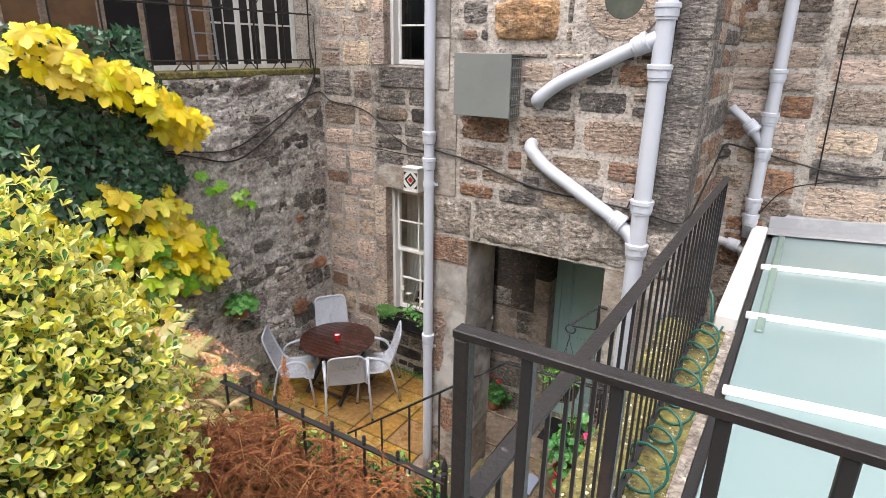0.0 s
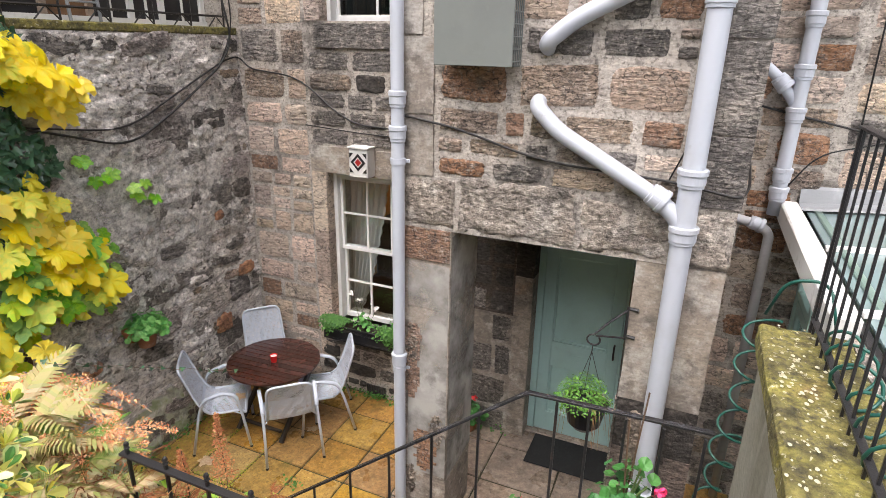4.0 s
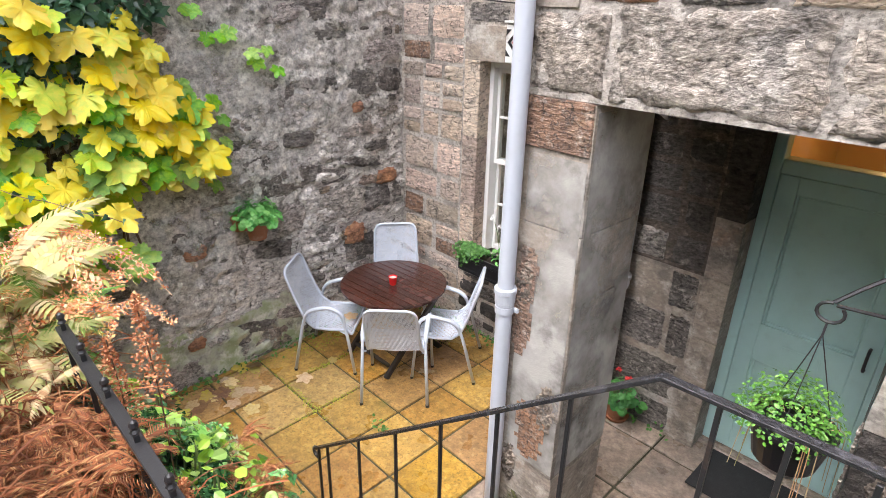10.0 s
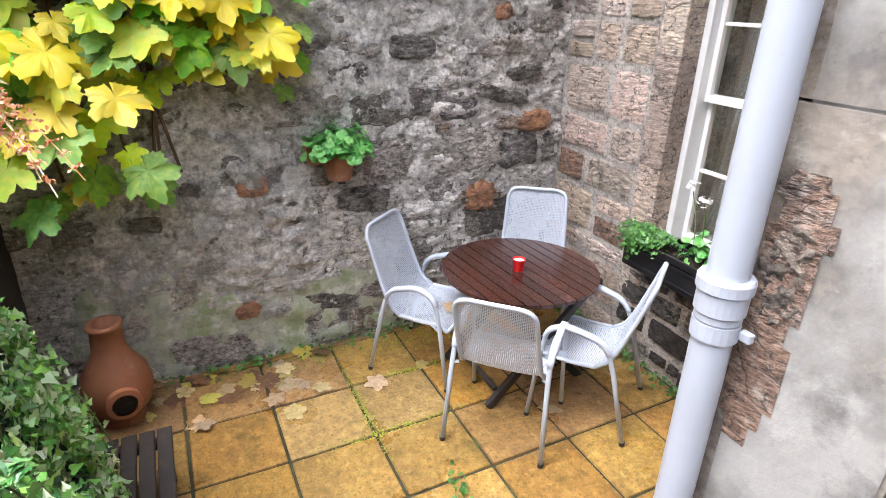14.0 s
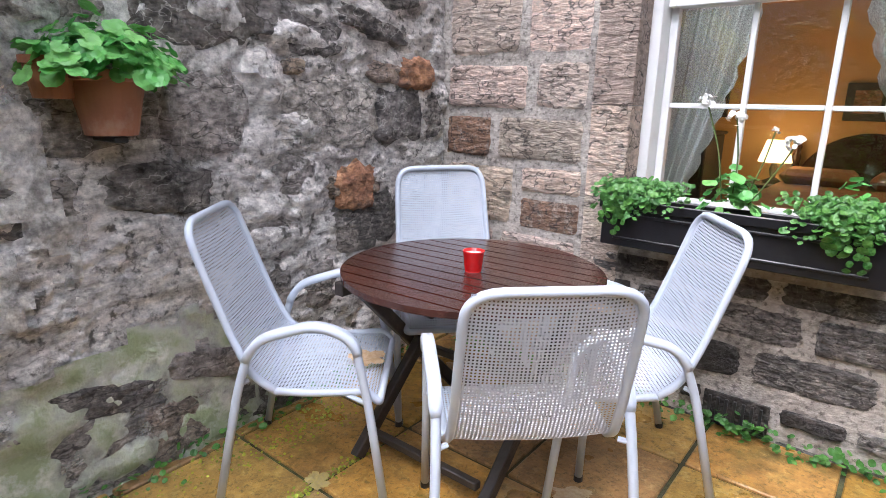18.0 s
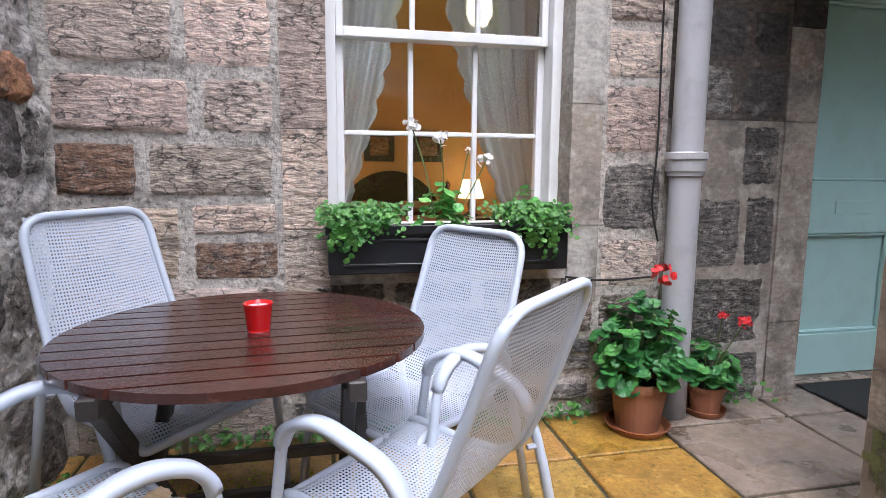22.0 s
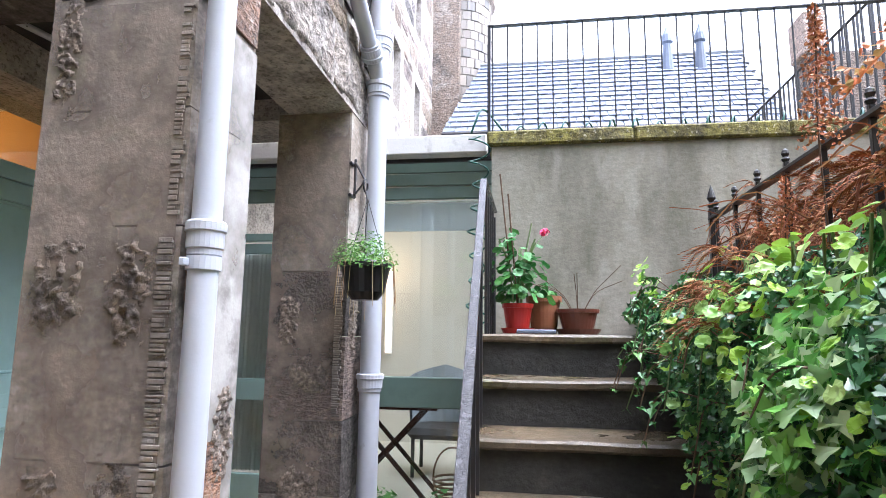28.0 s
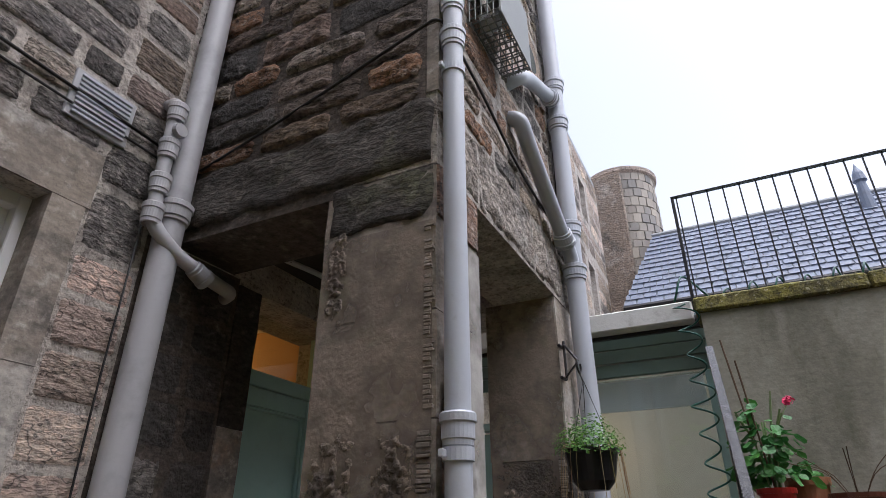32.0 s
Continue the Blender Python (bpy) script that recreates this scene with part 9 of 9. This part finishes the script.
# darker rows from 1.4 up: black staining, and the recess's shade as colour
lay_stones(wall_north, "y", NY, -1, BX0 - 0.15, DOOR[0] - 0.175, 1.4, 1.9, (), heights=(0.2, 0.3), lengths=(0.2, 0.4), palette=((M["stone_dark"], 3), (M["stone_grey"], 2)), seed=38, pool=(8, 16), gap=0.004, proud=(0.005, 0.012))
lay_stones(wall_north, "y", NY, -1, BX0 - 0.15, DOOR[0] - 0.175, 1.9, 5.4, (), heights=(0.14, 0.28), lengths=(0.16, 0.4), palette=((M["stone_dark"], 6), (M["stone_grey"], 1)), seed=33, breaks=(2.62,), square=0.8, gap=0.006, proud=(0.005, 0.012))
lay_stones(wall_north, "y", NY, -1, WIN[0] - 0.17, WIN[1] + 0.14, 2.87, 3.78, (), heights=(0.14, 0.2), lengths=(0.2, 0.45), palette=((M["stone_grey"], 4), (M["stone_dark"], 1), (M["stone"], 1)), seed=17, gap=0.014)
lay_stones(wall_north, "y", NY, -1, DOOR[1] + 0.175, 0.0, 0, 5.4, (), heights=H, lengths=(0.22, 0.6), palette=PAL_B, seed=18)
part("joint_mortar", box((BX0 - 0.15, NY - 0.003, 0.0), (DOOR[0] - 0.172, NY + 0.02, 1.398)), M["ashlar"], wall_north)
# dark sheet behind the upper stones paints the porch's shade into the joints
part("sooty_mortar", box((BX0 - 0.15, NY - 0.004, 1.40), (DOOR[0] - 0.172, NY + 0.02, 2.61)), M["mortar_dark"], wall_north, "mortar darkened for soot and porch shade")
LINT = 3.02
for x0, x1, zt in ((BX0 + 0.004, -2.30, LINT), (-2.295, -1.50, LINT + 0.03), (-1.495, BX1 + 0.006, LINT - 0.02)):
    part("lintel", rough_box((x0, SY - 0.012, 2.672), (x1, SY + 0.39, zt), 0.035, 0.024, 7.0), M["lintel"], block_front, smooth=True)
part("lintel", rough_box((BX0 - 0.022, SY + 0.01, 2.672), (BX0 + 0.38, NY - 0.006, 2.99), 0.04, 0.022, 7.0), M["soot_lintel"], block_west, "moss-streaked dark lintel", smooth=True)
for z0, z1 in ((3.03, 3.42), (3.43, 3.9), (3.91, 4.3), (4.31, 4.85), (4.86, 5.3), (5.31, 5.8)):
    w = 0.22 if int(z0 * 10) % 2 else 0.30
    part("quoin", rough_box((BX1 - w, SY - 0.014, z0), (BX1 + 0.012, SY + 0.30, z1), 0.06, 0.005, 7.0, 0.3), M["stone_grey"], block_front)
    part("quoin", rough_box((BX0 - 0.008, SY - 0.012, z0), (BX0 + w - 0.05, SY + 0.045, z1), 0.06, 0.005, 7.0, 0.3), M["ashlar"], block_front)
lay_stones(block_front, "y", SY, -1, BX0 + 0.26, BX1 - 0.31, LINT + 0.01, 5.9, ((-1.53, -0.90, 4.22, 4.85), (-2.20, -1.60, 4.26, 4.60)), heights=(0.10, 0.30), lengths=(0.14, 0.48), palette=PAL_B, seed=13, square=0.45, gap=0.030, proud=(0.005, 0.020), tilt=2.5)
part("sooty_mortar", box((BX0 - 0.004, SY + 0.05, 2.98), (BX0 + 0.02, SY + 0.40, 9.9)), M["mortar_dark"], block_west, "dark brown mortar")
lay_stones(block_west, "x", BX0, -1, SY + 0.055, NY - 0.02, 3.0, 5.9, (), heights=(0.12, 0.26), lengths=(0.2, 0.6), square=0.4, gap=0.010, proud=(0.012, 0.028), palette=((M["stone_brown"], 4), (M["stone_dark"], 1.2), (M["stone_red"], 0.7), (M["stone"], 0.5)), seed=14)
lay_stones(block_east, "x", BX1, 1, SY + 0.31, NY - 0.02, 2.67, 5.9, (), heights=(0.14, 0.28), lengths=(0.2, 0.5), palette=PAL_B, seed=19)
lay_stones(wall_north_east, "y", NY, -1, 0.03, 3.2, 2.9, 5.6, (), heights=(0.18, 0.34), lengths=(0.3, 0.8), palette=((M["stone_pale"], 6), (M["stone"], 1.2), (M["stone_grey"], 0.3)), seed=20, gap=0.012, square=0.8)
lay_stones(wall_north_east, "y", NY, -1, 3.2, 9.8, 5.6, 9.98, ((5.4, 6.4, 5.4, 7.1), (7.4, 8.4, 5.4, 7.1), (5.4, 6.4, 7.9, 9.4), (7.4, 8.4, 7.9, 9.4)), heights=(0.25, 0.42), lengths=(0.4, 1.1), palette=((M["stone_pale"], 4), (M["stone"], 2), (M["stone_grey"], 0.8)), seed=24, limit=200)
lay_stones(wall_west, "x", WX + 0.022, 1, 1.9, NY - 0.02, 0, WEST_TOP - 0.02, (), palette=((M["stone_west"], 2.4), (M["stone_west_pale"], 3), (M["stone_grey"], 1.2), (M["stone"], 0.6)), seed=15, heights=(0.10, 0.28), lengths=(0.12, 0.46), pool=(16, 24), shrink=(0.5, 1.25), skip=0.45, proud=(0.004, 0.018), tilt=12, gap=0.0)


def west_relief(y, z):
    """Height of the west wall's face: bulging stones half buried in smeared mortar."""
    warp = Vector((noise.noise(Vector((y * 3, z * 3, 1))), noise.noise(Vector((y * 3, z * 3, 9))), 0)) * 0.45
    dist, _ = noise.voronoi(Vector((y * 4.2, z * 6.4, 3.0)) + warp)
    stone = min(1.0, (dist[1] - dist[0]) * 2.2)
    bare = max(0.0, min(1.0, 0.55 + 1.5 * noise.noise(Vector((y * 1.6, z * 1.9, 7)))))
    return max(-0.002, 0.006 + 0.030 * stone * bare + 0.014 * noise.noise(Vector((y * 2.2, z * 2.6, 4))) + 0.012 * noise.noise(Vector((y * 7, z * 11, 0))) + 0.012 * noise.noise(Vector((y * 18, z * 30, 0))) + 0.006 * noise.noise(Vector((y * 45, z * 60, 0))))


def rubble_face():
    """The uneven mortared face of the west wall."""
    ny_, nz_ = 330, 320
    y0, y1, z0, z1 = 1.6, NY - 0.004, 0.0, WEST_TOP - 0.01
    vs, fs = [], []
    for j in range(nz_ + 1):
        for i in range(ny_ + 1):
            y, z = y0 + (y1 - y0) * i / ny_, z0 + (z1 - z0) * j / nz_
            d = west_relief(y, z)
            vs.append((WX + 0.004 + d, y, z))
    for j in range(nz_):
        for i in range(ny_):
            a = j * (ny_ + 1) + i
            fs.append((a, a + 1, a + ny_ + 2, a + ny_ + 1))
    me = bpy.data.meshes.new("rubble_face")
    me.from_pydata(vs, [], fs)
    me.materials.append(M["mortar_west"])
    for p in me.polygons:
        p.use_smooth = True
    ob = new("rubble_face", me)
    ob.parent = wall_west


rubble_face()
M["stone_orange"] = mat("orange_brown_boss_stone", (0.46, 0.27, 0.13), 0.85, spots=(((0.20, 0.12, 0.07), 5, 0.45, 0.62, 0.8), ((0.62, 0.46, 0.30), 9, 0.55, 0.66, 0.6)), bump=0.09, bump_scale=9, coords="World", grain=0.60)
share("stone", stone_data(2, M["stone_orange"]), pose(-1.90, SY, 4.43) @ Matrix.Diagonal((0.56, 0.05, 0.32, 1)), block_front)
M["stone_rust"] = mat("rust_red_rubble_stone", (0.34, 0.165, 0.095), 0.85, spots=(((0.46, 0.24, 0.12), 6, 0.48, 0.62, 0.8), ((0.14, 0.09, 0.065), 9, 0.52, 0.64, 0.85)), bump=0.09, bump_scale=9, coords="World", grain=0.55)
for k, y, z, w, h in ((17, 4.99, 0.94, 0.24, 0.22), (19, 5.39, 1.45, 0.24, 0.15), (18, 3.47, 1.17, 0.20, 0.13), (21, 3.36, 0.38, 0.16, 0.12), (22, 5.08, 2.14, 0.12, 0.10)):
    share("stone", stone_data(k, M["stone_rust"]), pose(WX + 0.040, y, z, 0, 0, 90) @ Matrix.Diagonal((w, 0.012, h, 1)), wall_west)


# ---- spalled patches on the piers ----
def spall(parent, at, w, h, axis, seed):
    """A crumbling, flaked patch with a ragged outline."""
    bm = bmesh.new()
    nu = 26
    nv = max(14, int(nu * h / w))
    g, inside = [], []
    for j in range(nv + 1):
        row, ins = [], []
        for i in range(nu + 1):
            u, v = 2 * i / nu - 1, 2 * j / nv - 1
            e = 0.85 - abs(u) ** 2 - abs(v) ** 3 + 0.9 * noise.noise(Vector((u * w * 13 + seed, v * h * 10, seed * 0.3))) + 0.4 * noise.noise(Vector((u * w * 34, v * h * 30, seed)))
            fine = noise.noise(Vector((u * w * 24 + seed, v * h * 26, 2)))
            d = 0.001 + 0.016 * max(0.0, min(1.0, e * 2)) * max(0.05, 0.45 + 1.0 * fine + 0.45 * noise.noise(Vector((u * w * 60, v * h * 66, seed))))
            row.append(bm.verts.new((u * w / 2, -d if e > 0.08 else 0.006, v * h / 2)))
            ins.append(e > 0.0)
        g.append(row)
        inside.append(ins)
    for j in range(nv):
        for i in range(nu):
            if inside[j][i] or inside[j][i + 1] or inside[j + 1][i] or inside[j + 1][i + 1]:
                bm.faces.new((g[j][i], g[j][i + 1], g[j + 1][i + 1], g[j + 1][i]))
    bmesh.ops.delete(bm, geom=[v for v in bm.verts if not v.link_faces], context="VERTS")
    ob = part("spalled_patch", bm, M["spalled"], parent, smooth=True)
    o = Vector(parent.location)
    ob.matrix_basis = Matrix.Translation(Vector(at) - o) @ pose(0, 0, 0, 0, 0, {"-y": 0, "-x": -90, "x": 90}[axis])


for y, z, w, h in ((4.555, 1.50, 0.19, 0.34), (4.31, 1.47, 0.16, 0.33), (4.31, 0.70, 0.20, 0.56), (4.54, 0.80, 0.17, 0.32), (4.60, 2.24, 0.10, 0.42), (4.42, 0.30, 0.30, 0.34)):
    spall(pier_a, (BX0 - 0.004, y, z), w, h, "-x", int(z * 100 + y * 10))
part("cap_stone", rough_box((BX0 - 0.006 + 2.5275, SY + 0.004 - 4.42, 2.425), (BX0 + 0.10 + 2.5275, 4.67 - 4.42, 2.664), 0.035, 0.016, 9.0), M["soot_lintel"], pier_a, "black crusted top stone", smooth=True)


def tooled_margin(parent, at, axis, w, z0, z1, seed):
    """A strip of short tooled ridges down the arris of a pier."""
    r3 = random.Random(seed)
    bm = bmesh.new()
    z = z0
    while z < z1:
        h = r3.uniform(0.010, 0.020)
        ww = w * r3.uniform(0.6, 1.0)
        add_box(bm, (0.0, -r3.uniform(0.003, 0.010), z), (ww, 0.004, z + h - 0.004), 0.0015)
        z += h
    ob = part("tooled_margin", bm, M["ashlar"], parent)
    ob["kind"] = "stuff"
    ob.matrix_basis = Matrix.Translation(Vector(at) - Vector(parent.location)) @ pose(0, 0, 0, 0, 0, {"-y": 0, "-x": -90}[axis])


tooled_margin(pier_a, (BX0 - 0.005, 4.225, 0), "-x", 0.06, 0.05, 1.62, 5)
tooled_margin(pier_a, (BX0 - 0.005, 4.205, 0), "-x", 0.04, 1.70, 2.38, 6)
tooled_margin(pier_b, (-1.137, 4.22, 0), "-x", 0.05, 0.90, 1.70, 8)
for x, z, w, h in ((-2.62, 1.72, 0.12, 0.30), (-2.42, 1.02, 0.16, 0.36), (-2.64, 0.5, 0.1, 0.3)):
    spall(pier_a, (x, SY - 0.004, z), w, h, "-y", int(z * 90 - x * 10))
for y, z, w, h in ((4.50, 1.42, 0.14, 0.30), (4.36, 1.12, 0.26, 0.20), (4.4, 0.5, 0.26, 0.3)):
    spall(pier_b, (-1.134, y, z), w, h, "-x", int(z * 100 + y * 10))
for x, z, w, h in ((-1.0, 1.45, 0.14, 0.4), (-0.76, 0.9, 0.12, 0.3)):
    spall(pier_b, (x, SY - 0.004, z), w, h, "-y", int(z * 90 - x * 10))


def film(name, parent, material, axis, face, u0, u1, z0, z1, seed, full=0.0, relief=False):
    """A thin ragged stain on a wall's face; full closes its gaps."""
    nu, nv = max(8, round((u1 - u0) / 0.028)), max(8, round((z1 - z0) / 0.028))
    vs, fs, ins = [], [], []
    for j in range(nv + 1):
        for i in range(nu + 1):
            u, v = 2 * i / nu - 1, 2 * j / nv - 1
            y, z = u0 + (u1 - u0) * i / nu, z0 + (z1 - z0) * j / nv
            e = 1 + full - abs(u) ** 2.5 - (abs(v) ** 2.5 if z0 > 0.02 else max(0, v) ** 1.5) + 0.8 * noise.noise(Vector((y * 4.5, z * 4.5, seed))) + 0.45 * noise.noise(Vector((y * 15, z * 15, seed)))
            d = 0.004
            if relief:
                d = 0.019 + west_relief(y, z)
            vs.append((face + d, y, z) if axis == "x" else (face - d, y, z) if axis == "-x" else (y, face - d, z))
            ins.append(e > 0.35)
    for j in range(nv):
        for i in range(nu):
            a = j * (nu + 1) + i
            f = (a, a + 1, a + nu + 2, a + nu + 1)
            if all(ins[k] for k in f):
                fs.append(f)
    me = bpy.data.meshes.new(name)
    me.from_pydata(vs, [], fs)
    me.materials.append(material)
    for p in me.polygons:
        p.use_smooth = True
    ob = new(name, me)
    ob.parent = parent
    ob.matrix_basis = Matrix.Translation(-Vector(parent.location))


film("algae_film", wall_west, M["algae"], "x", WX, 2.8, 4.7, 0.0, 0.62, 3, 0.1, True)
film("algae_film", wall_west, M["algae"], "x", WX, 2.3, 3.5, 0.0, 0.8, 9, 0.1, True)
film("lime_smear", wall_west, M["lime"], "x", WX, 2.5, 4.7, 1.15, 3.4, 14, 0.4, True)
film("lime_smear", wall_west, M["lime"], "x", WX, 2.3, 3.95, 0.4, 1.8, 21, 0.25, True)
film("lime_smear", wall_west, M["lime"], "x", WX, 4.4, 5.55, 1.7, 3.5, 25, 0.0, True)
film("lime_wash", pier_a, M["wash"], "x", -2.331, SY + 0.012, 4.672, 0.60, 2.62, 51, 9)
film("lime_wash", pier_a, M["wash"], "y", SY - 0.004, -2.66, -2.34, 0.60, 2.40, 53, 9)
film("bare_stone", pier_a, M["stone_red"], "y", SY - 0.006, -2.70, -2.54, 1.22, 1.92, 57, 0.35)
film("bare_stone", pier_a, M["stone_red"], "y", SY - 0.006, -2.64, -2.38, 0.62, 1.06, 59, 0.2)
M["moss_film"] = mat("damp_moss_film", (0.085, 0.095, 0.03), 0.85, spots=(((0.16, 0.16, 0.05), 6, 0.48, 0.62, 0.8), ((0.04, 0.04, 0.022), 3, 0.5, 0.64, 0.7)), bump=0.01, bump_scale=30, coords="World")
patchy(M["moss_film"], 5.0, 0.42, 0.58, 0.0)
# west faces only: soot stain, and the darker side's shade as colour
film("soot_film", pier_a, M["soot"], "-x", BX0 - 0.005, SY + 0.012, 4.672, 0.02, 2.40, 31, 9)
film("soot_film", pier_b, M["soot"], "-x", -1.135, SY + 0.012, 4.612, 0.02, 2.65, 37, 9)
film("moss_film", pier_a, M["moss_film"], "-x", BX0 - 0.011, SY + 0.012, 4.672, 0.0, 0.62, 61, 0.3)
film("moss_film", pier_b, M["moss_film"], "-x", -1.140, SY + 0.012, 4.612, 0.0, 0.40, 63, 0.3)
film("moss_film", pier_a, M["moss_film"], "y", SY - 0.008, BX0 + 0.01, -2.34, 0.0, 0.35, 67, 0.1)
